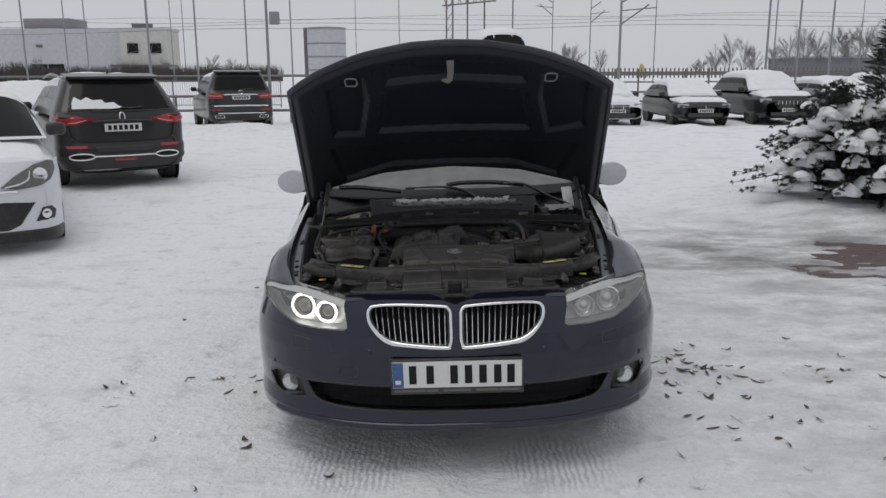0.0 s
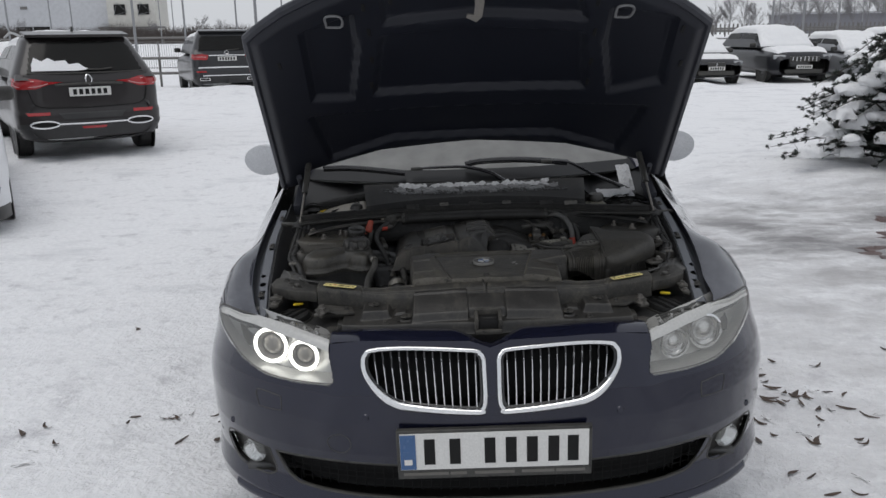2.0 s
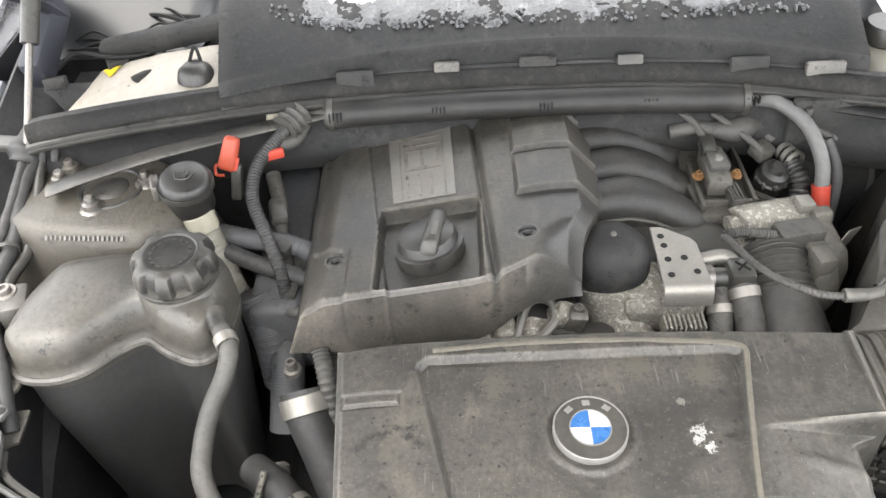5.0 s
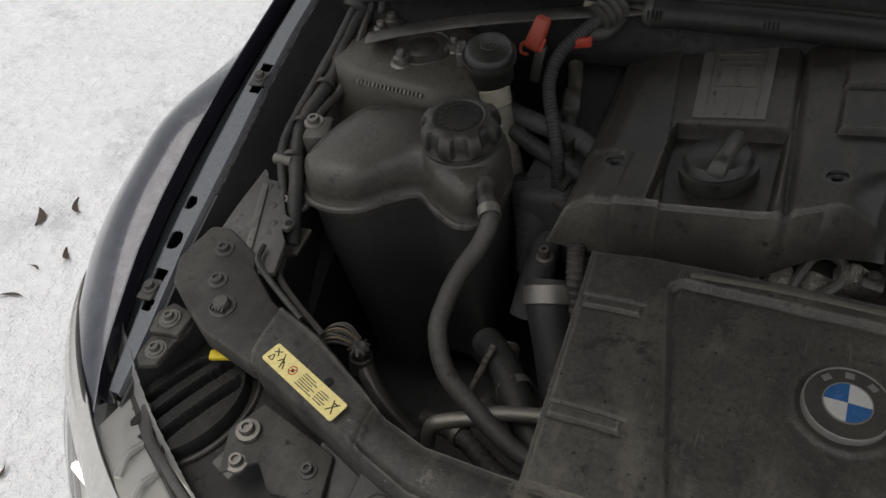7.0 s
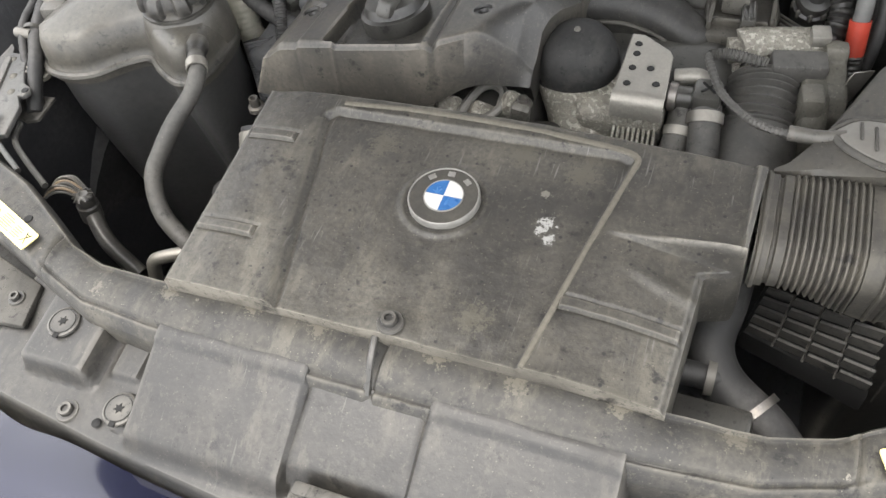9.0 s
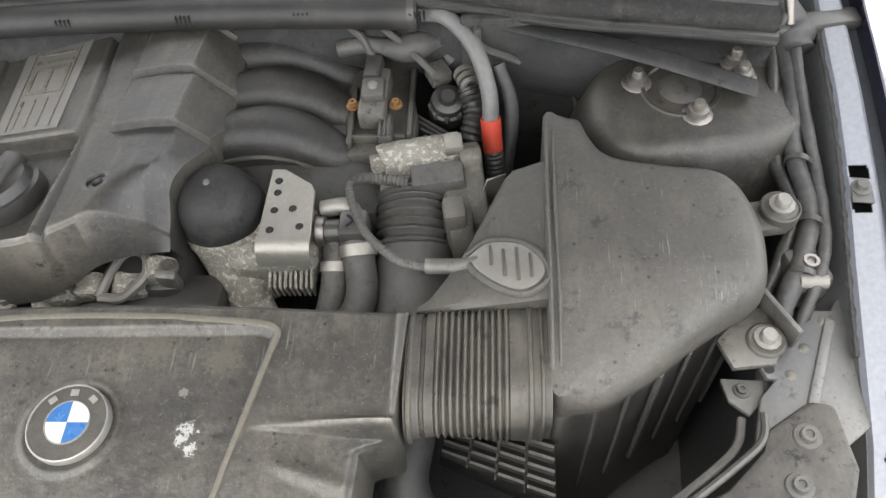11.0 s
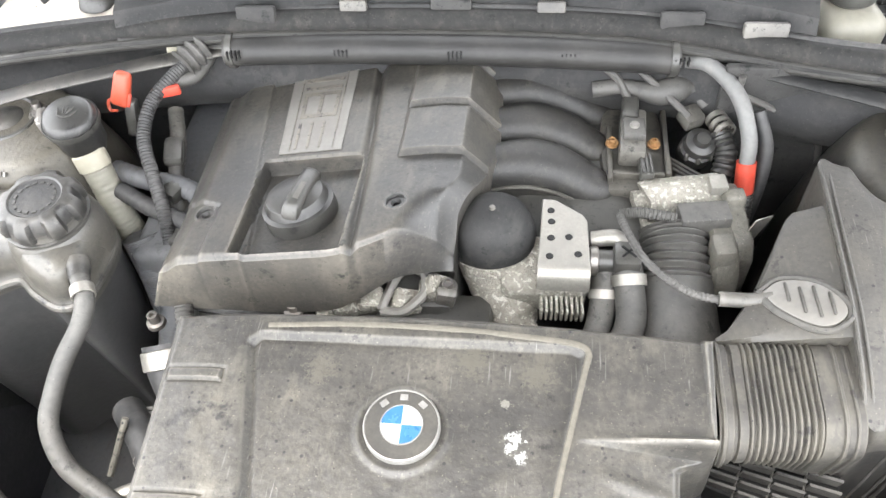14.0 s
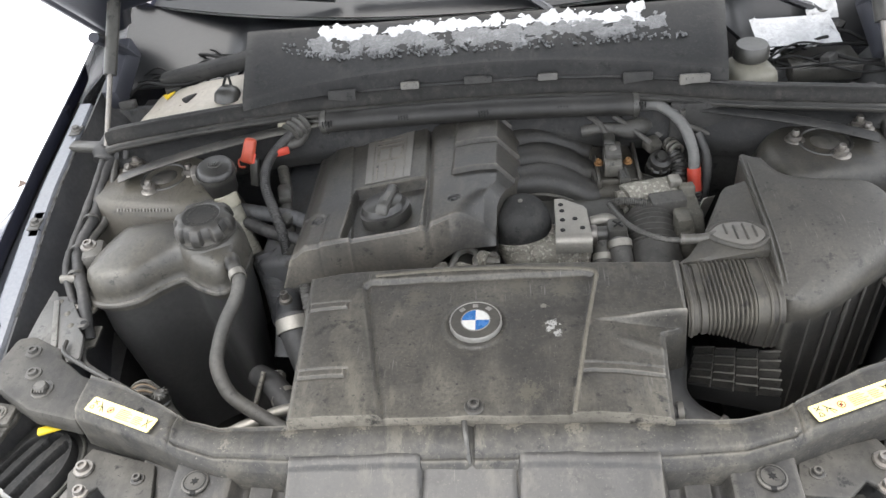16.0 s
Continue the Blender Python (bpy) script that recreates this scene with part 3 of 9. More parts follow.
    for cx, cz, r in ((0.646, 0.678, 0.053), (0.538, 0.668, 0.045)):
        c = front(side * cx, cz, -0.052)
        look_out = Vector((side * 0.25, -1, 0.05))
        b = lathe(B(), [(0, 0.012), (r * 0.30, 0.010), (r * 0.52, 0.003), (r * 0.60, -0.004), (r * 0.66, 0.002), (r * 0.80, 0.008), (r * 0.84, 0.004), (r * 0.86, -0.03)], c, look_out, 36)
        part("projector", b, STEEL if side < 0 else CHROME, lamp)
        w = look_out.normalized()
        a1 = w.cross(Vector((0, 0, 1))).normalized()
        a2 = a1.cross(w)
        pts = [c + w * 0.010 + a1 * (r * 0.95 * math.cos(t)) + a2 * (r * 0.95 * math.sin(t)) for t in np.linspace(0, 2 * math.pi, 40)[:-1]]
        part("light_ring", closed_tube(B(), pts, 0.0048, 8), GLOW if side < 0 else CHROME, lamp, "glowing white ring" if side < 0 else "")
    # fog lamp
    poly = FOG if side > 0 else mirrored(FOG)
    fog = part("fog_lamp_recess", patch(poly, -0.03, 30, 20), PLASTIC, car, "black plastic fog lamp recess")
    c = front(side * 0.727, 0.340, -0.012)
    ax = Vector((side * 0.35, -1, 0))
    part("fog_lamp", lathe(B(), [(0, 0.006), (0.024, 0.005), (0.040, 0.0), (0.042, -0.02)], c, ax), LENS, fog, "round clear fog lamp")
    part("reflector", lathe(B(), [(0, -0.02), (0.018, -0.016), (0.039, -0.004)], c, ax), CHROME, fog)
    near_rim, deep_rim = ring_line(poly, 0.0, 91), ring_line(poly, -0.034, 91)
    part("recess_wall", sheet(B(), 90, 2, lambda u, v: near_rim[round(u * 90)].lerp(deep_rim[round(u * 90)], v)), PLASTIC, fog)
    part("rim", closed_tube(B(), ring_line(poly, -0.003), 0.004, 6), PLASTIC_D, fog)
    # headlamp washer cover, parking sensors
    w = [(side * x, z) for x, z in ((0.607, 0.568), (0.607, 0.533), (0.615, 0.526), (0.672, 0.524), (0.682, 0.531), (0.684, 0.570))]
    part("washer_cover", closed_tube(B(), ring_line(w, 0.0, 60), 0.0016, 6), PLASTIC_D, car)
    for sx, sz in ((0.355, 0.537), (0.79, 0.43)):
        part("parking_sensor", lathe(B(), [(0, 0.003), (0.008, 0.003), (0.010, 0.001), (0.0115, -0.002)], front(side * sx, sz, 0.0), (side * 0.2, -1, 0), 16), PAINT, car)

# tow cover, intake mesh, lip
tow = [front(-0.436 + 0.034 * math.cos(t), 0.452 + 0.03 * math.sin(t), 0.0) for t in np.linspace(0, 2 * math.pi, 40)[:-1]]
part("tow_cover", closed_tube(B(), tow, 0.0014, 6), PLASTIC_D, car)
lower = part("lower_intake", patch(INTAKE, -0.055, 80, 14), INK, car, "black lower intake mesh")
b = B()
for i in range(46):
    x = -0.62 + 1.24 * i / 45
    tube(b, [front(x, 0.285, -0.035), front(x, 0.39, -0.035)], 0.0016, 4)
for j in range(5):
    tube(b, [front(x, 0.295 + 0.02 * j, -0.035) for x in np.linspace(-0.62, 0.62, 24)], 0.0016, 4, n=24)
part("mesh", b, INK, lower)
part("rim", closed_tube(B(), ring_line(INTAKE, -0.004, 140), 0.006, 6), PLASTIC_D, lower)
def lip(u, v):
    x = -0.80 + 1.6 * u
    p = front(x, 0.24 - 0.01 * abs(x), 0.012)
    a = v * math.pi
    return p + Vector((0, 0.05 - 0.05 * math.sin(a), -0.018 + 0.022 * math.cos(a)))
part("lip", sheet(B(), 80, 8, lip), PAINT, car, "painted bumper lip")
def apron(u, v):
    x = -0.8 + 1.6 * u
    return Vector((x, plan(x) + 0.03 + 0.45 * v, 0.2 - 0.03 * v))
part("underside", sheet(B(), 30, 6, apron, thick=0.006), PLASTIC_D, car)

# number plate in its holder
plate = part("number_plate", box(B(), (0.0, -0.004, 0.4575), (0.52, 0.004, 0.112), (0, 0, 0), 0.0015, 1), WHITE, car, "white number plate with blue end strip")
part("blue_strip", box(B(), (-0.2375, -0.0072, 0.4575), (0.043, 0.002, 0.106), bev=0.0005, seg=1), BLUE, plate)
part("bar", box(B(), (-0.2375, -0.009, 0.428), (0.022, 0.001, 0.016)), WHITE, plate)
for x in (-0.178, -0.108, -0.012, 0.046, 0.104, 0.163, 0.216):
    part("bar", box(B(), (x, -0.0068, 0.4575), (0.030, 0.0016, 0.078), bev=0.0004, seg=1), INK, plate)
b = B()
for c, s in (((0, 0.004, 0.388), (0.536, 0.018, 0.030)), ((0, 0.004, 0.518), (0.536, 0.018, 0.010)), ((-0.264, 0.004, 0.455), (0.009, 0.018, 0.135)), ((0.264, 0.004, 0.455), (0.009, 0.018, 0.135)), ((0, 0.01, 0.455), (0.53, 0.008, 0.13))):
    box(b, c, s, bev=0.002, seg=1)
part("plate_holder", b, PLASTIC_D, plate, "black plate holder")
for x, w in ((-0.19, 0.125), (-0.10, 0.045), (0.0, 0.11), (0.12, 0.09), (0.21, 0.08)):
    part("bar", box(B(), (x, -0.0055, 0.389), (w, 0.001, 0.009)), SILVER, plate)

# strip between grille and bay
def strip(u, v):
    x = -0.455 + 0.91 * u
    dip = 0.034 * math.exp(-(abs(x) / 0.075) ** 4)
    z0 = interp(abs(x), (0, 0.02, 0.06, 0.36, 0.46), (0.716, 0.722, 0.733, 0.735, 0.72))
    p = front(x, z0, 0.001)
    return Vector((x, p.y + 0.09 * v, p.z + 0.012 * math.sin(v * 3.0) - dip * v))
part("grille_top_strip", sheet(B(), 80, 10, strip, thick=0.004), PAINT, car, "painted strip above the grille")


# front wings
def rail_z(y):
    return 0.665 + 0.23 * y


def wing_in(y, side):
    """Inner lip of the front wing."""
    return interp(y, (0.295, 0.323, 0.36, 0.39, 0.423, 0.458, 0.498, 0.569, 0.652, 0.743, 0.90, 1.1, 1.6), (0.676, 0.690, 0.709, 0.720, 0.730, 0.740, 0.751, 0.763, 0.772, 0.777, 0.777, 0.770, 0.770)) - (0.043 * step(y, 0.30, 0.50) if side > 0 else 0)


def rail_in(y, side):
    """Inner edge of the bolted rail beside the bay."""
    return interp(y, (0.30, 0.42, 0.48, 0.523, 0.594, 0.678, 0.768, 0.856, 1.1), (0.672, 0.686, 0.695, 0.702, 0.708, 0.715, 0.724, 0.729, 0.728)) - (0.034 if side > 0 else 0)


def wing(side):
    def f(u, v):
        y = 0.295 + 1.255 * u
        xi = wing_in(y, side)
        xo = interp(y, (0.295, 0.352, 0.42, 0.487, 0.55, 0.65, 0.8, 1.1, 1.6), (0.684, 0.757, 0.815, 0.849, 0.869, 0.887, 0.893, 0.892, 0.895))
        z = min(rail_z(y), 0.96) + 0.006
        crown = 0.012 * step(u, 0.0, 0.25)
        drop = interp(y, (0.295, 0.42, 0.55, 0.7, 1.1), (0.02, 0.06, 0.085, 0.13, 0.16))

        def section(th):
            f = 0.30 * th / 1.45 + 0.70 * math.sin(th) / math.sin(1.45)
            k = step(y, 0.66, 0.92)
            # towards the doors the shoulder falls away straight from the lip
            rolled = crown * math.sin(min(1, f * 1.6) * 2.0) - drop * (1 - math.cos(th)) ** 1.15
            return xi + (xo - xi) * f, z + (1 - k) * rolled - k * (0.150 * f ** 0.95 + 0.03 * f ** 3)
        if v < 0.6:
            x, zz = section(1.45 * v / 0.6)
        else:
            a = (v - 0.6) / 0.4
            x, z1 = section(1.45)
            x += 0.004 * math.sin(a * 2.4)
            low = 0.33 + math.sqrt(0.345 ** 2 - (y - 0.80) ** 2) if abs(y - 0.80) < 0.345 else 0.30
            low = z1 - 0.006 if y < 0.55 else low
            zz = z1 + (low - z1) * a
        return Vector((side * x, y, zz))
    return f


for side in (-1, 1):
    w = part("wing", sheet(B(), 60, 30, wing(side)), WING, car, "painted front wing with a film of road salt")
    def wing_lip(u, v):
        y = 0.297 + 0.853 * u
        return Vector((side * (wing_in(y, side) + 0.006 * v), y, rail_z(y) + 0.006 - 0.034 * v))
    part("folded_edge", sheet(B(), 60, 3, wing_lip, thick=0.002), PAINT, w)
    # rail with its oval holes and square slots, falling away below the wing
    def gutter(u, v):
        y = 0.345 + 0.71 * u
        a = rail_in(y, side)
        x = a + (wing_in(y, side) + 0.012 - a) * v
        z = rail_z(y) - 0.008 - 0.034 * step(v, 0.40, 0.80) - 0.007 * step(0.05 - v, 0, 0.05)
        return Vector((side * x, y, z))
    dx, dy = (0.0355, 0.018) if side > 0 else (0.0, 0.0)
    rounds = [(y - dy, x - dx, r) for y, x, r in ((0.579, 0.7295, 0.0085), (0.528, 0.7215, 0.0105))]
    squares = [(y - dy, x - dx) for y, x in ((0.482, 0.7135), (0.446, 0.7085), (0.790, 0.737), (0.757, 0.734))]
    def solid(p):
        return not any(math.hypot((p.y - hy) * 0.85, abs(p.x) - hx) < r for hy, hx, r in rounds) and not any(abs(p.y - hy) < 0.008 and abs(abs(p.x) - hx) < 0.0085 for hy, hx in squares)
    part("gutter", sheet(B(), 420, 44, gutter, keep=solid, thick=0.002), PAINT_IN, w, "painted inner wing rail")
    part("rail_underside", sheet(B(), 30, 3, lambda u, v: Vector((side * (rail_in(0.35 + 0.70 * u, side) + 0.006 + 0.06 * v), 0.35 + 0.70 * u, rail_z(0.35 + 0.70 * u) - 0.045)), thick=0.002), COWL, w)
    def under(u, v):
        y = 0.30 + 0.835 * u
        return Vector((side * (wing_in(y, side) + 0.05 - 0.06 * v), y, rail_z(y) - 0.070 - 0.01 * v))
    part("wing_support", sheet(B(), 20, 4, under, thick=0.003), PLASTIC_D, w)
    for x, y in ((0.714, 0.464), (0.7355, 0.773), (0.735, 0.985)):
        x, y = x - dx, y - dy + (0.039 if side > 0 and y > 0.9 else 0)
        z = rail_z(y) - 0.008
        part("clip", box(B(), (side * x, y - 0.002, z + 0.001), (0.020, 0.030, 0.003), (0, 0, side * -6), 0.001, 1), PLASTIC_D, w)
        part("bolt", lathe(B(), [(0, 0.010), (0.0055, 0.010), (0.006, 0.009), (0.006, 0.005), (0.0095, 0.004), (0.010, 0.002)], (side * x, y, z), seg=12), RUBBER_L, w)
    # wheel
    wheel = part("wheel", lathe(B(), [(0.12, -0.1), (0.2, -0.1), (0.29, -0.105), (0.315, -0.085), (0.32, 0), (0.315, 0.085), (0.29, 0.105), (0.2, 0.1), (0.12, 0.1)], (side * 0.755, 0.80, 0.31), (1, 0, 0), 40), RUBBER, car, "black tyre")
    part("rim", lathe(B(), [(0, 0.05), (0.05, 0.06), (0.18, 0.09), (0.2, 0.1)], (side * 0.765, 0.80, 0.31), (side, 0, 0), 30), ALU, wheel)
    # door mirror
    b = B()
    lathe(b, [(0, -0.06), (0.05, -0.055), (0.08, -0.03), (0.088, 0.0), (0.085, 0.02), (0, 0.03)], (0, 0, 0), seg=24)
    b.transform(pose(side * 0.935, 1.68, 0.995, 90, 0, side * 12) @ Matrix.Diagonal((1.12, 0.80, 1.2, 1)))
    mirror = part("door_mirror", b, mat("silver_mirror_cap", (0.5, 0.51, 0.53), 0.35, 0.3, (0.62, 0.63, 0.64), 0.3, 10, 150, 0.05), car, "pale silver door mirror cap")
    part("stalk", box(B(), (side * 0.875, 1.70, 0.945), (0.10, 0.05, 0.03), bev=0.01), PLASTIC_D, mirror)

# cabin: doors, screen, roof, rear body
def side_wall(side):
    def f(u, v):
        y = 1.5 + 3.0 * u
        x = 0.905 - 0.05 * step(u, 0.6, 1.0) - 0.05 * step(0.1 - v, 0, 0.1)
        return Vector((side * (x - 0.06 * step(v, 0.75, 1.0)), y, 0.24 + 0.70 * v))
    return f
for side in (-1, 1):
    part("door_side", sheet(B(), 30, 12, side_wall(side)), PAINT, car)
def roof(u, v):
    x = (u - 0.5) * 2
    y = 1.93 + 1.5 * v
    return Vector((0.56 * x * (1 - 0.05 * v), y, 1.365 - 0.06 * x * x - 0.10 * (v - 0.35) ** 2))
part("roof", sheet(B(), 20, 16, roof, thick=0.01), mat("snowy_roof", (0.8, 0.81, 0.83), 0.7, 0, (0.7, 0.7, 0.72), 0.4, 5, 60, 0.3, 0.01), car, "roof under snow")
BAND = mat("screen_band", (0.0075, 0.008, 0.009), 0.3, 0, (0.012, 0.012, 0.012), 0.25, 6, 120, 0.05, spec=0.3)
def screen(u, v):
    x = (u - 0.5) * 2
    y = 1.30 + 0.10 * (1 - x * x) * (-1) * (1 - v) + 0.70 * v + 0.06 * x * x * (1 - v)
    return Vector(((0.70 - 0.13 * v) * x, y, 0.955 + 0.40 * v - 0.05 * x * x * v))
ws = part("windscreen", sheet(B(), 24, 14, screen, thick=0.004), WINDOW, car, "windscreen")
part("dark_band", sheet(B(), 40, 6, lambda u, v: screen(u, 0.09 * v) + Vector((0, -0.006, 0.006)), thick=0.002), BAND, ws, "black band along the foot of the screen")
def pillar(side):
    b = B()
    tube(b, [(side * 0.71, 1.36, 0.95), (side * 0.64, 1.7, 1.18), (side * 0.56, 2.05, 1.325)], 0.03, 8)
    return b
for side in (-1, 1):
    part("pillar", pillar(side), PAINT, car)
    def glass(u, v):
        return Vector((side * (0.83 - 0.24 * v), 1.5 + 0.35 * v + (2.2 - 0.65 * v) * u, 0.94 + 0.36 * v))
    part("side_window", sheet(B(), 10, 6, glass, thick=0.004), TINTED, car)
def tail(u, v):
    x = (2 * u - 1) * (0.535 + 0.262 * step(v, 0.0, 0.45))
    return Vector((x, 3.43 + 1.06 * v, 1.262 - 0.33 * step(v, 0, 0.5) - 0.04 * v - 0.03 * (2 * u - 1) ** 2 * (1 - v)))
part("rear_deck", sheet(B(), 24, 24, tail, thick=0.004), PAINT, car)
part("rear_window", sheet(B(), 12, 10, lambda u, v: tail(0.07 + 0.86 * u, 0.04 + 0.38 * v) + Vector((0, 0.004, 0.008)), thick=0.003), TINTED, car)
def back_wall(u, v):
    z = 0.24 + 0.66 * v
    x = (2 * u - 1) * (0.80 + 0.055 * step(0.75 - v, 0, 0.25) - 0.05 * step(0.1 - v, 0, 0.1))
    return Vector((x, 4.50 + 0.05 * math.sin(min(1, v * 1.25) * math.pi) - 0.02 * (2 * u - 1) ** 4, z))
part("rear_panel", sheet(B(), 24, 14, back_wall, thick=0.004), PAINT, car, "plain painted rear end")
part("dashboard", box(B(), (0, 1.75, 0.86), (1.3, 0.5, 0.16), bev=0.05), PLASTIC_D, car)
part("cabin_floor", box(B(), (0, 2.6, 0.35), (1.6, 2.6, 0.1), bev=0.02), PLASTIC_D, car)
for side in (-1, 1):
    part("seat", box(B(), (side * 0.36, 2.45, 0.8), (0.46, 0.16, 0.75), (-12, 0, 0), bev=0.07, seg=3), RUBBER, car, "dark seat back")
    wheel = part("wheel", lathe(B(), [(0.12, -0.1), (0.2, -0.1), (0.29, -0.105), (0.315, -0.085), (0.32, 0), (0.315, 0.085), (0.29, 0.105), (0.2, 0.1), (0.12, 0.1)], (side * 0.755, 3.55, 0.31), (1, 0, 0), 40), RUBBER, car, "black tyre")

# ---- bonnet, raised ----
# Bonnet coordinates: x across, s from the hinge to the front edge, h above the inner face.
HINGE = Vector((0, 1.285, 0.945))
DIR_S = Vector((0, -0.8646, 0.7161))
DIR_H = Vector((0, 0.638, 0.770))


def on_hood(x, s, h=0.0):
    bow = 0.06 * (1 - (x / 0.7) ** 2) - 0.04
    return HINGE + Vector((x, 0, 0)) + DIR_S * s + DIR_H * (h + bow * 0.6)


def hood_edge(x):
    """Front and back edge of the bonnet at x."""
    a = abs(x)
    return interp(a, (0, 0.17, 0.36, 0.45, 0.60, 0.69, 0.72), (1.078, 1.070, 1.034, 1.006, 0.94, 0.88, 0.85)), interp(a, (0, 0.34, 0.62, 0.66, 0.75), (0.245, 0.215, 0.12, 0.03, 0.0))


def hood_x(u, t):
    w = 0.775 - 0.098 * t
    return (2 * u - 1) * w


PANELS = [[(-0.55, 0.56), (-0.42, 0.55), (-0.37, 0.78), (-0.37, 0.925), (-0.53, 0.87)], [(0.46, 0.54), (0.62, 0.60), (0.59, 0.89), (0.40, 0.92), (0.40, 0.78)],
          [(-0.34, 0.565), (0.37, 0.565), (0.33, 0.82), (0.0, 0.85), (-0.29, 0.83)], [(-0.275, 0.885), (0.0, 0.905), (0.325, 0.88), (0.295, 0.975), (-0.275, 0.985)],
          [(-0.55, 0.20), (-0.3, 0.30), (0.3, 0.30), (0.55, 0.20), (0.6, 0.47), (-0.58, 0.47)]]


def hood_inner(u, v):
    x0 = hood_x(u, 0.5)
    f, k = hood_edge(x0)
    s = k + (f - k) * v
    x = hood_x(u, s / 1.1)
    h = 0.0
    for p in PANELS:
        h += 0.022 * step(edge_distance((x, s), p), -0.012, 0.012)
    h += 0.02 * step(min(v, 1 - v, u * 1.3, (1 - u) * 1.3), 0.035, 0.0)
    return on_hood(x, s, h)


def hood_outer(u, v):
    x0 = hood_x(u, 0.5)
    f, k = hood_edge(x0)
    s = k + (f - k) * v
    return on_hood(hood_x(u, s / 1.1) * 1.004, s, 0.036)


bonnet = part("bonnet", sheet(B(), 150, 110, hood_inner), HOOD_IN, car, "raised bonnet seen from its dark inner side", 30)
part("outer_skin", sheet(B(), 40, 30, hood_outer, thick=0.002), PAINT, bonnet, "painted outer skin")
rim = []
for v in np.linspace(0, 1, 30):
    rim.append(on_hood(hood_x(0, (lambda e: e[1] + (e[0] - e[1]) * v)(hood_edge(hood_x(0, 0.5))) / 1.1), (lambda e: e[1] + (e[0] - e[1]) * v)(hood_edge(hood_x(0, 0.5))), 0.03))
for u in np.linspace(0, 1, 50)[1:]:
    e = hood_edge(hood_x(u, 0.5))
    rim.append(on_hood(hood_x(u, e[0] / 1.1), e[0], 0.03))
for v in np.linspace(1, 0, 30)[1:]:
    e = hood_edge(hood_x(1, 0.5))
    s = e[1] + (e[0] - e[1]) * v
    rim.append(on_hood(hood_x(1, s / 1.1), s, 0.03))
part("edge", tube(B(), rim, 0.016, 8, n=len(rim)), HOOD_IN, bonnet)
# catch hook
b = B()
o = on_hood(0.0, 1.03, -0.002)
prism(b, [(-0.012, 0.0), (0.02, 0.0), (0.018, -0.05), (0.012, -0.085), (-0.005, -0.10), (-0.035, -0.085), (-0.03, -0.075), (-0.012, -0.078), (-0.008, -0.055)], -0.004, 0.004, 0.001, 1)
b.transform(Matrix.Translation(o) @ Matrix(((1, 0, 0), (0, DIR_S.y, DIR_H.y), (0, DIR_S.z, DIR_H.z))).to_4x4() @ pose(0, 0, -0.012, 25, 0, 0))
part("catch_hook", b, STEEL, bonnet, "zinc catch hook")
for x in (-0.425, 0.43):
    c = on_hood(x, 0.915, -0.004)
    b = B()
    sq = [(-0.022, -0.018), (0.022, -0.018), (0.024, 0.02), (-0.018, 0.022)]
    pts = [c + Vector((p[0], 0, 0)) + DIR_S * p[1] for p in sq]
    closed_tube(b, spline(pts + pts[:1], 25)[:-1], 0.004, 6)
    part("bump_stop", b, mat("grey_bump_stop", (0.16, 0.16, 0.165), 0.5), bonnet, "grey rubber bump stop ring")
slots = [(-0.345, 0.62), (-0.33, 0.74), (-0.325, 0.86), (-0.33, 0.96), (0.375, 0.60), (0.37, 0.70), (0.36, 0.83), (0.35, 0.95), (-0.62, 0.75), (0.655, 0.7), (0.62, 0.85), (-0.16, 1.0), (0.12, 1.01), (0.24, 0.99), (-0.25, 0.98), (0.30, 0.97)]
for x, s in slots:
    b = box(B(), (0, 0, 0), (0.011, 0.03, 0.002), bev=0.0009, seg=1)
    b.transform(Matrix.Translation(on_hood(x, s, -0.002)) @ Matrix(((1, 0, 0), (0, DIR_S.y, DIR_H.y), (0, DIR_S.z, DIR_H.z))).to_4x4())
    part("slot", b, INK, bonnet)
# gas struts
for side in (-1, 1):
    b = B()
    lo = Vector((side * 0.660, 0.935, 0.878))
    hi = Vector((side * 0.634, 1.16, 1.125))
    tube(b, [lo, lo.lerp(hi, 0.45)], 0.0045, 10)
    strut = part("gas_strut", b, STEEL, car, "thin steel strut rod")
    part("cylinder", tube(B(), [lo.lerp(hi, 0.38), hi], 0.0115, 14), PLASTIC_D, strut, "black strut cylinder")


# ---- engine bay ----
part("bay_floor", box(B(), (0, 0.70, 0.29), (1.5, 0.96, 0.02), bev=0.005), BAY, car, "dark floor of the engine bay")
part("bulkhead", box(B(), (0, 1.10, 0.57), (1.5, 0.02, 0.58), bev=0.004), BAY, car, "black bulkhead behind the engine")
for side in (-1, 1):
    def wall(u, v):
        y = 0.30 + 0.82 * u
        return Vector((side * (rail_in(y, side) - 0.002 - 0.035 * step(v, 0.03, 0.14) - 0.03 * v), y, rail_z(y) - 0.013 - 0.56 * v))
    # Right wall's base colour is doubled: light in that pocket is painted in.
    part("inner_wing", sheet(B(), 40, 20, wall, thick=0.004), mat("side_lit_inner_wing", (0.030, 0.031, 0.034) if side < 0 else (0.060, 0.061, 0.063), 0.55, 0.1, (0.08, 0.078, 0.075), 0.4, 8, 120, 0.2), car, "dark painted inner wing, the right one coloured lighter as if lit")
part("radiator", box(B(), (0, 0.30, 0.52), (0.9, 0.05, 0.42), bev=0.004), PLASTIC_D, car)


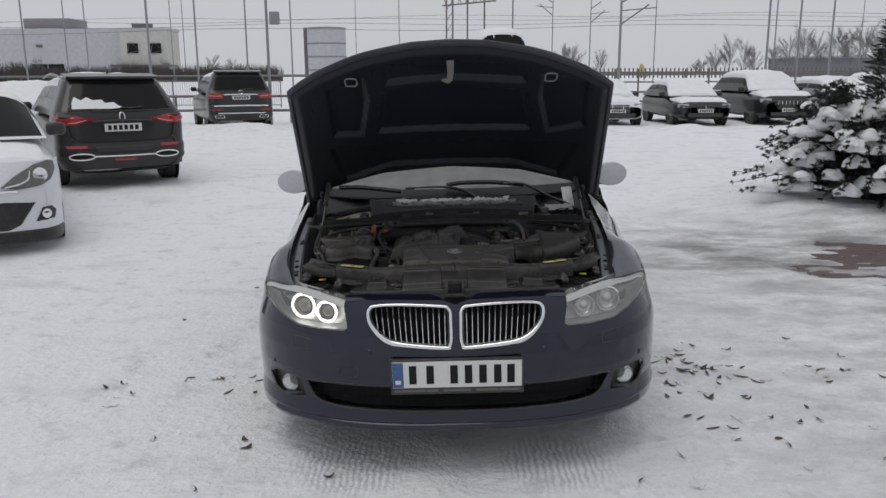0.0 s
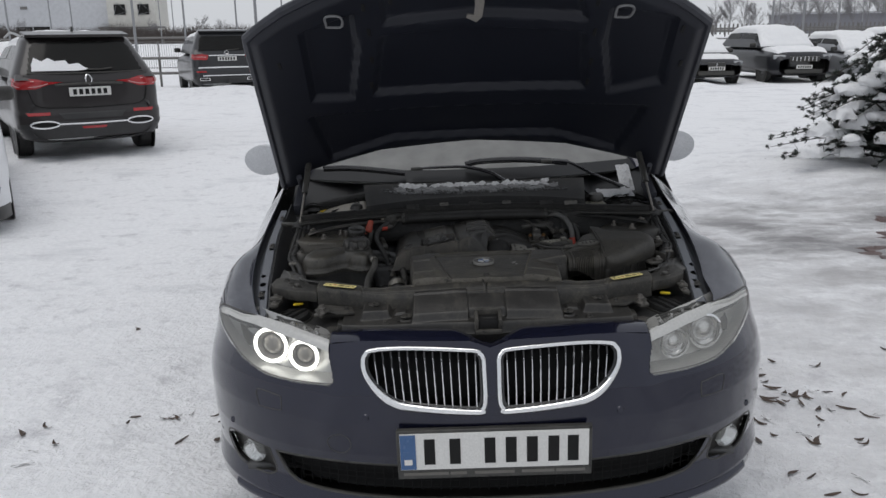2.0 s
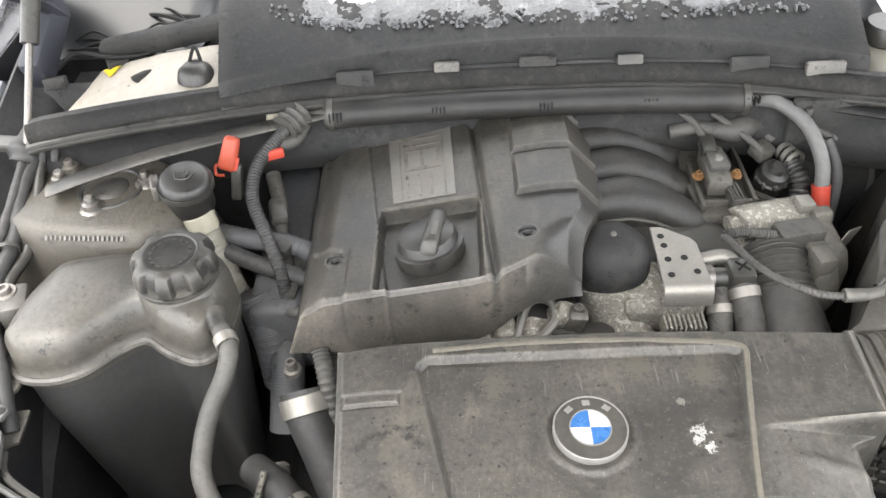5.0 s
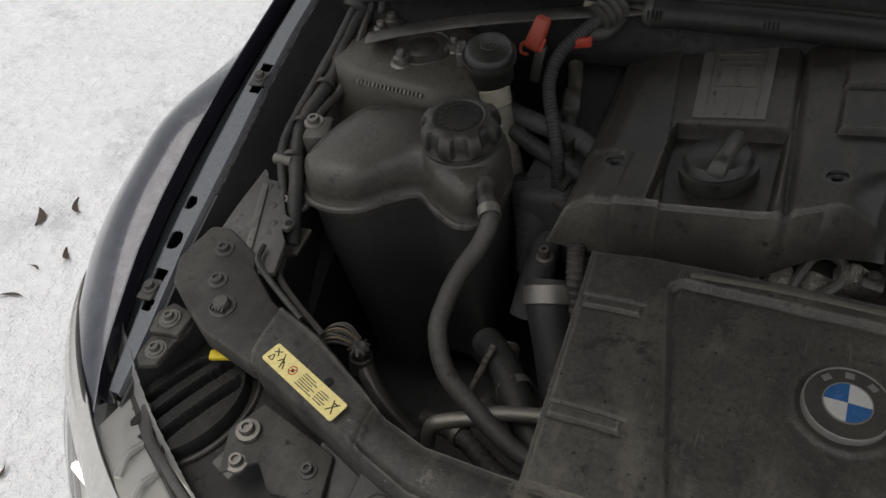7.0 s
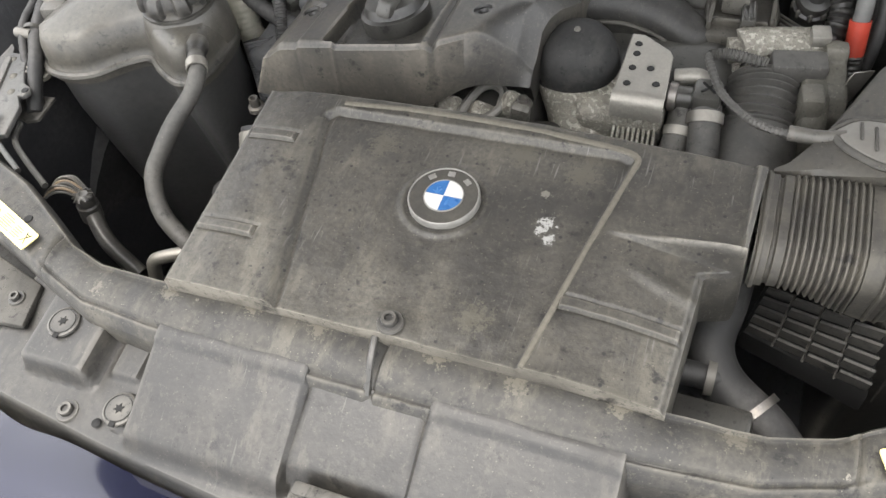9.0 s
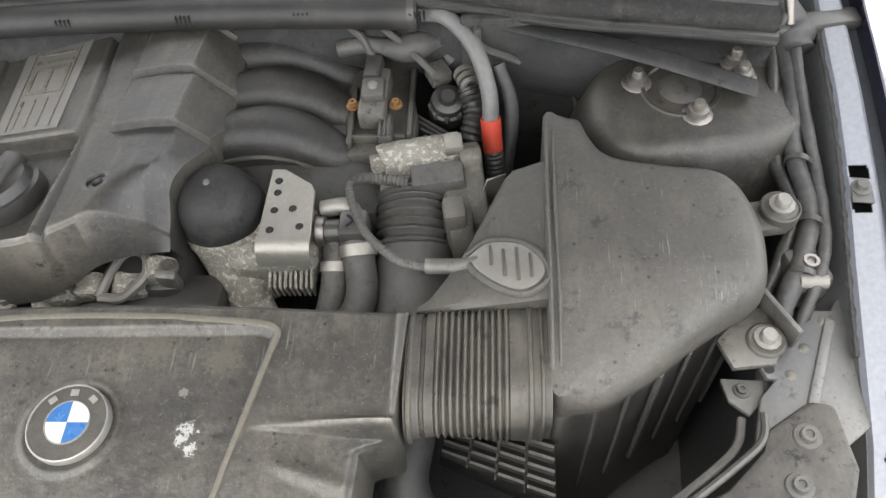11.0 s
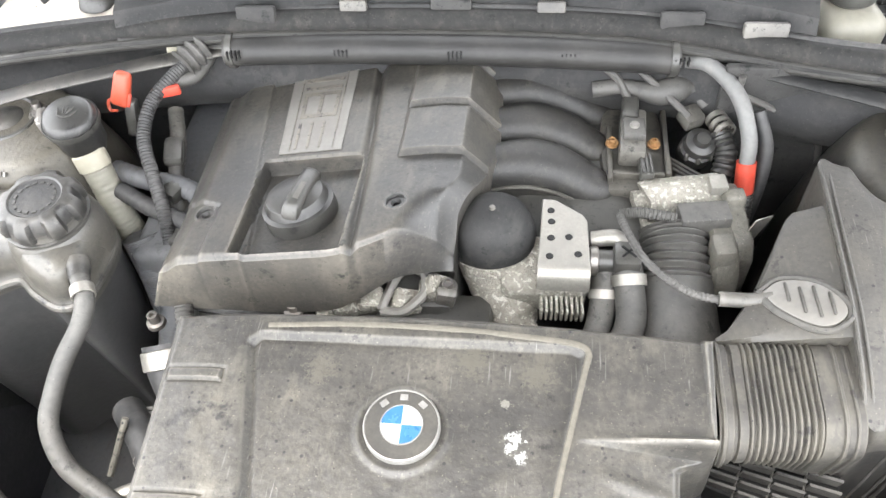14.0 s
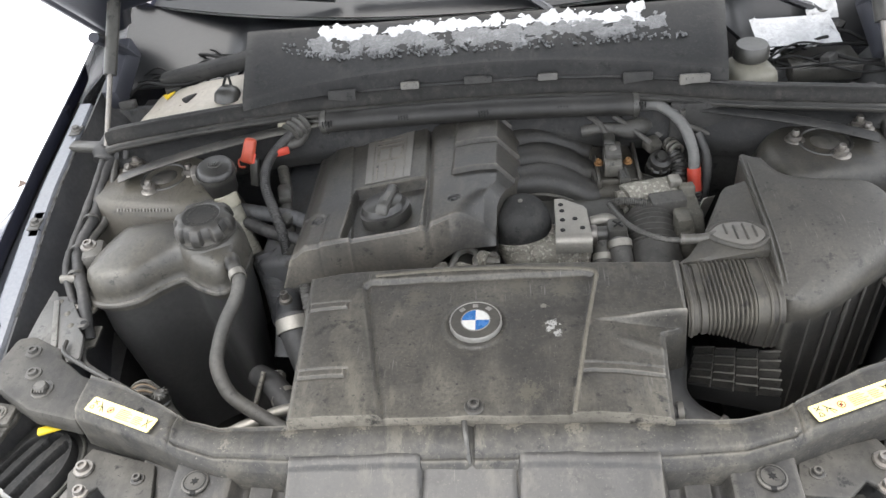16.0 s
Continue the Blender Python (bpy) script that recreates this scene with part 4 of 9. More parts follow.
def screw(parent, at, r=0.008, material=None, h=0.008, name="bolt", axis=(0, 0, 1)):
    b = lathe(B(), [(0, h * 0.7), (r * 0.38, h * 0.7), (r * 0.42, h), (r * 0.72, h), (r * 0.78, h * 0.8), (r * 0.8, h * 0.35), (r * 1.25, h * 0.3), (r * 1.35, 0)], at, axis, 14)
    return part(name, b, material or STEEL, parent)


def lumpy(bm, seed, size=0.004):
    """Roughens a cast piece."""
    bmesh.ops.subdivide_edges(bm, edges=[e for e in bm.edges if e.calc_length() > 0.02], cuts=7, use_grid_fill=True)
    for v in bm.verts:
        n = noise.noise(v.co * 90 + Vector((seed, 0, 0))) + 0.6 * noise.noise(v.co * 210 + Vector((0, seed, 0)))
        v.co += Vector((0.3 * n, -abs(n) * 0.7 + 0.3, n)) * size
    return bm


# air duct over the radiator with the badge
def cover(u, v):
    y = 0.364 + 0.256 * v + 0.010 * math.sin(u * math.pi) * step(v, 0.75, 1.0)
    xl = -0.221 - 0.065 * (y - 0.36)
    xr = 0.236 + 0.06 * (y - 0.36) + 0.028 * step(y, 0.497, 0.512)
    x = xl + (xr - xl) * u
    quad = [(-0.155, 0.590), (-0.146, 0.601), (0.150, 0.604), (0.163, 0.598), (0.163, 0.588), (0.118, 0.35), (-0.103, 0.35)]
    d = edge_distance((x, y), quad)
    z = 0.838 - 0.006 * step(d, -0.003, 0.005)
    z -= 0.0035 * math.exp(-((d - 0.002) / 0.0040) ** 2) * step(-x, 0.0, 0.05) * step(0.605 - y, 0, 0.02)
    # wedge towards the joint
    w = step(x, 0.160, 0.275)
    z -= (0.002 + 0.018 * w) * step(0.513 - y, 0, 0.0035) * step(x, 0.150, 0.17)
    z += 0.010 * w * math.exp(-((y - 0.516) / 0.004) ** 2)
    z += 0.0035 * math.exp(-((y - 0.486 + 0.25 * (x - 0.165)) / 0.008) ** 2) * step(x, 0.165, 0.20)
    z += 0.004 * step(x, 0.268, 0.271) * step(y, 0.512, 0.516)
    for x0, x1, yc in ((-0.226, -0.172, 0.553), (-0.220, -0.158, 0.432), (0.135, 0.236, 0.432)):
        k = min(x - x0, x1 - x, 0.0062 - abs(y - yc))
        z += 0.0022 * step(k, 0.0, 0.002) - 0.0018 * math.exp(-((k + 0.001) / 0.0016) ** 2)
    z += 0.004 * math.exp(-(((x - 0.005) / 0.02) ** 2 + ((y - 0.374) / 0.016) ** 2))
    z += 0.0022 * math.exp(-((math.hypot(x - 0.004, y - 0.514) - 0.040) / 0.004) ** 2)
    e = min(u * 0.5, (1 - u) * 0.5, (1 - v) * 0.27)
    z -= 0.006 * (1 - step(e, 0.0, 0.009)) ** 2
    z -= 0.005 * step(x, -0.17, -0.235)
    z += 0.0012 * noise.noise(Vector((x * 22, y * 22, 4))) + 0.0005 * noise.noise(Vector((x * 90, y * 90, 2)))
    return Vector((x, y, z))


duct = part("air_duct_cover", sheet(B(), 320, 180, cover, skirt=lambda c: Vector((c.x * 1.015, c.y + (0.004 if c.y > 0.6 else 0), c.z - 0.07))), PLASTIC_L, car, "dusty grey plastic air duct cover with round badge", 35)
BADGE_RIM = mat("worn_chrome", (0.25, 0.245, 0.23), 0.4, 0.5, (0.13, 0.125, 0.11), 0.4, 60, 200, 0.05)
BADGE_WHITE = mat("badge_white", (0.40, 0.40, 0.385), 0.3, 0, (0.33, 0.325, 0.30), 0.3, 40, 200, 0.02, coat=0.4)
hub = (0.004, 0.514, 0.8365)
badge = part("badge", lathe(B(), [(0.0325, 0.0), (0.0325, 0.0035), (0.0329, 0.0042), (0.0337, 0.0040), (0.0342, 0.003), (0.0342, -0.006)], hub, seg=48), BADGE_RIM, duct, "round chrome-rimmed badge in blue and white quarters")
part("badge_ring", lathe(B(), [(0.0185, 0.003), (0.0327, 0.003)], hub, seg=48), mat("badge_grey", (0.042, 0.04, 0.036), 0.4, 0.1, (0.08, 0.074, 0.06), 0.4, 40, 200, 0.1), badge)
part("inner_ring", lathe(B(), [(0.0180, 0.003), (0.0183, 0.0042), (0.0190, 0.0042), (0.0193, 0.003)], hub, seg=48), BADGE_RIM, badge)
for q in range(4):
    b = B()
    a0 = math.pi / 2 * q
    prism(b, [(0, 0)] + [(0.0182 * math.cos(a0 + t), 0.0182 * math.sin(a0 + t)) for t in np.linspace(0, math.pi / 2, 10)], 0, 0.0036, m=pose(*hub))
    part("quarter", b, BLUE if q % 2 else BADGE_WHITE, badge)
for ang in (133, 92, 50):
    a = radians(ang)
    part("bar", box(B(), (hub[0] + 0.0263 * math.cos(a), hub[1] + 0.0263 * math.sin(a), 0.8402), (0.007, 0.0055, 0.0008), (0, 0, ang - 90)), BADGE_RIM, badge)
# crusted ridge round the sunken field
ridge = [(-0.140, 0.609), (-0.05, 0.6155), (0.05, 0.6155), (0.13, 0.610), (0.158, 0.606), (0.1665, 0.598), (0.163, 0.578), (0.145, 0.49), (0.122, 0.364)]
part("ridge", tube(B(), [(x, y, 0.8380) for x, y in ridge], lambda t: 0.0034 - 0.0014 * abs(t - 0.45), 8, n=90, flat=0.75), DUSTY, duct, "ridge pale with dried dust")
screw(duct, (0.006, 0.374, 0.838), 0.009, PLASTIC, 0.009)


# front cross panel
ZINC_DULL = mat("dull_zinc", (0.11, 0.105, 0.095), 0.5, 0.4, (0.16, 0.15, 0.13), 0.4, 60, 200, 0.15)
LABEL_INK = mat("faded_print", (0.12, 0.10, 0.06), 0.6, 0, (0.3, 0.26, 0.14), 0.5, 200, 300, 0.0)
def slam(u, v):
    x = -0.522 + 1.044 * u
    a = abs(x)
    back = interp(a, (0, 0.2, 0.24, 0.313, 0.36, 0.392, 0.464, 0.522), (0.376, 0.374, 0.374, 0.378, 0.392, 0.410, 0.450, 0.471))
    frontline = interp(a, (0, 0.1, 0.228, 0.312, 0.372, 0.43, 0.522), (0.310, 0.311, 0.316, 0.325, 0.346, 0.369, 0.402))
    y = frontline + (back - frontline) * v
    flat = step(a, 0.36, 0.39)
    z = 0.790 + (0.013 - 0.003 * flat) * math.sin(v * math.pi) ** (0.6 - 0.35 * flat) - 0.006 * step(0.16 - v, 0, 0.16) + (0.007 - 0.004 * flat) * math.exp(-((v - 0.93) / 0.035) ** 2) - 0.0035 * (1 - flat) * math.exp(-((v - 0.22) / 0.04) ** 2)
    z += 0.022 * step(0.40 - a, 0, 0.30) * (0.35 + 0.65 * v)
    z += 0.006 * step(a, 0.370, 0.3745) * step(0.55 - a, 0, 0.01) - 0.004 * math.exp(-((a - 0.378) / 0.003) ** 2) - 0.006 * math.exp(-((x - 0.002) / 0.0025) ** 2)
    z += 0.002 * noise.noise(Vector((x * 30, y * 40, 1)))
    return Vector((x, y, z))


PANEL = mat("dirty_black_panel", (0.0185, 0.018, 0.017), 0.6, 0, (0.072, 0.066, 0.053), 0.45, 14, 130, 0.35, 0.0012, speck=((0.14, 0.13, 0.11), 90, 0.735), edge=(0.1302, 0.1214, 0.1006), grime=(0.0740, 0.0681, 0.0548), marks=(((-0.300, 0.352, 0.800), 0.0120, (0.086, 0.079, 0.063)), ((-0.220, 0.362, 0.810), 0.0120, (0.086, 0.079, 0.063)), ((-0.130, 0.366, 0.815), 0.0120, (0.086, 0.079, 0.063)), ((-0.060, 0.362, 0.820), 0.0120, (0.086, 0.079, 0.063)), ((0.050, 0.364, 0.820), 0.0120, (0.086, 0.079, 0.063)), ((0.120, 0.358, 0.818), 0.0120, (0.086, 0.079, 0.063)), ((0.200, 0.362, 0.810), 0.0120, (0.086, 0.079, 0.063)), ((0.290, 0.366, 0.803), 0.0120, (0.086, 0.079, 0.063))))
PANEL_D = mat("dull_black_panel", (0.0135, 0.0133, 0.013), 0.6, 0, (0.05, 0.047, 0.041), 0.4, 14, 130, 0.3, 0.0012, edge=(0.085, 0.08, 0.07), grime=(0.04, 0.038, 0.033), spec=0.35)
cross = part("front_cross_panel", sheet(B(), 320, 40, slam, skirt=(0, 0, -0.05)), PANEL, car, "dirty black plastic panel across the nose", 35)
part("seam_bar", tube(B(), [(-0.010, 0.390, 0.824), (-0.008, 0.374, 0.826), (-0.004, 0.345, 0.820), (-0.001, 0.320, 0.803)], 0.0035, 8, n=24, flat=0.7), PLASTIC_D, cross)
for side in (-1, 1):
    # label
    p0, p1 = Vector((0.498, 0.4145, 0)), Vector((0.392, 0.3735, 0))
    mid, ang = (p0 + p1) / 2, math.degrees(math.atan2(p0.y - p1.y, p0.x - p1.x))
    m = pose(side * mid.x - 0.004, mid.y, 0.8115, 0, 0, side * ang)
    o = [(sx * (0.051 + 0.0025 * math.cos(t)) , sy * (0.0085 + 0.0025 * math.sin(t))) for sx, sy, ts in ((1, 1, (0, 0.8, 1.57)), (-1, 1, (1.57, 0.8, 0)), (-1, -1, (0, 0.8, 1.57)), (1, -1, (1.57, 0.8, 0))) for t in ts]
    b = prism(B(), o, -0.0006, 0.0006)
    b.transform(m)
    lab = part("warning_label", b, LABEL, cross, "yellow warning label with small print")

    def ink(name, bm, skin=LABEL_INK):
        bm.transform(m)
        return part(name, bm, skin, lab)
    # small print as plain lines in two columns
    for cx, cy, w in ((0.004, 0.0062, 0.016), (0.006, 0.0036, 0.021), (0.004, 0.0010, 0.017), (0.007, -0.0016, 0.023), (0.005, -0.0042, 0.018), (0.007, -0.0068, 0.024), (0.028, 0.0040, 0.012), (0.028, 0.0014, 0.014), (0.027, -0.0012, 0.011), (0.029, -0.0038, 0.015), (0.028, -0.0064, 0.012)):
        ink("bar", box(B(), (cx, cy, 0.0008), (w, 0.0011, 0.0004)))
    # warning triangle, standing figure sign as strokes, struck ring, crossed bin as plain strokes
    ink("triangle", tube(B(), [(-0.0485, -0.006, 0.0008), (-0.0425, -0.006, 0.0008), (-0.0455, -0.0005, 0.0008), (-0.0485, -0.006, 0.0008)], 0.0005, 4), INK)
    for p in (((-0.048, 0.007), (-0.041, 0.001)), ((-0.048, 0.002), (-0.041, 0.007)), ((-0.037, 0.007), (-0.031, -0.001)), ((-0.034, 0.003), (-0.037, -0.003)), ((-0.033, 0.001), (-0.030, -0.007)), ((-0.031, 0.001), (-0.026, -0.006)), ((0.040, 0.006), (0.048, -0.006)), ((0.048, 0.006), (0.040, -0.006)), ((0.041, 0.004), (0.047, 0.004))):
        ink("stroke", tube(B(), [(p[0][0], p[0][1], 0.0007), (p[1][0], p[1][1], 0.0007)], 0.0006, 4), INK)
    ink("ring", lathe(B(), [(0.0038, 0.0010), (0.0050, 0.0010)], (-0.0165, 0.0, 0), seg=20), RED)
    ink("stroke", box(B(), (-0.0165, 0, 0.0008), (0.0075, 0.0009, 0.0004), (0, 0, 45)), RED)
    ink("blot", box(B(), (-0.0165, 0, 0.0007), (0.0036, 0.0036, 0.0003), (0, 0, 20)), INK)
    # corner plate towards the wing; the one at the air box is narrower
    def across(x):
        return side * (x if side < 0 else 0.5235 + (x - 0.5235) * 0.76)
    o = [(0.5235, 0.401), (0.545, 0.407), (0.60, 0.421), (0.64, 0.445), (0.674, 0.468), (0.69, 0.50), (0.681, 0.556), (0.655, 0.560), (0.60, 0.532), (0.592, 0.515), (0.548, 0.482), (0.5235, 0.472)]
    b = prism(B(), [(across(x), y) for x, y in o], 0.755, 0.790, 0.006, 2)
    corner = part("corner_plate", b, PANEL_D, car, "dusty black corner panel beside the wing")
    part("rib", tube(B(), [(across(0.60), 0.546, 0.79), (across(0.592), 0.522, 0.792), (across(0.56), 0.50, 0.793), (across(0.50), 0.466, 0.794)], 0.0035, 8), PLASTIC_D, corner)
    part("rib", tube(B(), [(across(0.585), 0.552, 0.765), (across(0.575), 0.528, 0.765), (across(0.545), 0.506, 0.765), (across(0.485), 0.472, 0.765)], 0.004, 8), RUBBER_L, corner)
    screw(corner, (across(0.641), 0.526, 0.790), 0.009, RUBBER_L)
    screw(corner, (across(0.621), 0.484, 0.790), 0.009, RUBBER_L)
    b = lathe(B(), [(0, 0.012), (0.008, 0.012), (0.0095, 0.010), (0.0105, 0.004), (0.015, 0.003), (0.016, 0.0)], (across(0.594), 0.455, 0.789), seg=10)
    stop = part("stop_knob", b, PLASTIC, corner, "black rubber bonnet stop")
    for k in range(5):
        part("ridge", box(B(), (across(0.594) - 0.008 + 0.004 * k, 0.4475, 0.796), (0.0015, 0.006, 0.007), (18, 0, 0)), RUBBER_L, stop)
    spot = min((slam(0.5 + side * 0.428 / 1.044, k / 40) for k in range(41)), key=lambda q: abs(q.y - 0.403))
    part("hole", lathe(B(), [(0, 0.0010), (0.0045, 0.0010), (0.005, 0)], spot, seg=14), INK, cross)
    # strap to the wing with its two bolts
    strap = [(0.640, 0.450), (0.672, 0.456), (0.684, 0.438), (0.676, 0.412), (0.676, 0.386), (0.664, 0.374), (0.646, 0.382), (0.644, 0.410), (0.638, 0.432)]
    part("strap", prism(B(), [(across(x), y) for x, y in strap], 0.748, 0.758, 0.003), PANEL_D, corner)
    part("strap", prism(B(), [(across(x), y) for x, y in strap[:4] + [(0.640, 0.418)]], 0.7575, 0.766, 0.003), PANEL_D, corner)
    for x, y, z in ((0.661, 0.434, 0.768), (0.658, 0.398, 0.758)):
        part("washer", lathe(B(), [(0, 0.0015), (0.012, 0.0015), (0.013, 0.0)], (across(x), y, z - 0.001), seg=20), ZINC_DULL, corner)
        screw(corner, (across(x), y, z), 0.0075, ZINC_DULL, 0.008)
    # side panel between corner plate and rail, with two holed tabs
    o = [(0.590, 0.594), (0.594, 0.583), (0.601, 0.582), (0.585, 0.565), (0.572, 0.52), (0.62, 0.50), (0.672, 0.54), (0.677, 0.60), (0.679, 0.668), (0.670, 0.662), (0.664, 0.652), (0.644, 0.652), (0.634, 0.648), (0.632, 0.638), (0.626, 0.628), (0.608, 0.604), (0.597, 0.600)]
    b = prism(B(), [(side * x, y) for x, y in o], 0.774, 0.782, 0.002)
    box(b, (side * 0.640, 0.59, 0.783), (0.010, 0.11, 0.006), (0, 0, side * -22), 0.003)
    gus = part("side_panel", b, mat("grey_side_panel", (0.050, 0.051, 0.053), 0.5, 0.1, (0.10, 0.097, 0.09), 0.35, 9, 140, 0.2, 0.001, edge=(0.13, 0.125, 0.115), grime=(0.07, 0.067, 0.06)), corner, "grey painted side panel with tabs")
    for x, y in ((0.640, 0.645), (0.597, 0.592)):
        part("hole", lathe(B(), [(0, 0.0008), (0.0042, 0.0008), (0.0048, 0)], (side * x, y, 0.7822), seg=14), INK, gus)
    for x, y in ((0.655, 0.640), (0.632, 0.612), (0.615, 0.586)):
        part("dimple", lathe(B(), [(0, 0.0018), (0.004, 0.0014), (0.0055, 0)], (side * x, y, 0.782), seg=14), PANEL, gus)

# duct lobes and shroud in front of the panel
def shroud(u, v):
    x = -0.43 + 0.86 * u
    a = abs(x)
    y0 = interp(a, (0, 0.1, 0.24, 0.43), (0.195, 0.20, 0.212, 0.235))
    y1 = interp(a, (0, 0.22, 0.36, 0.43), (0.332, 0.342, 0.362, 0.385))
    y = y0 + (y1 - y0) * v
    z = 0.748 + 0.014 * v - 0.012 * step(a, 0.05, 0.43)
    # two broad ducts, bowed over their length
    k = step(a, 0.052, 0.058) * step(0.226 - a, 0, 0.010) * step(y, 0.222, 0.240)
    z += k * (0.014 + 0.034 * min(1, max(0, (y - 0.225) / 0.10)) ** 0.8)
    z += 0.003 * k * step(y, 0.314, 0.318)
    # raised middle and blocks with their fasteners
    z += step(0.057 - a, 0, 0.005) * step(y, 0.238, 0.256) * (0.009 + 0.034 * min(1, max(0, (y - 0.225) / 0.10)) ** 0.8)
    z += 0.024 * step(a, 0.284, 0.296) * step(0.378 - a, 0.0, 0.010) * step(y, 0.266, 0.280)
    z += 0.006 * step(a, 0.238, 0.244) * step(0.278 - a, 0, 0.006) * step(y, 0.285, 0.292)
    z += 0.004 * step(0.020 - abs(math.hypot(a - 0.239, y - 0.258)), 0, 0.003)
    z -= 0.03 * step(0.10 - v, 0, 0.10)
    z += 0.0012 * noise.noise(Vector((x * 25, y * 25, 8)))
    return Vector((x, y, z))


shr = part("radiator_shroud", sheet(B(), 240, 60, shroud, skirt=(0, 0, -0.03)), PLASTIC, car, "black plastic radiator shroud with raised ducts", 35)
for side in (-1, 1):
    for x, y, z in ((0.338, 0.318, 0.774), (0.239, 0.258, 0.757)):
        qt = part("quarter_turn", lathe(B(), [(0, 0.0012), (0.0125, 0.0012), (0.0130, 0.0002), (0.0140, 0.0002), (0.0145, 0.0010), (0.0165, 0.0004), (0.017, -0.002)], (side * x, y, z + 0.0012), seg=28), PLASTIC, shr)
        star = [(side * x + (0.0055 if k % 2 else 0.0028) * math.cos(k * math.pi / 6), y + (0.0055 if k % 2 else 0.0028) * math.sin(k * math.pi / 6)) for k in range(12)]
        part("socket", prism(B(), star, z + 0.0020, z + 0.0030), INK, qt)
        part("notch", box(B(), (side * (x - 0.002), y - 0.0155, z + 0.0018), (0.006, 0.005, 0.002)), INK, qt)
    screw(shr, (side * 0.236, 0.330, 0.768), 0.006, STEEL)
    part("hole", lathe(B(), [(0, 0.0008), (0.004, 0.0008), (0.005, 0)], (side * 0.262, 0.242, 0.7462), seg=12), INK, shr)
    screw(shr, (side * 0.30, 0.245, 0.742), 0.009, PLASTIC)
# latch
b = B()
for x in (-0.034, 0.034):
    box(b, (x, 0.205, 0.752), (0.011, 0.062, 0.046), (8, 0, 0), 0.003)
box(b, (0, 0.236, 0.764), (0.075, 0.012, 0.036), bev=0.003)
box(b, (0, 0.176, 0.732), (0.075, 0.014, 0.014), bev=0.003)
latch = part("bonnet_latch", b, PANEL_D, car, "black bonnet latch box with a deep slot")
part("slot", box(B(), (0, 0.205, 0.750), (0.056, 0.050, 0.03), bev=0.002), INK, latch)
part("catch", tube(B(), [(-0.028, 0.205, 0.762), (0.0, 0.200, 0.764), (0.028, 0.205, 0.762)], 0.003, 8), PLASTIC_D, latch)

# headlamp tops: trays, brackets and bulb covers
for side in (-1, 1):
    inset = 0.03 if side > 0 else 0.0
    tray = part("lamp_tray", box(B(), (side * 0.53, 0.36, 0.690), (0.28, 0.16, 0.05), (0, 0, side * 22), 0.01), COWL, car, "black headlamp housing under the wing edge")
    o = [(x - inset, y) for x, y in ((0.477, 0.326), (0.508, 0.302), (0.525, 0.345), (0.506, 0.384), (0.41, 0.358), (0.398, 0.308), (0.452, 0.303))]
    part("bracket", prism(B(), [(side * x, y) for x, y in o], 0.745, 0.755, 0.003), PANEL_D, tray, "flat black lamp bracket")
    screw(tray, (side * (0.503 - inset), 0.350, 0.757), 0.010, STEEL, 0.010)
    screw(tray, (side * (0.497 - inset), 0.319, 0.752), 0.009, STEEL, 0.009)
    screw(tray, (side * (0.425 - inset), 0.335, 0.755), 0.007, PLASTIC)
    part("bracket", box(B(), (side * (0.500 - inset), 0.333, 0.746), (0.03, 0.06, 0.012), (0, 0, side * 20), 0.004), PLASTIC, tray)
    part("bracket", prism(B(), [(side * x, y) for x, y in ((0.409, 0.238), (0.464, 0.236), (0.490, 0.268), (0.47, 0.286), (0.416, 0.277))], 0.705, 0.722, 0.004), PANEL_D, tray)
    screw(tray, (side * 0.440, 0.250, 0.722), 0.008, PLASTIC)
    # oval bulb cover: a toothed rim and deep slots between broad ribs
    m = pose(side * (0.607 - 1.4 * inset), 0.366, 0.728, 0, side * 4, side * 25)
    def dish(u, v):
        r, a = 0.02 + 0.98 * v, 2 * math.pi * u
        x, y = 0.056 * r * math.cos(a), 0.076 * r * math.sin(a)
        deep = max(step(0.0075 - abs(x - k), 0, 0.002) for k in (-0.032, -0.005, 0.024)) * step(0.88 - r, 0, 0.06)
        return Vector((x, y, 0.006 * (1 - r * r) - 0.014 * deep - 0.03 * step(r, 0.93, 1.0)))
    b = sheet(B(), 96, 40, dish, skirt=(0, 0, -0.04))
    b.transform(m)
    bulb = part("bulb_cover", b, COWL, tray, "oval black bulb cover with deep slots", 40)
    for q, zq in ((1.10, -0.014), (1.20, -0.020)):
        part("rim", closed_tube(B(), [m @ Vector((0.056 * q * math.cos(t), 0.076 * q * math.sin(t), zq)) for t in np.linspace(0, 2 * math.pi, 60)[:-1]], 0.0026, 6), PLASTIC_D, bulb)
    for i in range(15):
        t = math.pi * (0.55 + 0.9 * i / 14) if side < 0 else math.pi * (0.45 - 0.9 * i / 14)
        b = box(B(), (0.056 * 1.15 * math.cos(t), 0.076 * 1.15 * math.sin(t), -0.015), (0.011, 0.0018, 0.008), (0, 0, math.degrees(t)))
        b.transform(m)
        part("tooth", b, PLASTIC_D, bulb)
    part("tag", box(B(), (side * (0.590 - 0.7 * inset), 0.424 - 0.3 * inset, 0.744), (0.032, 0.012, 0.006), (0, 0, side * -20), 0.002), mat("yellow_tag", (0.6, 0.45, 0.02), 0.5), tray, "small yellow tag")
    line = [(side * 0.640, 0.345, 0.735), (side * 0.615, 0.315, 0.735), (side * 0.58, 0.295, 0.735), (side * 0.54, 0.275, 0.732), (side * 0.50, 0.255, 0.728)]
    part("edge_strip", tube(B(), line, 0.006, 8, flat=0.6), PLASTIC_D, tray)


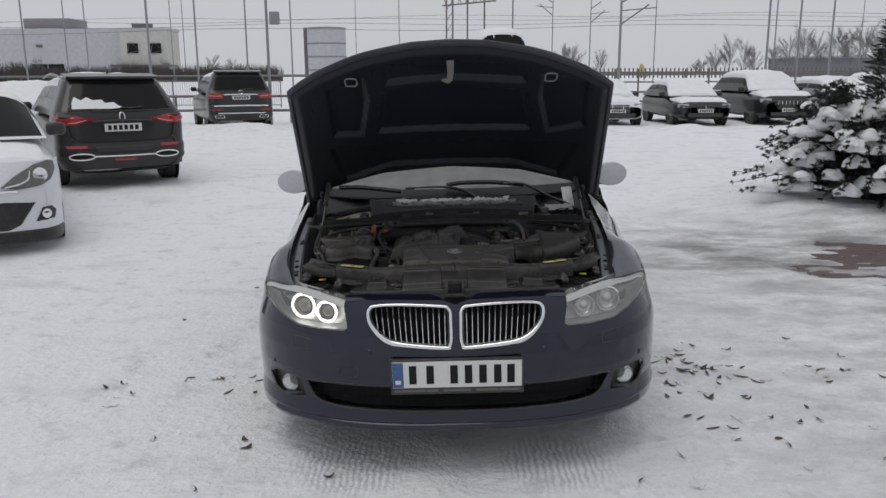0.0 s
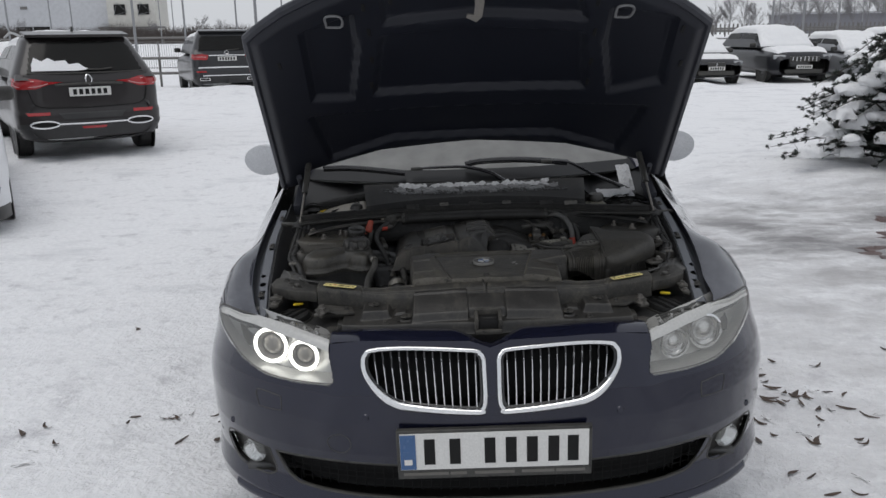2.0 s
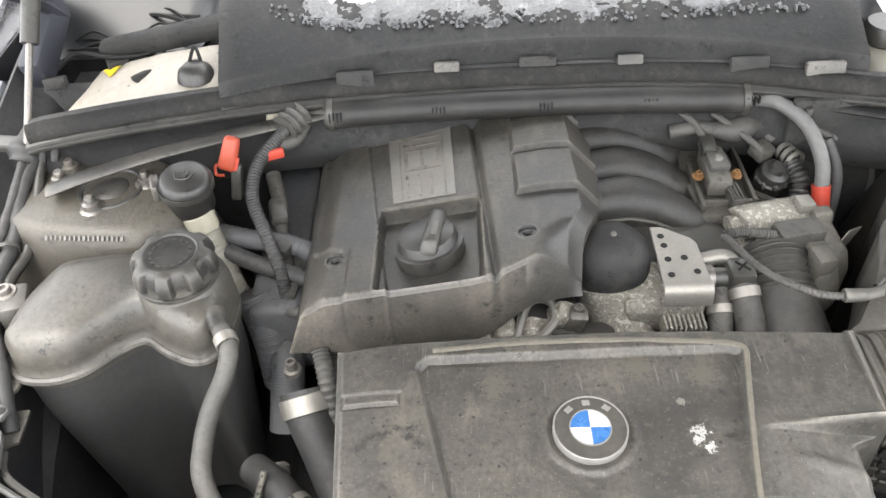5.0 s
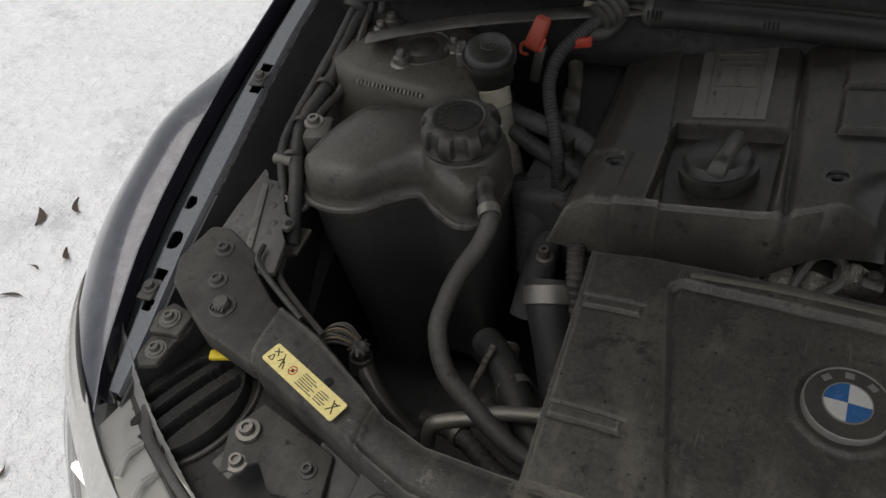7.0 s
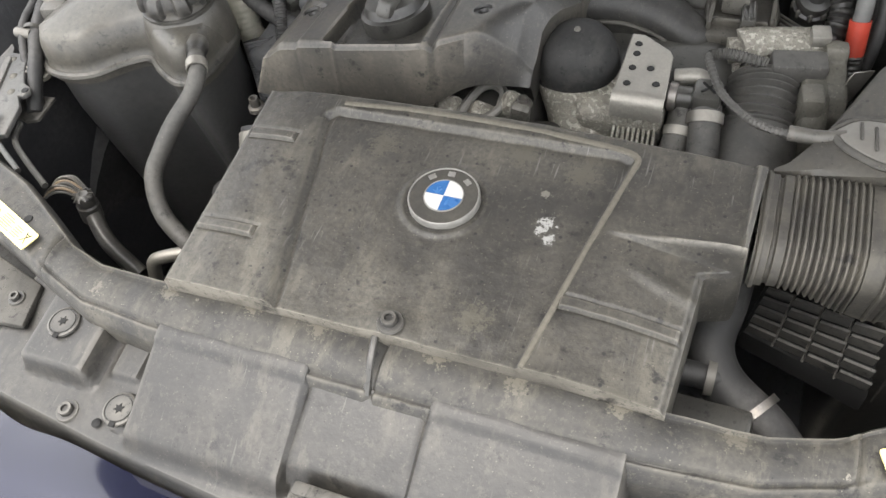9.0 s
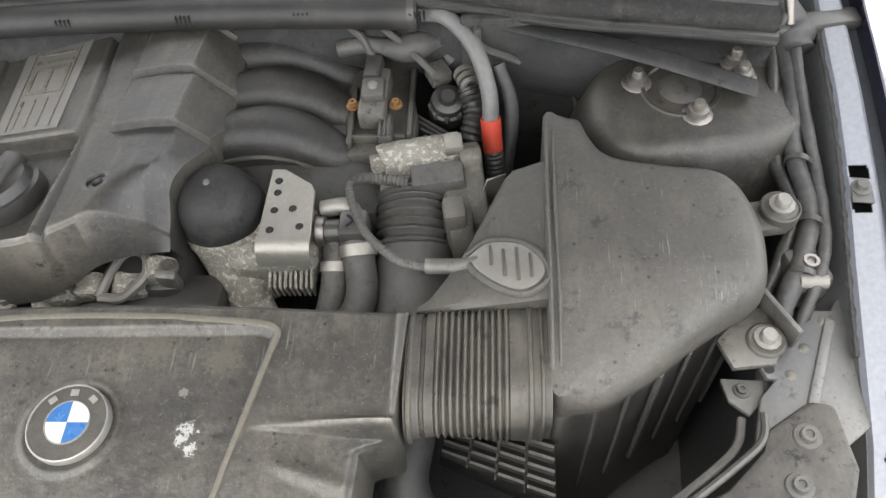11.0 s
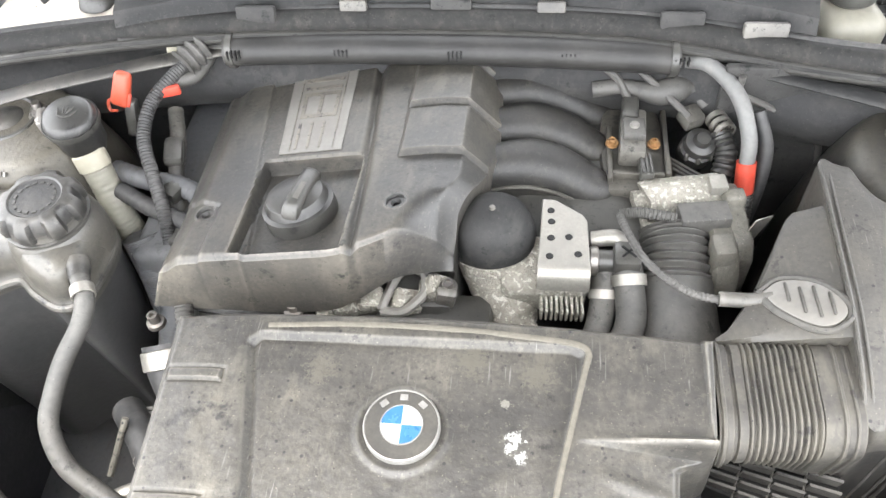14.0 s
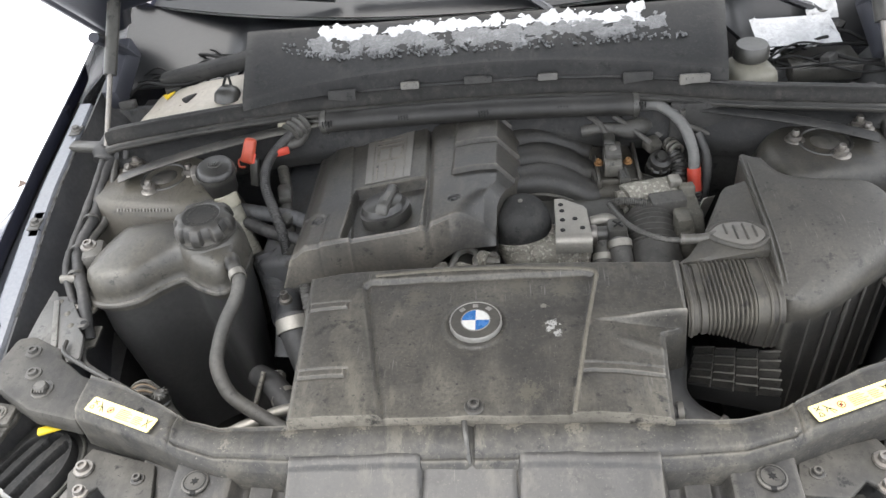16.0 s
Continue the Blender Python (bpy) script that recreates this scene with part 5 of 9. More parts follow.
# engine cover
def top_z(x, y):
    return 0.861 + 0.164 * x - (0.12 if y < 0.80 else 0.045) * (y - 0.80)


def cover2(u, v):
    y = 0.683 + 0.375 * v + 0.045 * step(u, 0.6, 1.0) * max(0.0, 1 - v / 0.3) ** 1.5
    xl = -0.288 - 0.01 * v
    xr = interp(y, (0.683, 0.72, 0.76, 0.80, 0.86, 1.06), (0.022, 0.026, 0.030, 0.048, 0.068, 0.064))
    x = xl + (xr - xl) * u
    z = top_z(min(x, 0.0), y)
    # left shoulder and the long crease
    z -= 0.012 * step(-0.262 - x, -0.004, 0.022)
    z -= 0.008 * math.exp(-((x + 0.072 + 0.055 * (y - 0.69)) / 0.005) ** 2)
    z -= 0.003 * step(-0.235 - x, 0, 0.004) * step(0.775 - 0.35 * (x + 0.254) - y, 0, 0.004)
    z += 0.004 * step(-0.188 - 0.136 * (y - 0.69) - x, 0, 0.004)
    # well for the oil cap
    k = step(x, -0.206, -0.200) * step(-0.083 - x, 0, 0.006) * step(0.840 - y, 0, 0.006) * step(y, 0.690, 0.696)
    z -= 0.020 * k
    # raised fields that run out over the shoulder, steep at their front
    for y0 in (0.827, 0.911, 0.995):
        if y0 < y < y0 + 0.082:
            z += 0.010 * step(x, -0.043, -0.038) * step(y, y0, y0 + 0.003) * (1 - 0.75 * (y - y0) / 0.082)
    # shoulder down to the runners, and the cut corner in front
    z -= 1.15 * max(0, x - 0.030 + 0.02 * step(0.80 - y, 0, 0.05))
    z -= 0.045 * step(x + 0.35 * (0.755 - y), -0.022, 0.03) * step(0.775 - y, 0, 0.05)
    # screw hollows
    for hx, hy in ((-0.254, 0.758), (-0.034, 0.756)):
        z -= 0.010 * step(0.0115 - math.hypot(x - hx, y - hy), 0, 0.003)
    e = min(v * 0.37, u * 0.33)
    z -= 0.006 * (1 - step(e, 0, 0.01)) ** 2
    return Vector((x, y, z))


def cover2_skirt(c):
    edge = 0.683 + 0.045 * step((c.x + 0.288) / 0.32, 0.6, 1.0)
    front_edge = c.y < edge + 0.004
    low = 0.764 + 0.030 * step(c.x, -0.16, -0.02) + 0.010 * math.exp(-((c.x + 0.035) / 0.03) ** 2)
    return Vector((c.x - (0.018 if c.x < -0.28 else 0), c.y - (0.012 if front_edge else 0), low if front_edge else c.z - 0.05))


ec = part("engine_cover", sheet(B(), 150, 130, cover2, skirt=cover2_skirt), ENGINE, car, "dusty black plastic engine cover with silver plaque", 32)
cap = lathe(B(), [(0, 0.030), (0.022, 0.030), (0.032, 0.026), (0.036, 0.016), (0.0405, 0.014), (0.041, 0.0), (0.039, -0.01)], (-0.144, 0.764, 0.826), (-0.16, 0.12, 1), 36)
oil = part("oil_cap", cap, PLASTIC_D, ec, "black oil filler cap with grip bar")
b = box(B(), (0, 0, 0.032), (0.022, 0.078, 0.020), bev=0.006, taper=0.8)
b.transform(pose(-0.144, 0.764, 0.826, -6, 9, -10))
part("grip", b, PLASTIC_D, oil)
b = box(B(), (0, 0, 0.0425), (0.006, 0.026, 0.001))
b.transform(pose(-0.144, 0.756, 0.826, -6, 9, -10))
part("bar", b, PLASTIC, oil)
# silver plaque with plain bars
def plaque(u, v):
    y = 0.848 + 0.2 * v
    x = -0.190 - 0.019 * v + (0.077 + 0.011 * v) * u
    return Vector((x, y, top_z(x, y) + 0.0015))
pq = part("plaque", sheet(B(), 10, 10, plaque, thick=0.0012), SILVER, ec, "silver plaque with dark bars")
for k in range(4):
    v0, v1 = (0.03, 0.26) if k < 3 else (0, 0)
    if k < 3:
        u0, u1 = 0.23 + 0.19 * k, 0.36 + 0.19 * k - 0.09
        b = sheet(B(), 2, 3, lambda u, v: plaque(u0 + (u1 - u0) * u, v0 + (v1 - v0) * v) + Vector((0, 0, 0.001)), thick=0.0008)
        part("bar", b, ENGINE, pq)
for v0, v1, us in ((0.31, 0.34, (0.22, 0.8)), (0.34, 0.52, (0.22, 0.28)), (0.34, 0.52, (0.48, 0.54)), (0.34, 0.52, (0.74, 0.80)), (0.52, 0.55, (0.22, 0.8)), (0.58, 0.61, (0.22, 0.8)), (0.66, 0.69, (0.22, 0.8)), (0.74, 0.77, (0.22, 0.8)), (0.82, 0.85, (0.22, 0.8))):
    b = sheet(B(), 4, 2, lambda u, v: plaque(us[0] + (us[1] - us[0]) * u, v0 + (v1 - v0) * v) + Vector((0, 0, 0.001)), thick=0.0008)
    part("bar", b, ENGINE, pq)
for side in (0, 1):
    u0 = 0.15 if side == 0 else 0.84
    b = sheet(B(), 1, 6, lambda u, v: plaque(u0 + 0.015 * u, 0.02 + 0.95 * v) + Vector((0, 0, 0.001)), thick=0.0008)
    part("bar", b, ENGINE, pq)
for hx, hy in ((-0.254, 0.758), (-0.034, 0.756)):
    part("grommet", lathe(B(), [(0.004, -0.006), (0.006, -0.002), (0.0095, -0.002), (0.0105, 0.001), (0.0125, 0.001), (0.013, -0.003)], (hx, hy, top_z(hx, hy) - 0.001), (-0.16, 0.12, 1), 20), PLASTIC_D, ec)
# block below the cover
part("engine_block", box(B(), (-0.13, 0.86, 0.63), (0.32, 0.34, 0.26), bev=0.02), PLASTIC_D, car, "dark engine block under the cover")
fc = part("front_casting", box(B(), (-0.10, 0.70, 0.69), (0.34, 0.05, 0.11), bev=0.012), PLASTIC_D, car, "dark timing cover under the engine cover")
for k, (x, y, z, sx) in enumerate(((-0.115, 0.684, 0.752, 0.02), (-0.092, 0.690, 0.758, 0.03), (-0.066, 0.694, 0.762, 0.03), (-0.028, 0.700, 0.752, 0.035), (0.006, 0.712, 0.765, 0.03))):
    part("cast_boss", lumpy(box(B(), (x, y, z), (sx, 0.026, 0.03), (20, 10 * k, 15), 0.006), 3 + k, 0.005), CAST, fc, "rough cast boss")
screw(fc, (-0.146, 0.676, 0.764), 0.009, STEEL, 0.010)
screw(fc, (0.022, 0.706, 0.778), 0.008, STEEL, 0.010)
part("arm", box(B(), (0.018, 0.703, 0.76), (0.022, 0.012, 0.05), (15, 10, 0), 0.004), PLASTIC, fc)
part("wire", tube(B(), [(-0.28, 0.685, 0.75), (-0.22, 0.675, 0.758), (-0.16, 0.682, 0.75), (-0.12, 0.69, 0.745)], 0.006, 8), RUBBER, fc)
loop = [(-0.050, 0.680, 0.765), (-0.043, 0.703, 0.771), (-0.034, 0.723, 0.776), (-0.020, 0.729, 0.778), (-0.006, 0.722, 0.776), (-0.004, 0.704, 0.771), (-0.014, 0.690, 0.767), (-0.028, 0.680, 0.764)]
line = spline(loop + loop[:1], 41)[:-1]
part("lifting_eye", closed_tube(B(), line, 0.0055, 8), SILVER, car, "flat grey lifting eye")

# intake runners
RUNNER = mat("runner_plastic", (0.0110, 0.0105, 0.0098), 0.55, 0, (0.040, 0.036, 0.0295), 0.35, 12, 160, 0.25, 0.001, edge=(0.0710, 0.0651, 0.0533), grime=(0.0370, 0.0340, 0.0274))
def pad(y0):
    def f(u, v):
        x = 0.046 + 0.158 * u
        y = y0 + 0.016 * math.sin(u * math.pi) - 0.006 * u
        half = (0.028 + 0.004 * math.sin(u * math.pi)) * math.sqrt(max(0.0, 1 - max(0.0, (u - 0.74) / 0.26) ** 2.4)) + 0.0004
        s = 2 * v - 1
        z = 0.788 + 0.030 * math.sqrt(max(0.0, 1 - abs(s) ** 2.4)) * (0.4 + 0.6 * math.sqrt(max(0.0, 1 - max(0.0, (u - 0.70) / 0.30) ** 2.2))) + 0.016 * math.sin(min(1.0, u * 1.1 + 0.1) * math.pi) - 0.022 * u
        z += 0.0014 * noise.noise(Vector((x * 40, y * 40, y0 * 9)))
        return Vector((x, y + half * s, z))
    return f


for k in range(3):
    f = pad(0.862 + 0.064 * k)
    runner = part("intake_runner", sheet(B(), 60, 30, f, skirt=(0, 0, -0.05)), RUNNER, car, "dusty black rounded intake runner", 55)
    rim = [f(u, 0.0) for u in np.linspace(0.02, 0.99, 26)] + [f(u, 1.0) for u in np.linspace(0.99, 0.02, 26)]
    part("seam", tube(B(), [q + Vector((0, 0, -0.002)) for q in rim], 0.0030, 6, n=80), RUNNER, runner)
part("manifold", box(B(), (0.14, 0.93, 0.72), (0.2, 0.32, 0.12), bev=0.03), PLASTIC_D, car, "black intake manifold body")

# domed cap and bare metal pump housing
dome = part("domed_cap", lathe(B(), [(0, 0.036), (0.010, 0.0355), (0.022, 0.0315), (0.032, 0.0245), (0.039, 0.015), (0.0435, 0.003), (0.0455, -0.010), (0.0458, -0.022), (0.0478, -0.024), (0.0478, -0.034)], (0.068, 0.774, 0.800), (0, -0.06, 1), 44), COWL, car, "matt black domed filter cap")
part("nub", lathe(B(), [(0, 0.004), (0.003, 0.003), (0.004, 0)], (0.066, 0.772, 0.835), seg=12), PLASTIC, dome)
b = B()
tube(b, [(0.069, 0.772, 0.770), (0.072, 0.766, 0.752), (0.080, 0.745, 0.730), (0.094, 0.708, 0.705)], lambda t: 0.0475 - 0.020 * t * t, 22, n=30)
box(b, (0.124, 0.750, 0.752), (0.095, 0.070, 0.06), (10, 0, 2), 0.012, 3)
box(b, (0.104, 0.694, 0.712), (0.034, 0.022, 0.030), (25, 0, 30), 0.006, 3)
casting = part("filter_housing", lumpy(b, 7, 0.0022), CAST, car, "rough bare cast aluminium housing")
for k in range(9):
    part("fin", box(B(), (0.122 + 0.0055 * k, 0.712, 0.748), (0.003, 0.03, 0.024), (12, 0, 5), 0.0008, 1), CAST, casting)
o = [(0.117, 0.722), (0.172, 0.722), (0.169, 0.786), (0.164, 0.795), (0.133, 0.816), (0.119, 0.816)]
b = prism(B(), o, 0.800, 0.804, 0.001, 1)
sheet(b, 4, 14, lambda u, v: Vector((0.117 + 0.055 * u, 0.723 - 0.014 * math.sin(v * 1.5), 0.8035 - 0.016 * (1 - math.cos(v * 1.5)) - 0.016 * max(0, v - 0.55))), thick=0.003)
shield = part("heat_shield", b, ALU, casting, "bare folded aluminium shield with holes")
for x, y in ((0.129, 0.799), (0.130, 0.783), (0.130, 0.760), (0.149, 0.762), (0.129, 0.735), (0.159, 0.739)):
    part("hole", lathe(B(), [(0, 0.001), (0.0035, 0.001), (0.0042, 0)], (x, y, 0.8042), seg=14), INK, shield)
# coolant elbow and hoses
b = tube(B(), [(0.175, 0.775, 0.785), (0.20, 0.775, 0.79), (0.212, 0.765, 0.785)], 0.0095, 12)
part("coolant_elbow", b, ALU, car)
b = B()
tube(b, [(0.17, 0.748, 0.782), (0.225, 0.748, 0.782)], 0.013, 14)
box(b, (0.212, 0.747, 0.785), (0.03, 0.034, 0.034), bev=0.006)
coup = part("hose_coupling", b, PLASTIC_D, car, "black quick hose coupling with cross mark")
part("collar", lathe(B(), [(0.0135, 0), (0.016, 0.001), (0.016, 0.009), (0.0135, 0.01)], (0.172, 0.748, 0.782), (1, 0, 0)), STEEL, coup)
for ang in (45, -45):
    part("mark", box(B(), (0.213, 0.747, 0.8025), (0.020, 0.0025, 0.0008), (0, 0, ang)), INK, coup)
hose = part("coolant_hose", tube(B(), [(0.213, 0.742, 0.780), (0.216, 0.722, 0.768), (0.219, 0.695, 0.748), (0.209, 0.672, 0.735), (0.188, 0.664, 0.728), (0.160, 0.662, 0.722)], 0.0168, 16), RUBBER_L, car, "grey rubber coolant hose")
part("clamp", lathe(B(), [(0.0175, -0.006), (0.0192, -0.006), (0.0192, 0.006), (0.0175, 0.006)], (0.215, 0.730, 0.773), (0.1, -0.85, -0.5)), ALU, hose)
part("clip", box(B(), (0.178, 0.664, 0.735), (0.014, 0.012, 0.03), (0, 0, 10), 0.003), PLASTIC, hose)
hose = part("coolant_hose", tube(B(), [(0.190, 0.748, 0.772), (0.190, 0.722, 0.756), (0.186, 0.697, 0.738), (0.178, 0.672, 0.720)], 0.0145, 14), RUBBER_L, car, "grey rubber coolant hose")
part("clamp", lathe(B(), [(0.015, -0.005), (0.0167, -0.005), (0.0167, 0.005), (0.015, 0.005)], (0.190, 0.722, 0.756), (0, -0.8, -0.5)), ALU, hose)

# throttle body, connector, bellows hose
b = tube(B(), [(0.222, 0.834, 0.780), (0.240, 0.838, 0.781), (0.243, 0.8385, 0.781), (0.318, 0.852, 0.781)], lambda t: 0.015 + 0.0105 * step(t, 0.20, 0.27) - 0.002 * math.exp(-((t - 0.62) / 0.02) ** 2), 24, n=44)
box(b, (0.272, 0.824, 0.766), (0.085, 0.030, 0.022), (0, 0, 10), 0.005)
throttle = part("throttle_motor", lumpy(b, 11, 0.0013), CAST, car, "rough cast aluminium throttle motor")
DULL = mat("dull_casting", (0.075, 0.071, 0.06), 0.6, 0.1, (0.12, 0.112, 0.092), 0.5, 24, 200, 0.4, grime=(0.14, 0.13, 0.11))
b = prism(B(), [(-0.060, -0.055), (-0.045, -0.065), (0.030, -0.060), (0.048, -0.035), (0.050, 0.012), (0.034, 0.030), (0.020, 0.034), (0.014, 0.046), (-0.002, 0.046), (-0.006, 0.032), (-0.048, 0.026), (-0.060, 0.006)], -0.012, 0.012, 0.004, 2)
b.transform(pose(0.331, 0.826, 0.762, 0, 0, 8) @ Matrix(((0, 0, 1, 0), (1, 0, 0, 0), (0, 1, 0, 0), (0, 0, 0, 1))))
part("throttle_plate", b, DULL, throttle, "dull cast end plate")
b = lathe(B(), [(0.030, 0.014), (0.046, 0.012), (0.050, 0.006), (0.050, -0.012), (0.044, -0.016)], (0.318, 0.790, 0.742), (1, 0.1, 0), 30)
part("throat", b, DULL, throttle)
part("boss", box(B(), (0.312, 0.843, 0.808), (0.020, 0.022, 0.014), (0, 0, 8), 0.003), ALU, throttle)
part("connector", box(B(), (0.296, 0.806, 0.795), (0.056, 0.030, 0.022), (0, 0, 8), 0.004), RUBBER_L, throttle, "grey plug connector")
part("connector", box(B(), (0.314, 0.768, 0.770), (0.024, 0.030, 0.055), (0, 0, 8), 0.005), DULL, throttle)
part("tag", box(B(), (0.352, 0.800, 0.782), (0.024, 0.002, 0.050), (10, 10, 30), 0.0008, 1), ALU, throttle, "bare metal tag")
for k in range(6):
    part("rib", box(B(), (0.276 + 0.008 * k, 0.7905 + 0.0011 * k, 0.797), (0.003, 0.004, 0.017), (0, 0, 8), 0.001, 1), PLASTIC, throttle)
hose = part("air_hose", tube(B(), [(0.268, 0.806, 0.764), (0.269, 0.780, 0.757), (0.270, 0.735, 0.738), (0.276, 0.660, 0.705)], lambda t: 0.0375 + (0.0034 * math.sin(t * 84) if t < 0.56 else 0.003 + 0.014 * (t - 0.56)), 28, n=110), RUBBER_L, car, "dusty black ribbed air hose")
wire = part("sensor_wire", tube(B(), [(0.205, 0.80, 0.80), (0.208, 0.775, 0.81), (0.225, 0.73, 0.815), (0.25, 0.697, 0.82), (0.275, 0.678, 0.825), (0.31, 0.673, 0.828), (0.37, 0.681, 0.832)], lambda t: 0.0042 + 0.0005 * math.sin(t * 260), 8, n=140), RUBBER_L, car, "thin corrugated sensor wire")
part("plug", tube(B(), [(0.292, 0.6735, 0.828), (0.322, 0.673, 0.829), (0.345, 0.677, 0.833), (0.362, 0.680, 0.834)], lambda t: 0.0075 - 0.004 * t * t, 10, n=16), PLASTIC, wire)
part("loop_wire", tube(B(), [(0.205, 0.80, 0.80), (0.225, 0.80, 0.805), (0.265, 0.798, 0.80)], lambda t: 0.006 + 0.0008 * math.sin(t * 160), 8, n=70), RUBBER_L, wire)

# fuel rail sensor block
b = prism(B(), [(0.192, 0.846), (0.268, 0.846), (0.270, 0.90), (0.256, 0.985), (0.190, 0.985), (0.183, 0.93)], 0.772, 0.790, 0.006)
for x, y, w, l in ((0.196, 0.90, 0.006, 0.09), (0.262, 0.92, 0.006, 0.11), (0.228, 0.866, 0.06, 0.005)):
    box(b, (x, y, 0.794), (w, l, 0.012), bev=0.002)
sens = part("sensor_tray", b, RUNNER, car, "dusty black sensor tray on the manifold")
part("pressure_sensor", box(B(), (0.222, 0.918, 0.805), (0.030, 0.075, 0.026), (0, 0, -3), 0.004), PLASTIC, sens)
part("sensor_body", box(B(), (0.222, 0.914, 0.822), (0.026, 0.030, 0.012), bev=0.003), RUBBER_L, sens)
part("stud", lathe(B(), [(0, 0.004), (0.005, 0.003), (0.006, 0)], (0.222, 0.914, 0.828), seg=12), SILVER, sens)
part("plug", box(B(), (0.219, 0.950, 0.818), (0.020, 0.036, 0.018), (0, 0, -3), 0.004), PLASTIC_D, sens)
for x in (0.198, 0.246):
    screw(sens, (x, 0.905, 0.806), 0.006, mat("brass_bolt", (0.22, 0.12, 0.05), 0.5, 0.6))
part("plug", box(B(), (0.236, 0.872, 0.80), (0.016, 0.034, 0.016), (0, 0, 4), 0.003), PLASTIC_D, sens)
for k in range(3):
    part("rib", box(B(), (0.231 + 0.005 * k, 0.872, 0.809), (0.002, 0.030, 0.003), (0, 0, 4)), RUBBER_L, sens)
for k in range(6):
    part("fin", box(B(), (0.285 + 0.004 * k, 0.905 - 0.011 * k, 0.760), (0.055, 0.004, 0.03), (0, 0, -38), 0.001, 1), PLASTIC, sens)
part("wire", tube(B(), [(0.218, 0.965, 0.82), (0.205, 0.985, 0.835), (0.185, 1.0, 0.845)], 0.005, 8), RUBBER_L, sens)
part("wire", tube(B(), [(0.288, 0.945, 0.815), (0.262, 0.965, 0.83), (0.23, 0.99, 0.845)], 0.0045, 8), RUBBER_L, sens)
part("fuel_pipe", tube(B(), [(0.175, 0.985, 0.82), (0.21, 0.985, 0.825), (0.25, 0.975, 0.825), (0.29, 0.985, 0.825), (0.31, 0.97, 0.81)], lambda t: 0.010 + 0.007 * math.exp(-((t - 0.6) / 0.15) ** 2), 12, n=30), RUBBER_L, sens)
vac = part("valve", lathe(B(), [(0, 0.024), (0.008, 0.024), (0.011, 0.018), (0.018, 0.015), (0.020, 0.008), (0.018, 0.002), (0.021, 0.0), (0.021, -0.02), (0.016, -0.03)], (0.302, 0.925, 0.785), (0.1, -0.35, 1), 24), PLASTIC_D, sens, "round black valve")
for a in range(8):
    part("knurl", box(B(), (0.302 + 0.0195 * math.cos(a * 0.785), 0.925 + 0.0195 * math.sin(a * 0.785), 0.782), (0.006, 0.006, 0.012), (0, 0, a * 45), 0.002, 1), PLASTIC, vac)
part("union", box(B(), (0.292, 0.952, 0.808), (0.026, 0.026, 0.02), (10, 0, 30), 0.005), PLASTIC, vac)
for k in range(3):
    part("ring", lathe(B(), [(0.010, -0.003), (0.013, -0.003), (0.013, 0.003), (0.010, 0.003)], (0.322 + 0.004 * k, 0.952 - 0.010 * k, 0.806), (0.4, -1, 0), 14), ALU, vac)
part("drop_hose", tube(B(), [(0.325, 0.935, 0.80), (0.333, 0.91, 0.785), (0.325, 0.885, 0.755), (0.315, 0.87, 0.70)], lambda t: 0.013 + 0.0012 * math.sin(t * 90), 12, n=50), PLASTIC_D, vac)

# wiring tube over the bulkhead
CHAN = mat("channel_plastic", (0.011, 0.0108, 0.0105), 0.5, 0, (0.036, 0.034, 0.031), 0.3, 9, 120, 0.15, 0.001, edge=(0.04, 0.038, 0.035), spec=0.35)
chan = part("wiring_channel", tube(B(), [(-0.283, 0.992, 0.866), (-0.1, 0.997, 0.868), (0.1, 0.996, 0.868), (0.272, 0.989, 0.866)], 0.0205, 16, flat=0.9), CHAN, car, "black wiring channel across the bulkhead")
for x in (-0.275, -0.14, 0.0, 0.135, 0.265):
    if abs(x) > 0.2:
        part("clip", lathe(B(), [(0.0200, -0.004), (0.0226, -0.004), (0.0226, 0.004), (0.0200, 0.004)], (x, 0.993 if x < 0 else 0.990, 0.866), (1, 0, 0), 16), PLASTIC_D, chan)
    for k in range(4):
        part("comb", box(B(), (x + 0.005 * k, 0.9795 if abs(x) < 0.2 else 0.973, 0.872 + 0.002 * (k % 2)), (0.0018, 0.006, 0.012 - 0.003 * (k % 2)), (0, 0, 0)), INK, chan)
cable = part("battery_cable", tube(B(), [(0.275, 0.992, 0.862), (0.305, 0.975, 0.868), (0.335, 0.94, 0.855), (0.35, 0.905, 0.825), (0.352, 0.885, 0.79)], 0.0092, 12), mat("grey_cable", (0.095, 0.095, 0.092), 0.55, 0, (0.15, 0.14, 0.13), 0.3, 30, 150, 0.1), car, "grey battery cable with red sleeve")
part("sleeve", tube(B(), [(0.3515, 0.890, 0.798), (0.354, 0.875, 0.762)], 0.0115, 12), RED, cable, "red sleeve")
# compartment wall behind the throttle, edged with a bead
part("compartment_wall", box(B(), (0.415, 0.962, 0.70), (0.19, 0.012, 0.36), bev=0.004), COWL, car, "dark compartment wall beside the engine")
part("edge_bead", tube(B(), [(0.338, 0.952, 0.872), (0.342, 0.952, 0.846), (0.38, 0.952, 0.825), (0.433, 0.952, 0.789), (0.451, 0.952, 0.764), (0.458, 0.952, 0.70), (0.46, 0.952, 0.62)], 0.0045, 8, n=50), RUBBER_L, car)
part("conduit", tube(B(), [(0.354, 0.875, 0.764), (0.357, 0.862, 0.72), (0.36, 0.855, 0.66)], lambda t: 0.011 + 0.001 * math.sin(t * 90), 10, n=50), PLASTIC_D, cable)
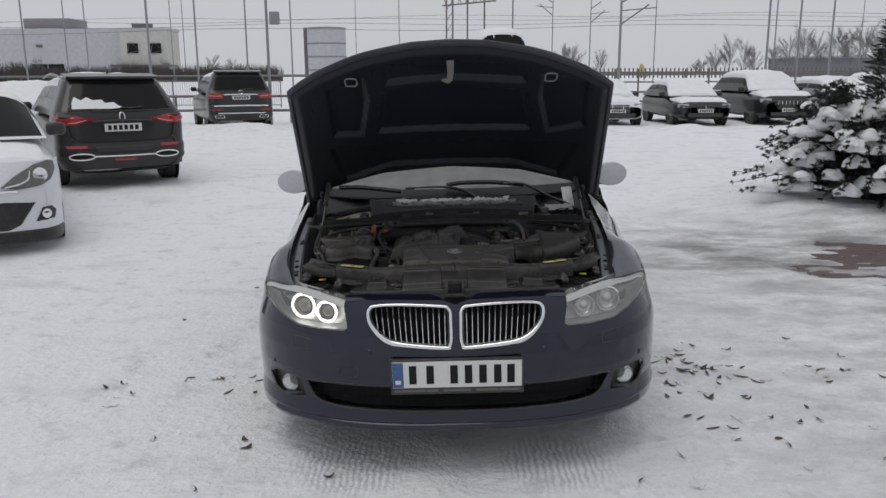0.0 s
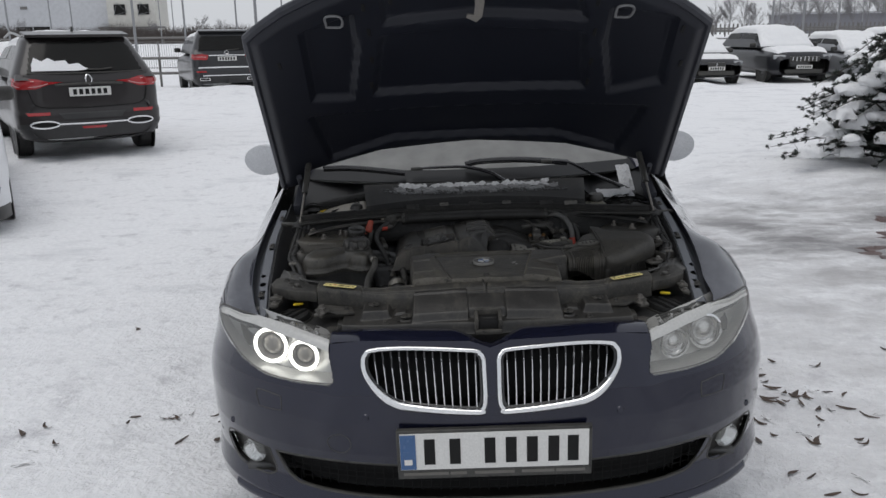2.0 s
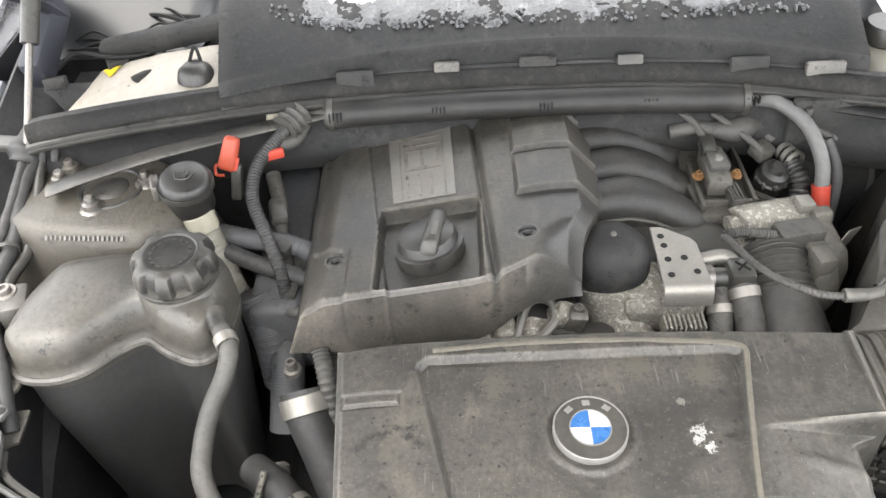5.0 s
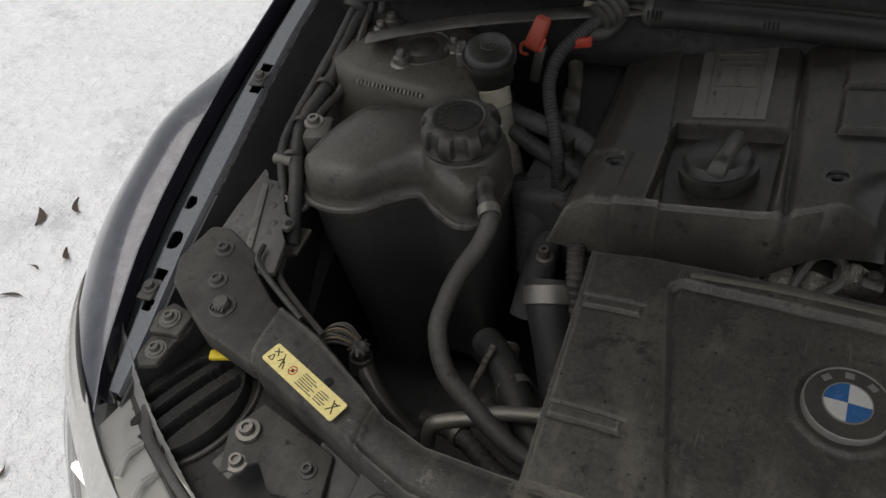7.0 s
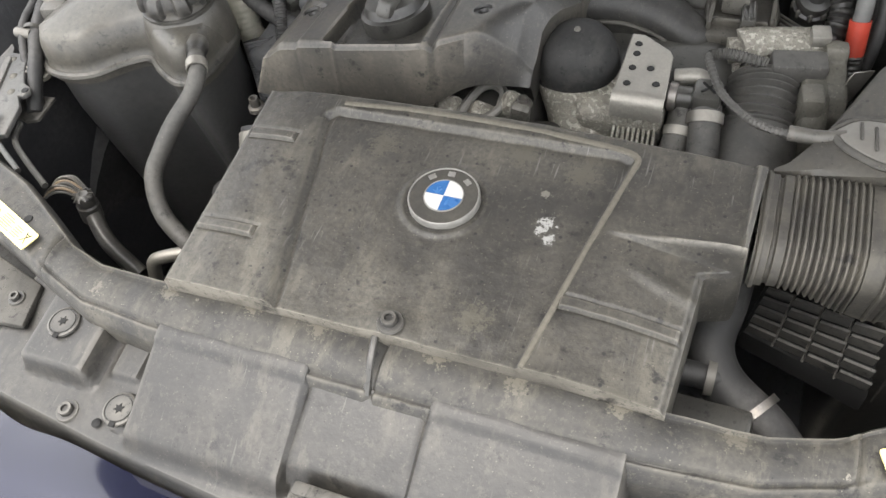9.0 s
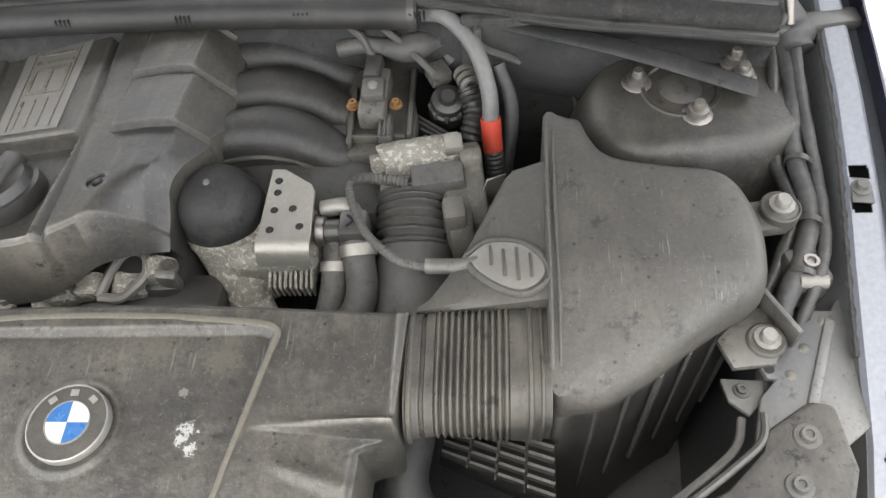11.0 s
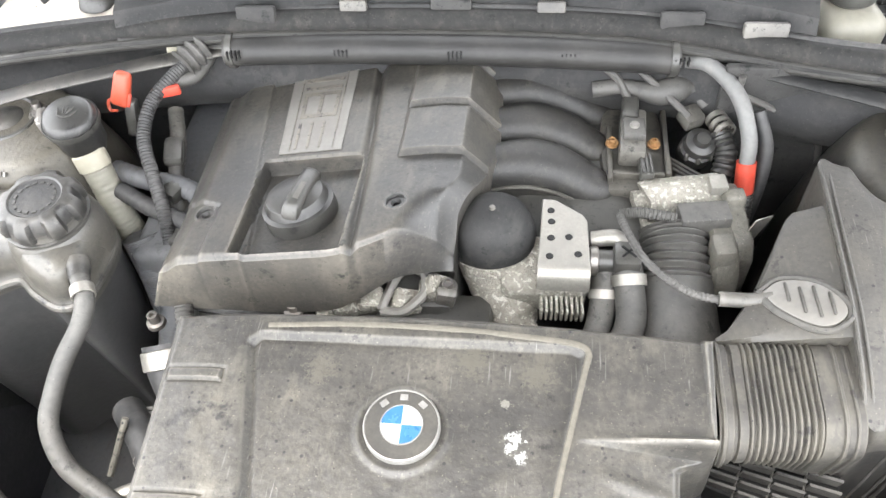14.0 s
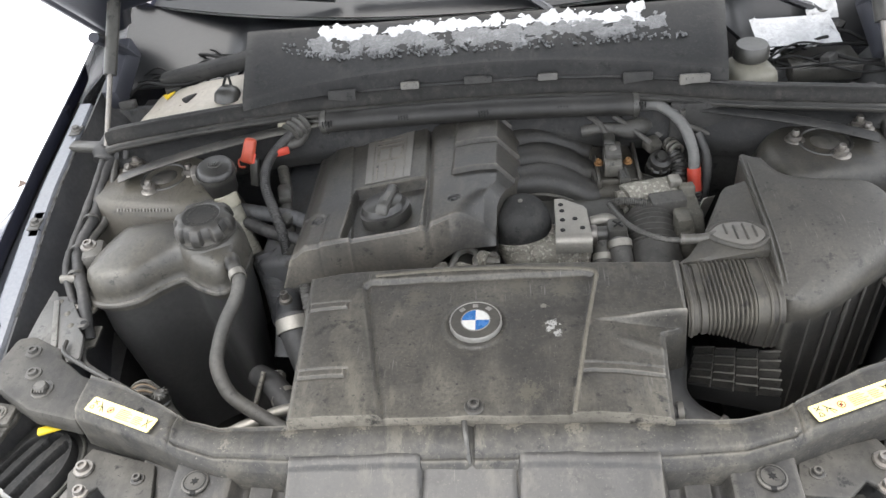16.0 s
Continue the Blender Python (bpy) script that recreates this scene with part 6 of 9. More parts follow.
part("second_cable", tube(B(), [(0.36, 0.93, 0.84), (0.375, 0.905, 0.80), (0.37, 0.88, 0.74), (0.36, 0.87, 0.66)], 0.008, 10), RUBBER, cable)
cable = part("power_cable", tube(B(), [(-0.285, 1.0, 0.862), (-0.305, 1.0, 0.862), (-0.315, 0.985, 0.85), (-0.325, 0.965, 0.845), (-0.345, 0.955, 0.845)], 0.009, 10), RUBBER_L, car, "grey cable end by the engine cover")
part("harness", tube(B(), [(-0.325, 0.985, 0.86), (-0.345, 0.955, 0.855), (-0.368, 0.92, 0.84), (-0.372, 0.88, 0.82), (-0.355, 0.84, 0.80), (-0.335, 0.80, 0.775), (-0.325, 0.77, 0.75)], lambda t: 0.0085 + 0.0006 * math.sin(t * 420), 10, n=300), RUBBER, cable)
part("boot", tube(B(), [(-0.315, 0.995, 0.868), (-0.335, 0.968, 0.862)], lambda t: 0.018 + 0.0025 * math.sin(t * 20), 12, n=20), RUBBER_L, cable)

# air filter box
def curve2(poly, n):
    pts = [Vector((x, y, 0)) for x, y in poly]
    return [(q.x, q.y) for q in spline(pts + pts[:1], n + 1)[:-1]]
ZINC = mat("pale_zinc", (0.165, 0.158, 0.146), 0.5, 0.3, (0.15, 0.14, 0.12), 0.4, 60, 200, 0.1)
AIRBOX = mat("airbox_plastic", (0.035, 0.033, 0.029), 0.55, 0, (0.083, 0.076, 0.062), 0.35, 7, 200, 0.25, 0.001, drops=(66, 0.12), scratch=(0.1006, 0.0965, 0.0841), grime=(0.0629, 0.0577, 0.0466))
TOP = [(0.405, 0.838), (0.410, 0.846), (0.420, 0.848), (0.438, 0.847), (0.447, 0.840), (0.455, 0.817), (0.472, 0.795), (0.52, 0.783), (0.565, 0.776), (0.588, 0.755), (0.600, 0.712), (0.600, 0.676), (0.591, 0.642), (0.562, 0.623), (0.529, 0.600), (0.502, 0.579), (0.476, 0.561), (0.450, 0.547), (0.425, 0.543), (0.404, 0.548), (0.4015, 0.59), (0.4015, 0.64), (0.402, 0.70), (0.403, 0.78)]


def moulded(bm, outline, steps, sharp=None, spine=None):
    """A lid: its outline drawn in step by step while it rises, closed flat or domed over a spine."""
    n = len(outline)
    c = [Vector((x, y, 0)) for x, y in outline]
    turn = 1 if sum(a.x * b.y - b.x * a.y for a, b in zip(c, c[1:] + c[:1])) > 0 else -1
    rings = []
    for d, z in steps:
        ring = []
        for i in range(n):
            t = (c[(i + 1) % n] - c[i - 1]).normalized()
            q = c[i] + Vector((-t.y, t.x, 0)) * (d * turn * (step(c[i].x, sharp, sharp + 0.03) if sharp else 1))
            ring.append(bm.verts.new((q.x, q.y, z)))
        rings.append(ring)
    if spine:
        p0, p1 = Vector(spine[0]), Vector(spine[1])
        last = [v.co.copy() for v in rings[-1]]
        for f in (0.25, 0.5, 0.75, 0.97):
            ring = []
            for q in last:
                k = min(1, max(0, (q - p0).dot(p1 - p0) / (p1 - p0).length_squared))
                m = q.lerp(p0.lerp(p1, k), f)
                m.z = q.z + (p0.z - q.z) * math.sin(f * math.pi / 2)
                ring.append(bm.verts.new(m))
            rings.append(ring)
    for a, b in zip(rings, rings[1:]):
        for i in range(n):
            k = (i + 1) % n
            bm.faces.new((a[i], a[k], b[k], b[i]))
    bm.faces.new(rings[-1])
    return bm


b = moulded(B(), curve2(TOP, 110), ((0.004, 0.786), (0.001, 0.800), (0.0, 0.812), (0.0015, 0.824), (0.005, 0.833), (0.011, 0.8390), (0.017, 0.8416)), 0.404, ((0.424, 0.805, 0.8432), (0.520, 0.665, 0.8432)))
for v in b.verts:
    v.co.z += max(-0.018, min(0.010, 0.22 * (v.co.y - 0.615))) * step(v.co.z, 0.79, 0.84)
airbox = part("air_filter_box", b, AIRBOX, car, "large dusty black air filter box", 50)
for dx, rr in ((0.0, 0.0022), (0.007, 0.0016)):
    part("moulded_ridge", tube(B(), [(0.4035 + dx, 0.556, 0.815), (0.404 + dx, 0.575, 0.833), (0.4045 + dx, 0.64, 0.8485), (0.4045 + dx, 0.70, 0.8530), (0.406 + dx, 0.79, 0.8530), (0.408 + dx, 0.84, 0.850)], rr, 8, n=30), AIRBOX, airbox)
part("lower_box", moulded(B(), curve2(TOP, 90), ((0.016, 0.42), (0.013, 0.56), (0.010, 0.70), (0.008, 0.770), (0.008, 0.790), (0.02, 0.792)), 0.404), PLASTIC, airbox, "ribbed dusty lower half of the box", 50)
for k in range(7):
    x = 0.414 + 0.029 * k
    yy = interp(x, (0.40, 0.425, 0.449, 0.48, 0.507, 0.536, 0.566, 0.591), (0.558, 0.552, 0.556, 0.572, 0.591, 0.613, 0.634, 0.657))
    part("rib", tube(B(), [(x, yy - 0.002, 0.786), (x, yy, 0.70), (x, yy + 0.004, 0.57)], 0.0022 if k % 3 else 0.0035, 6), RUBBER_L, airbox)
# slanted wing of the box with the oval grip
b = B()
def slope(u, v):
    x = 0.286 + 0.117 * u
    y0 = 0.628
    y1 = interp(x, (0.285, 0.297, 0.327, 0.366, 0.374, 0.403), (0.632, 0.640, 0.686, 0.770, 0.779, 0.785))
    return Vector((x, y0 + (y1 - y0) * v, 0.822 + 0.026 * u - 0.004 * (1 - step(min(v, 1 - v), 0, 0.08))))
sheet(b, 40, 12, slope, skirt=(0, 0, -0.09))
part("inlet_shoulder", b, AIRBOX, airbox)
def on_slope(bm):
    """Lays a flat piece on the slanted wing."""
    for v in bm.verts:
        v.co.z += 0.822 + 0.026 * (v.co.x - 0.286) / 0.117
    return bm
o = [(0.331, 0.679), (0.350, 0.691), (0.379, 0.685), (0.397, 0.665), (0.399, 0.648), (0.385, 0.637), (0.367, 0.640), (0.342, 0.660)]
grip = part("oval_grip", on_slope(prism(B(), curve2(o, 40), -0.004, 0.004, 0.002, 2)), SILVER, airbox, "pale oval ribbed grip")
part("rim", on_slope(closed_tube(B(), [Vector((x, y, 0.001)) for x, y in curve2([(0.366 + (x - 0.366) * 1.09, 0.664 + (y - 0.664) * 1.12) for x, y in o], 50)], 0.0035, 8)), AIRBOX, grip)
for x, y, l in ((0.352, 0.676, 0.022), (0.364, 0.666, 0.030), (0.376, 0.663, 0.036), (0.388, 0.660, 0.026)):
    part("rib", on_slope(box(B(), (x, y, 0.005), (0.0028, l, 0.003), (0, 0, 3), 0.001, 1)), AIRBOX, grip)
b = lathe(B(), [(0, 0.004), (0.010, 0.004), (0.012, 0.001), (0.016, 0.0), (0.0175, 0.0015), (0.019, 0.0), (0.019, -0.015)], (0.627, 0.742, 0.822), seg=28)
box(b, (0.608, 0.738, 0.808), (0.05, 0.036, 0.014), (0, 0, 8), 0.004)
lug = part("mounting_lug", b, AIRBOX, airbox, "rubber mounting lug")
part("bolt", lathe(B(), [(0, 0.010), (0.006, 0.010), (0.0075, 0.008), (0.0075, 0.002), (0.012, 0.0015), (0.012, 0)], (0.627, 0.742, 0.826), seg=12), ZINC, lug)
b = prism(B(), [(0.555, 0.618), (0.585, 0.652), (0.600, 0.652), (0.618, 0.622), (0.603, 0.594), (0.565, 0.590)], 0.780, 0.788, 0.002)
box(b, (0.608, 0.640, 0.795), (0.005, 0.06, 0.03), (0, 0, 28), 0.0015)
lug = part("mounting_lug", b, PLASTIC, airbox, "black bracket with rubber washer")
part("washer", lathe(B(), [(0, 0.005), (0.009, 0.005), (0.0115, 0.003), (0.0155, 0.0035), (0.0175, 0.002), (0.018, 0)], (0.598, 0.617, 0.788), seg=28), AIRBOX, lug)
part("bolt", lathe(B(), [(0, 0.010), (0.006, 0.010), (0.0075, 0.008), (0.0075, 0.002), (0.012, 0.0015), (0.012, 0)], (0.598, 0.617, 0.792), seg=12), ZINC, lug)
b = prism(B(), [(0.556, 0.588), (0.594, 0.586), (0.590, 0.566), (0.576, 0.552), (0.560, 0.566)], 0.766, 0.772, 0.002)
low_lug = part("bracket", b, RUBBER_L, lug)
screw(low_lug, (0.573, 0.576, 0.772), 0.006, PLASTIC_D, 0.004)
# ribbed intake joint
def joint(u, v):
    x = 0.279 + 0.124 * u
    y0, y1 = 0.521 + 0.012 * u, 0.627 + 0.009 * u
    k = (0.5 - 0.5 * math.cos((u - 0.2) / 0.52 * 2 * math.pi * 11)) ** 0.7 if 0.2 < u < 0.72 else 0.55
    out = 0.0042 * k + 0.003 * step(0.022 - abs(u - 0.035), 0, 0.01) - 0.003 * step(0.02 - abs(u - 0.12), 0, 0.01) + 0.0025 * step(0.02 - abs(u - 0.86), 0, 0.01) + 0.002 * step(0.015 - abs(u - 0.94), 0, 0.008)
    # rounded front and back edge; the front skirt is longer towards the box
    z, r = 0.829, 0.028
    low = 0.792 - 0.046 * step(u, 0.15, 0.95)
    if v < 0.30:
        f = v / 0.30
        return Vector((x, y0 - out + 0.010 * (1 - f) * u, low + (z - r - low) * f))
    if v < 0.48:
        a = (v - 0.30) / 0.18 * math.pi / 2
        return Vector((x, y0 + r - (r + out) * math.cos(a), z - r + (r + out) * math.sin(a)))
    if v < 0.84:
        return Vector((x, y0 + r + (y1 - y0 - r - 0.02) * (v - 0.48) / 0.36, z + out))
    a = (v - 0.84) / 0.16 * math.pi / 2
    return Vector((x, y1 - 0.02 + (0.02 + out) * math.sin(a), z - 0.02 + (0.02 + out) * math.cos(a)))
part("ribbed_joint", sheet(B(), 200, 32, joint, thick=0.002), mat("joint_rubber", (0.026, 0.024, 0.021), 0.65, 0, (0.075, 0.069, 0.054), 0.4, 14, 140, 0.2, edge=(0.08, 0.073, 0.058), grime=(0.06, 0.055, 0.043)), car, "ribbed rubber joint of the air duct", 60)
# slatted grid under the joint
QUAD = (Vector((0.296, 0.560, 0.648)), Vector((0.412, 0.503, 0.674)), Vector((0.409, 0.542, 0.733)), Vector((0.309, 0.600, 0.684)))
def louvre(u, v, up=0.0):
    p = QUAD[0].lerp(QUAD[1], u).lerp(QUAD[3].lerp(QUAD[2], u), v)
    return p + Vector((0, -0.5, 0.85)) * up
grid = part("slatted_grid", sheet(B(), 4, 4, lambda u, v: louvre(u, v), skirt=(0, 0, -0.03)), INK, car, "black slatted grid below the air duct")
for c in range(4):
    for r in range(5):
        u0, u1, v0 = 0.02 + 0.245 * c, 0.245 + 0.245 * c, 0.04 + 0.19 * r
        part("slat", sheet(B(), 6, 3, lambda u, v: louvre(u0 + (u1 - u0) * u, v0 + 0.10 * v + 0.03 * u, 0.002 + 0.014 * v), thick=0.003), RUBBER_L, grid)
    if c:
        part("upright", sheet(B(), 1, 8, lambda u, v: louvre(0.245 * c + 0.012 * u, v, 0.006), thick=0.004), PLASTIC, grid)

# hoses by the radiator
hose = part("radiator_hose", tube(B(), [(0.275, 0.62, 0.69), (0.272, 0.57, 0.685), (0.266, 0.52, 0.675), (0.285, 0.485, 0.665), (0.33, 0.455, 0.655), (0.36, 0.43, 0.64)], 0.024, 16), RUBBER, car, "thick black radiator hose")
part("clamp", lathe(B(), [(0.0265, -0.004), (0.0285, -0.004), (0.0285, 0.004), (0.0265, 0.004)], (0.318, 0.464, 0.658), (0.8, -0.6, -0.2)), STEEL, hose)
hose = part("branch_hose", tube(B(), [(0.20, 0.478, 0.68), (0.25, 0.480, 0.68), (0.285, 0.483, 0.675)], 0.013, 12), RUBBER, car, "black branch hose")
part("clamp", lathe(B(), [(0.0145, -0.004), (0.018, -0.004), (0.018, 0.004), (0.0145, 0.004)], (0.272, 0.482, 0.677), (1, 0, 0)), SILVER, hose)
part("fan_frame", box(B(), (0.27, 0.435, 0.665), (0.09, 0.035, 0.05), bev=0.005), PLASTIC_D, car)

# coolant tank
b = B()
TANK = mat("tank_plastic", (0.042, 0.040, 0.036), 0.38, 0, (0.115, 0.105, 0.084), 0.4, 7, 160, 0.25, 0.001, edge=(0.10, 0.092, 0.075), grime=(0.065, 0.06, 0.049))
TANK_LOW = mat("tank_shade_plastic", (0.045, 0.0448, 0.0445), 0.36, 0, (0.075, 0.072, 0.068), 0.3, 7, 120, 0.2, 0.001)
o = [(-0.616, 0.664), (-0.614, 0.700), (-0.603, 0.742), (-0.582, 0.780), (-0.53, 0.792), (-0.46, 0.795), (-0.405, 0.784), (-0.378, 0.752), (-0.374, 0.705), (-0.382, 0.668), (-0.405, 0.656), (-0.440, 0.672), (-0.468, 0.690), (-0.498, 0.674), (-0.528, 0.646), (-0.562, 0.636), (-0.596, 0.642)]
tank = part("coolant_tank", moulded(b, curve2(o, 90), ((-0.002, 0.762), (-0.003, 0.770), (-0.003, 0.777), (0.001, 0.780), (0.002, 0.792), (0.004, 0.805), (0.008, 0.816), (0.012, 0.823)), spine=((-0.560, 0.715, 0.832), (-0.430, 0.735, 0.832))), TANK, car, "dusty black coolant tank with screw cap", 60)
part("flange", closed_tube(B(), [Vector((x * 1.003, y - 0.002, 0.774)) for x, y in curve2(o, 80)], 0.0052, 8), PLASTIC, tank)
part("lower_tank", moulded(B(), curve2(o, 60), ((0.03, 0.40), (0.024, 0.50), (0.012, 0.62), (0.004, 0.70), (0.004, 0.762), (0.02, 0.764))), TANK_LOW, tank, "black lower half of the tank", 60)
neck = (-0.430, 0.738, 0.0)
part("neck", lathe(B(), [(0.056, 0.775), (0.055, 0.806), (0.052, 0.820), (0.047, 0.830), (0.044, 0.834), (0.043, 0.845)], neck, seg=40), TANK, tank)
part("collar", lathe(B(), [(0.0445, 0.829), (0.0475, 0.830), (0.0475, 0.834), (0.0445, 0.835)], neck, seg=40), PLASTIC_D, tank)
mark = B()
for ang in (45, -45):
    box(mark, (0, 0, 0), (0.014, 0.002, 0.001), (0, 0, ang))
lathe(mark, [(0.0085, 0.0), (0.0085, 0.0008), (0.0098, 0.0008), (0.0098, 0.0)], (0, 0, 0), seg=20)
mark.transform(pose(-0.408, 0.684, 0.809, 62, 0, 20))
part("mark", mark, INK, tank, "crossed round mark")
# fluted cap: lobes that widen towards the foot
rings = ((0.838, 0.0475, 0.0425), (0.842, 0.0490, 0.0432), (0.850, 0.0482, 0.0418), (0.857, 0.0462, 0.0398), (0.862, 0.0425, 0.0380), (0.8645, 0.0360, 0.0350), (0.8650, 0.0300, 0.0300), (0.8635, 0.0280, 0.0280))
def fluted(u, v):
    z, big, small = rings[round(v * (len(rings) - 1))]
    a = 2 * math.pi * u
    lobe = step(0.5 + 0.5 * math.cos(a * 8), 0.25, 0.75)
    r = small + (big - small) * lobe
    return Vector((neck[0] + r * math.cos(a), neck[1] + r * math.sin(a), z))
b = sheet(B(), 128, len(rings) - 1, fluted)
lathe(b, [(0.0282, 0.8635), (0.018, 0.8632), (0.0, 0.8635)], neck, seg=32)
cap = part("tank_cap", b, PLASTIC, tank, "black fluted screw cap", 35)
for i in range(16):
    a = 2 * math.pi * i / 16
    part("bar", box(B(), (neck[0] + 0.022 * math.cos(a), neck[1] + 0.022 * math.sin(a), 0.8640), (0.005, 0.003, 0.0006), (0, 0, math.degrees(a) + 90)), PLASTIC_D, cap)
part("tank_lug", prism(B(), [(-0.648, 0.618), (-0.640, 0.608), (-0.624, 0.608), (-0.600, 0.628), (-0.595, 0.650), (-0.62, 0.655), (-0.636, 0.635)], 0.764, 0.771, 0.002), PANEL, tank)
part("lug_bracket", prism(B(), [(-0.632, 0.612), (-0.588, 0.616), (-0.585, 0.575), (-0.600, 0.568), (-0.628, 0.575)], 0.745, 0.750, 0.0015), PLASTIC, tank)
part("hole", lathe(B(), [(0, 0.001), (0.005, 0.001), (0.0065, 0.0)], (-0.606, 0.590, 0.7503), seg=14), INK, tank)
screw(tank, (-0.628, 0.627, 0.770), 0.010, STEEL, 0.010)
hose = part("overflow_hose", tube(B(), [(-0.385, 0.690, 0.808), (-0.372, 0.668, 0.812), (-0.361, 0.648, 0.806), (-0.364, 0.625, 0.790), (-0.377, 0.592, 0.772), (-0.382, 0.560, 0.757), (-0.379, 0.528, 0.745), (-0.358, 0.497, 0.722), (-0.318, 0.476, 0.704), (-0.270, 0.455, 0.690), (-0.21, 0.44, 0.68)], 0.0105, 14, n=70), RUBBER_L, car, "grey rubber overflow hose")
part("clamp", lathe(B(), [(0.011, -0.006), (0.0128, -0.006), (0.0128, 0.006), (0.011, 0.006)], (-0.364, 0.654, 0.810), (0.45, -0.8, -0.15)), ALU, hose)
part("coupling", lathe(B(), [(0.010, -0.018), (0.0135, -0.016), (0.0135, -0.004), (0.0115, 0.0), (0.0115, 0.012)], (-0.378, 0.678, 0.811), (0.45, -0.8, 0.05)), PLASTIC, hose)
# shapes below, in the dark of the bay
part("steel_pipe", tube(B(), [(-0.366, 0.444, 0.655), (-0.360, 0.452, 0.684), (-0.345, 0.460, 0.690), (-0.318, 0.472, 0.692), (-0.295, 0.486, 0.692), (-0.25, 0.50, 0.690)], 0.0085, 12, n=30), ALU, car, "bare metal pipe at the radiator")
part("steel_rod", tube(B(), [(-0.335, 0.570, 0.685), (-0.352, 0.520, 0.640)], 0.004, 8), PLASTIC_L, car)
hose = part("lower_hose", tube(B(), [(-0.36, 0.60, 0.64), (-0.32, 0.56, 0.66), (-0.28, 0.51, 0.66), (-0.23, 0.46, 0.64)], 0.019, 14), RUBBER, car, "black radiator hose")
part("clamp", lathe(B(), [(0.0195, -0.005), (0.021, -0.005), (0.021, 0.005), (0.0195, 0.005)], (-0.30, 0.537, 0.66), (0.7, -0.7, 0)), ALU, hose)
pump = part("pump", tube(B(), [(-0.292, 0.640, 0.735), (-0.286, 0.620, 0.720), (-0.270, 0.590, 0.690), (-0.250, 0.550, 0.650)], lambda t: 0.027 - 0.004 * t, 18), RUBBER, car, "black hose end in a steel band")
part("band", lathe(B(), [(0.0275, -0.011), (0.0292, -0.010), (0.0292, 0.010), (0.0275, 0.011)], (-0.288, 0.627, 0.726), (0.25, -0.78, -0.58), 24), ALU, pump, "bright steel band")
part("conduit", tube(B(), [(-0.27, 0.67, 0.77), (-0.262, 0.64, 0.75), (-0.255, 0.61, 0.70)], lambda t: 0.010 + 0.001 * math.sin(t * 80), 10, n=40), RUBBER_L, pump)
screw(pump, (-0.302, 0.655, 0.752), 0.008, STEEL, 0.018)
part("thermal_sleeve", tube(B(), [(-0.345, 0.78, 0.68), (-0.335, 0.73, 0.66), (-0.34, 0.68, 0.60)], lambda t: 0.022 + 0.0003 * math.sin(t * 260), 16, n=120), BAY, car, "woven heat sleeve")
plug = part("round_plug", lathe(B(), [(0, 0.010), (0.005, 0.012), (0.009, 0.010), (0.011, 0.006), (0.011, -0.004), (0.013, -0.006), (0.013, -0.03)], (-0.452, 0.483, 0.735), (0.15, 0.1, 1), 20), PLASTIC, car, "grey round plug with a bundle of thin wires")
for k in range(10):
    a = k * math.pi / 5
    part("rib", box(B(), (-0.452 + 0.009 * math.cos(a), 0.483 + 0.009 * math.sin(a), 0.743), (0.006, 0.0015, 0.005), (0, 25, math.degrees(a))), PLASTIC_D, plug)
for k in range(7):
    f = (k - 3) * 0.0045
    part("thin_wire", tube(B(), [(-0.505, 0.470 + f, 0.735), (-0.490, 0.484 + f, 0.748 + 0.002 * (k % 3)), (-0.474, 0.490 + f * 0.9, 0.750 + 0.002 * (k % 2)), (-0.458, 0.490 + f * 0.5, 0.738)], 0.0018, 6, n=16), (RUBBER_L, BARE_WIRE, PLASTIC)[k % 3], plug)
part("elbow", tube(B(), [(-0.452, 0.483, 0.715), (-0.440, 0.470, 0.712), (-0.415, 0.452, 0.700), (-0.38, 0.44, 0.67)], 0.010, 12, n=16), PLASTIC_D, plug)
for k, pts in enumerate(([(-0.33, 0.600, 0.640), (-0.318, 0.560, 0.648), (-0.290, 0.540, 0.650), (-0.262, 0.520, 0.640)], [(-0.350, 0.560, 0.560), (-0.320, 0.520, 0.600), (-0.270, 0.490, 0.610)], [(-0.42, 0.52, 0.55), (-0.36, 0.50, 0.58), (-0.30, 0.47, 0.58), (-0.24, 0.45, 0.60)])):
    pipe = part("low_pipe", tube(B(), pts, lambda t: 0.012 + 0.0009 * math.sin(t * 120), 12, n=80), RUBBER_L, car, "corrugated pipe low in the bay")
    part("clamp", lathe(B(), [(0.0125, -0.004), (0.0145, -0.004), (0.0145, 0.004), (0.0125, 0.004)], pts[1], tuple(Vector(pts[2]) - Vector(pts[0]))), ALU, pipe)

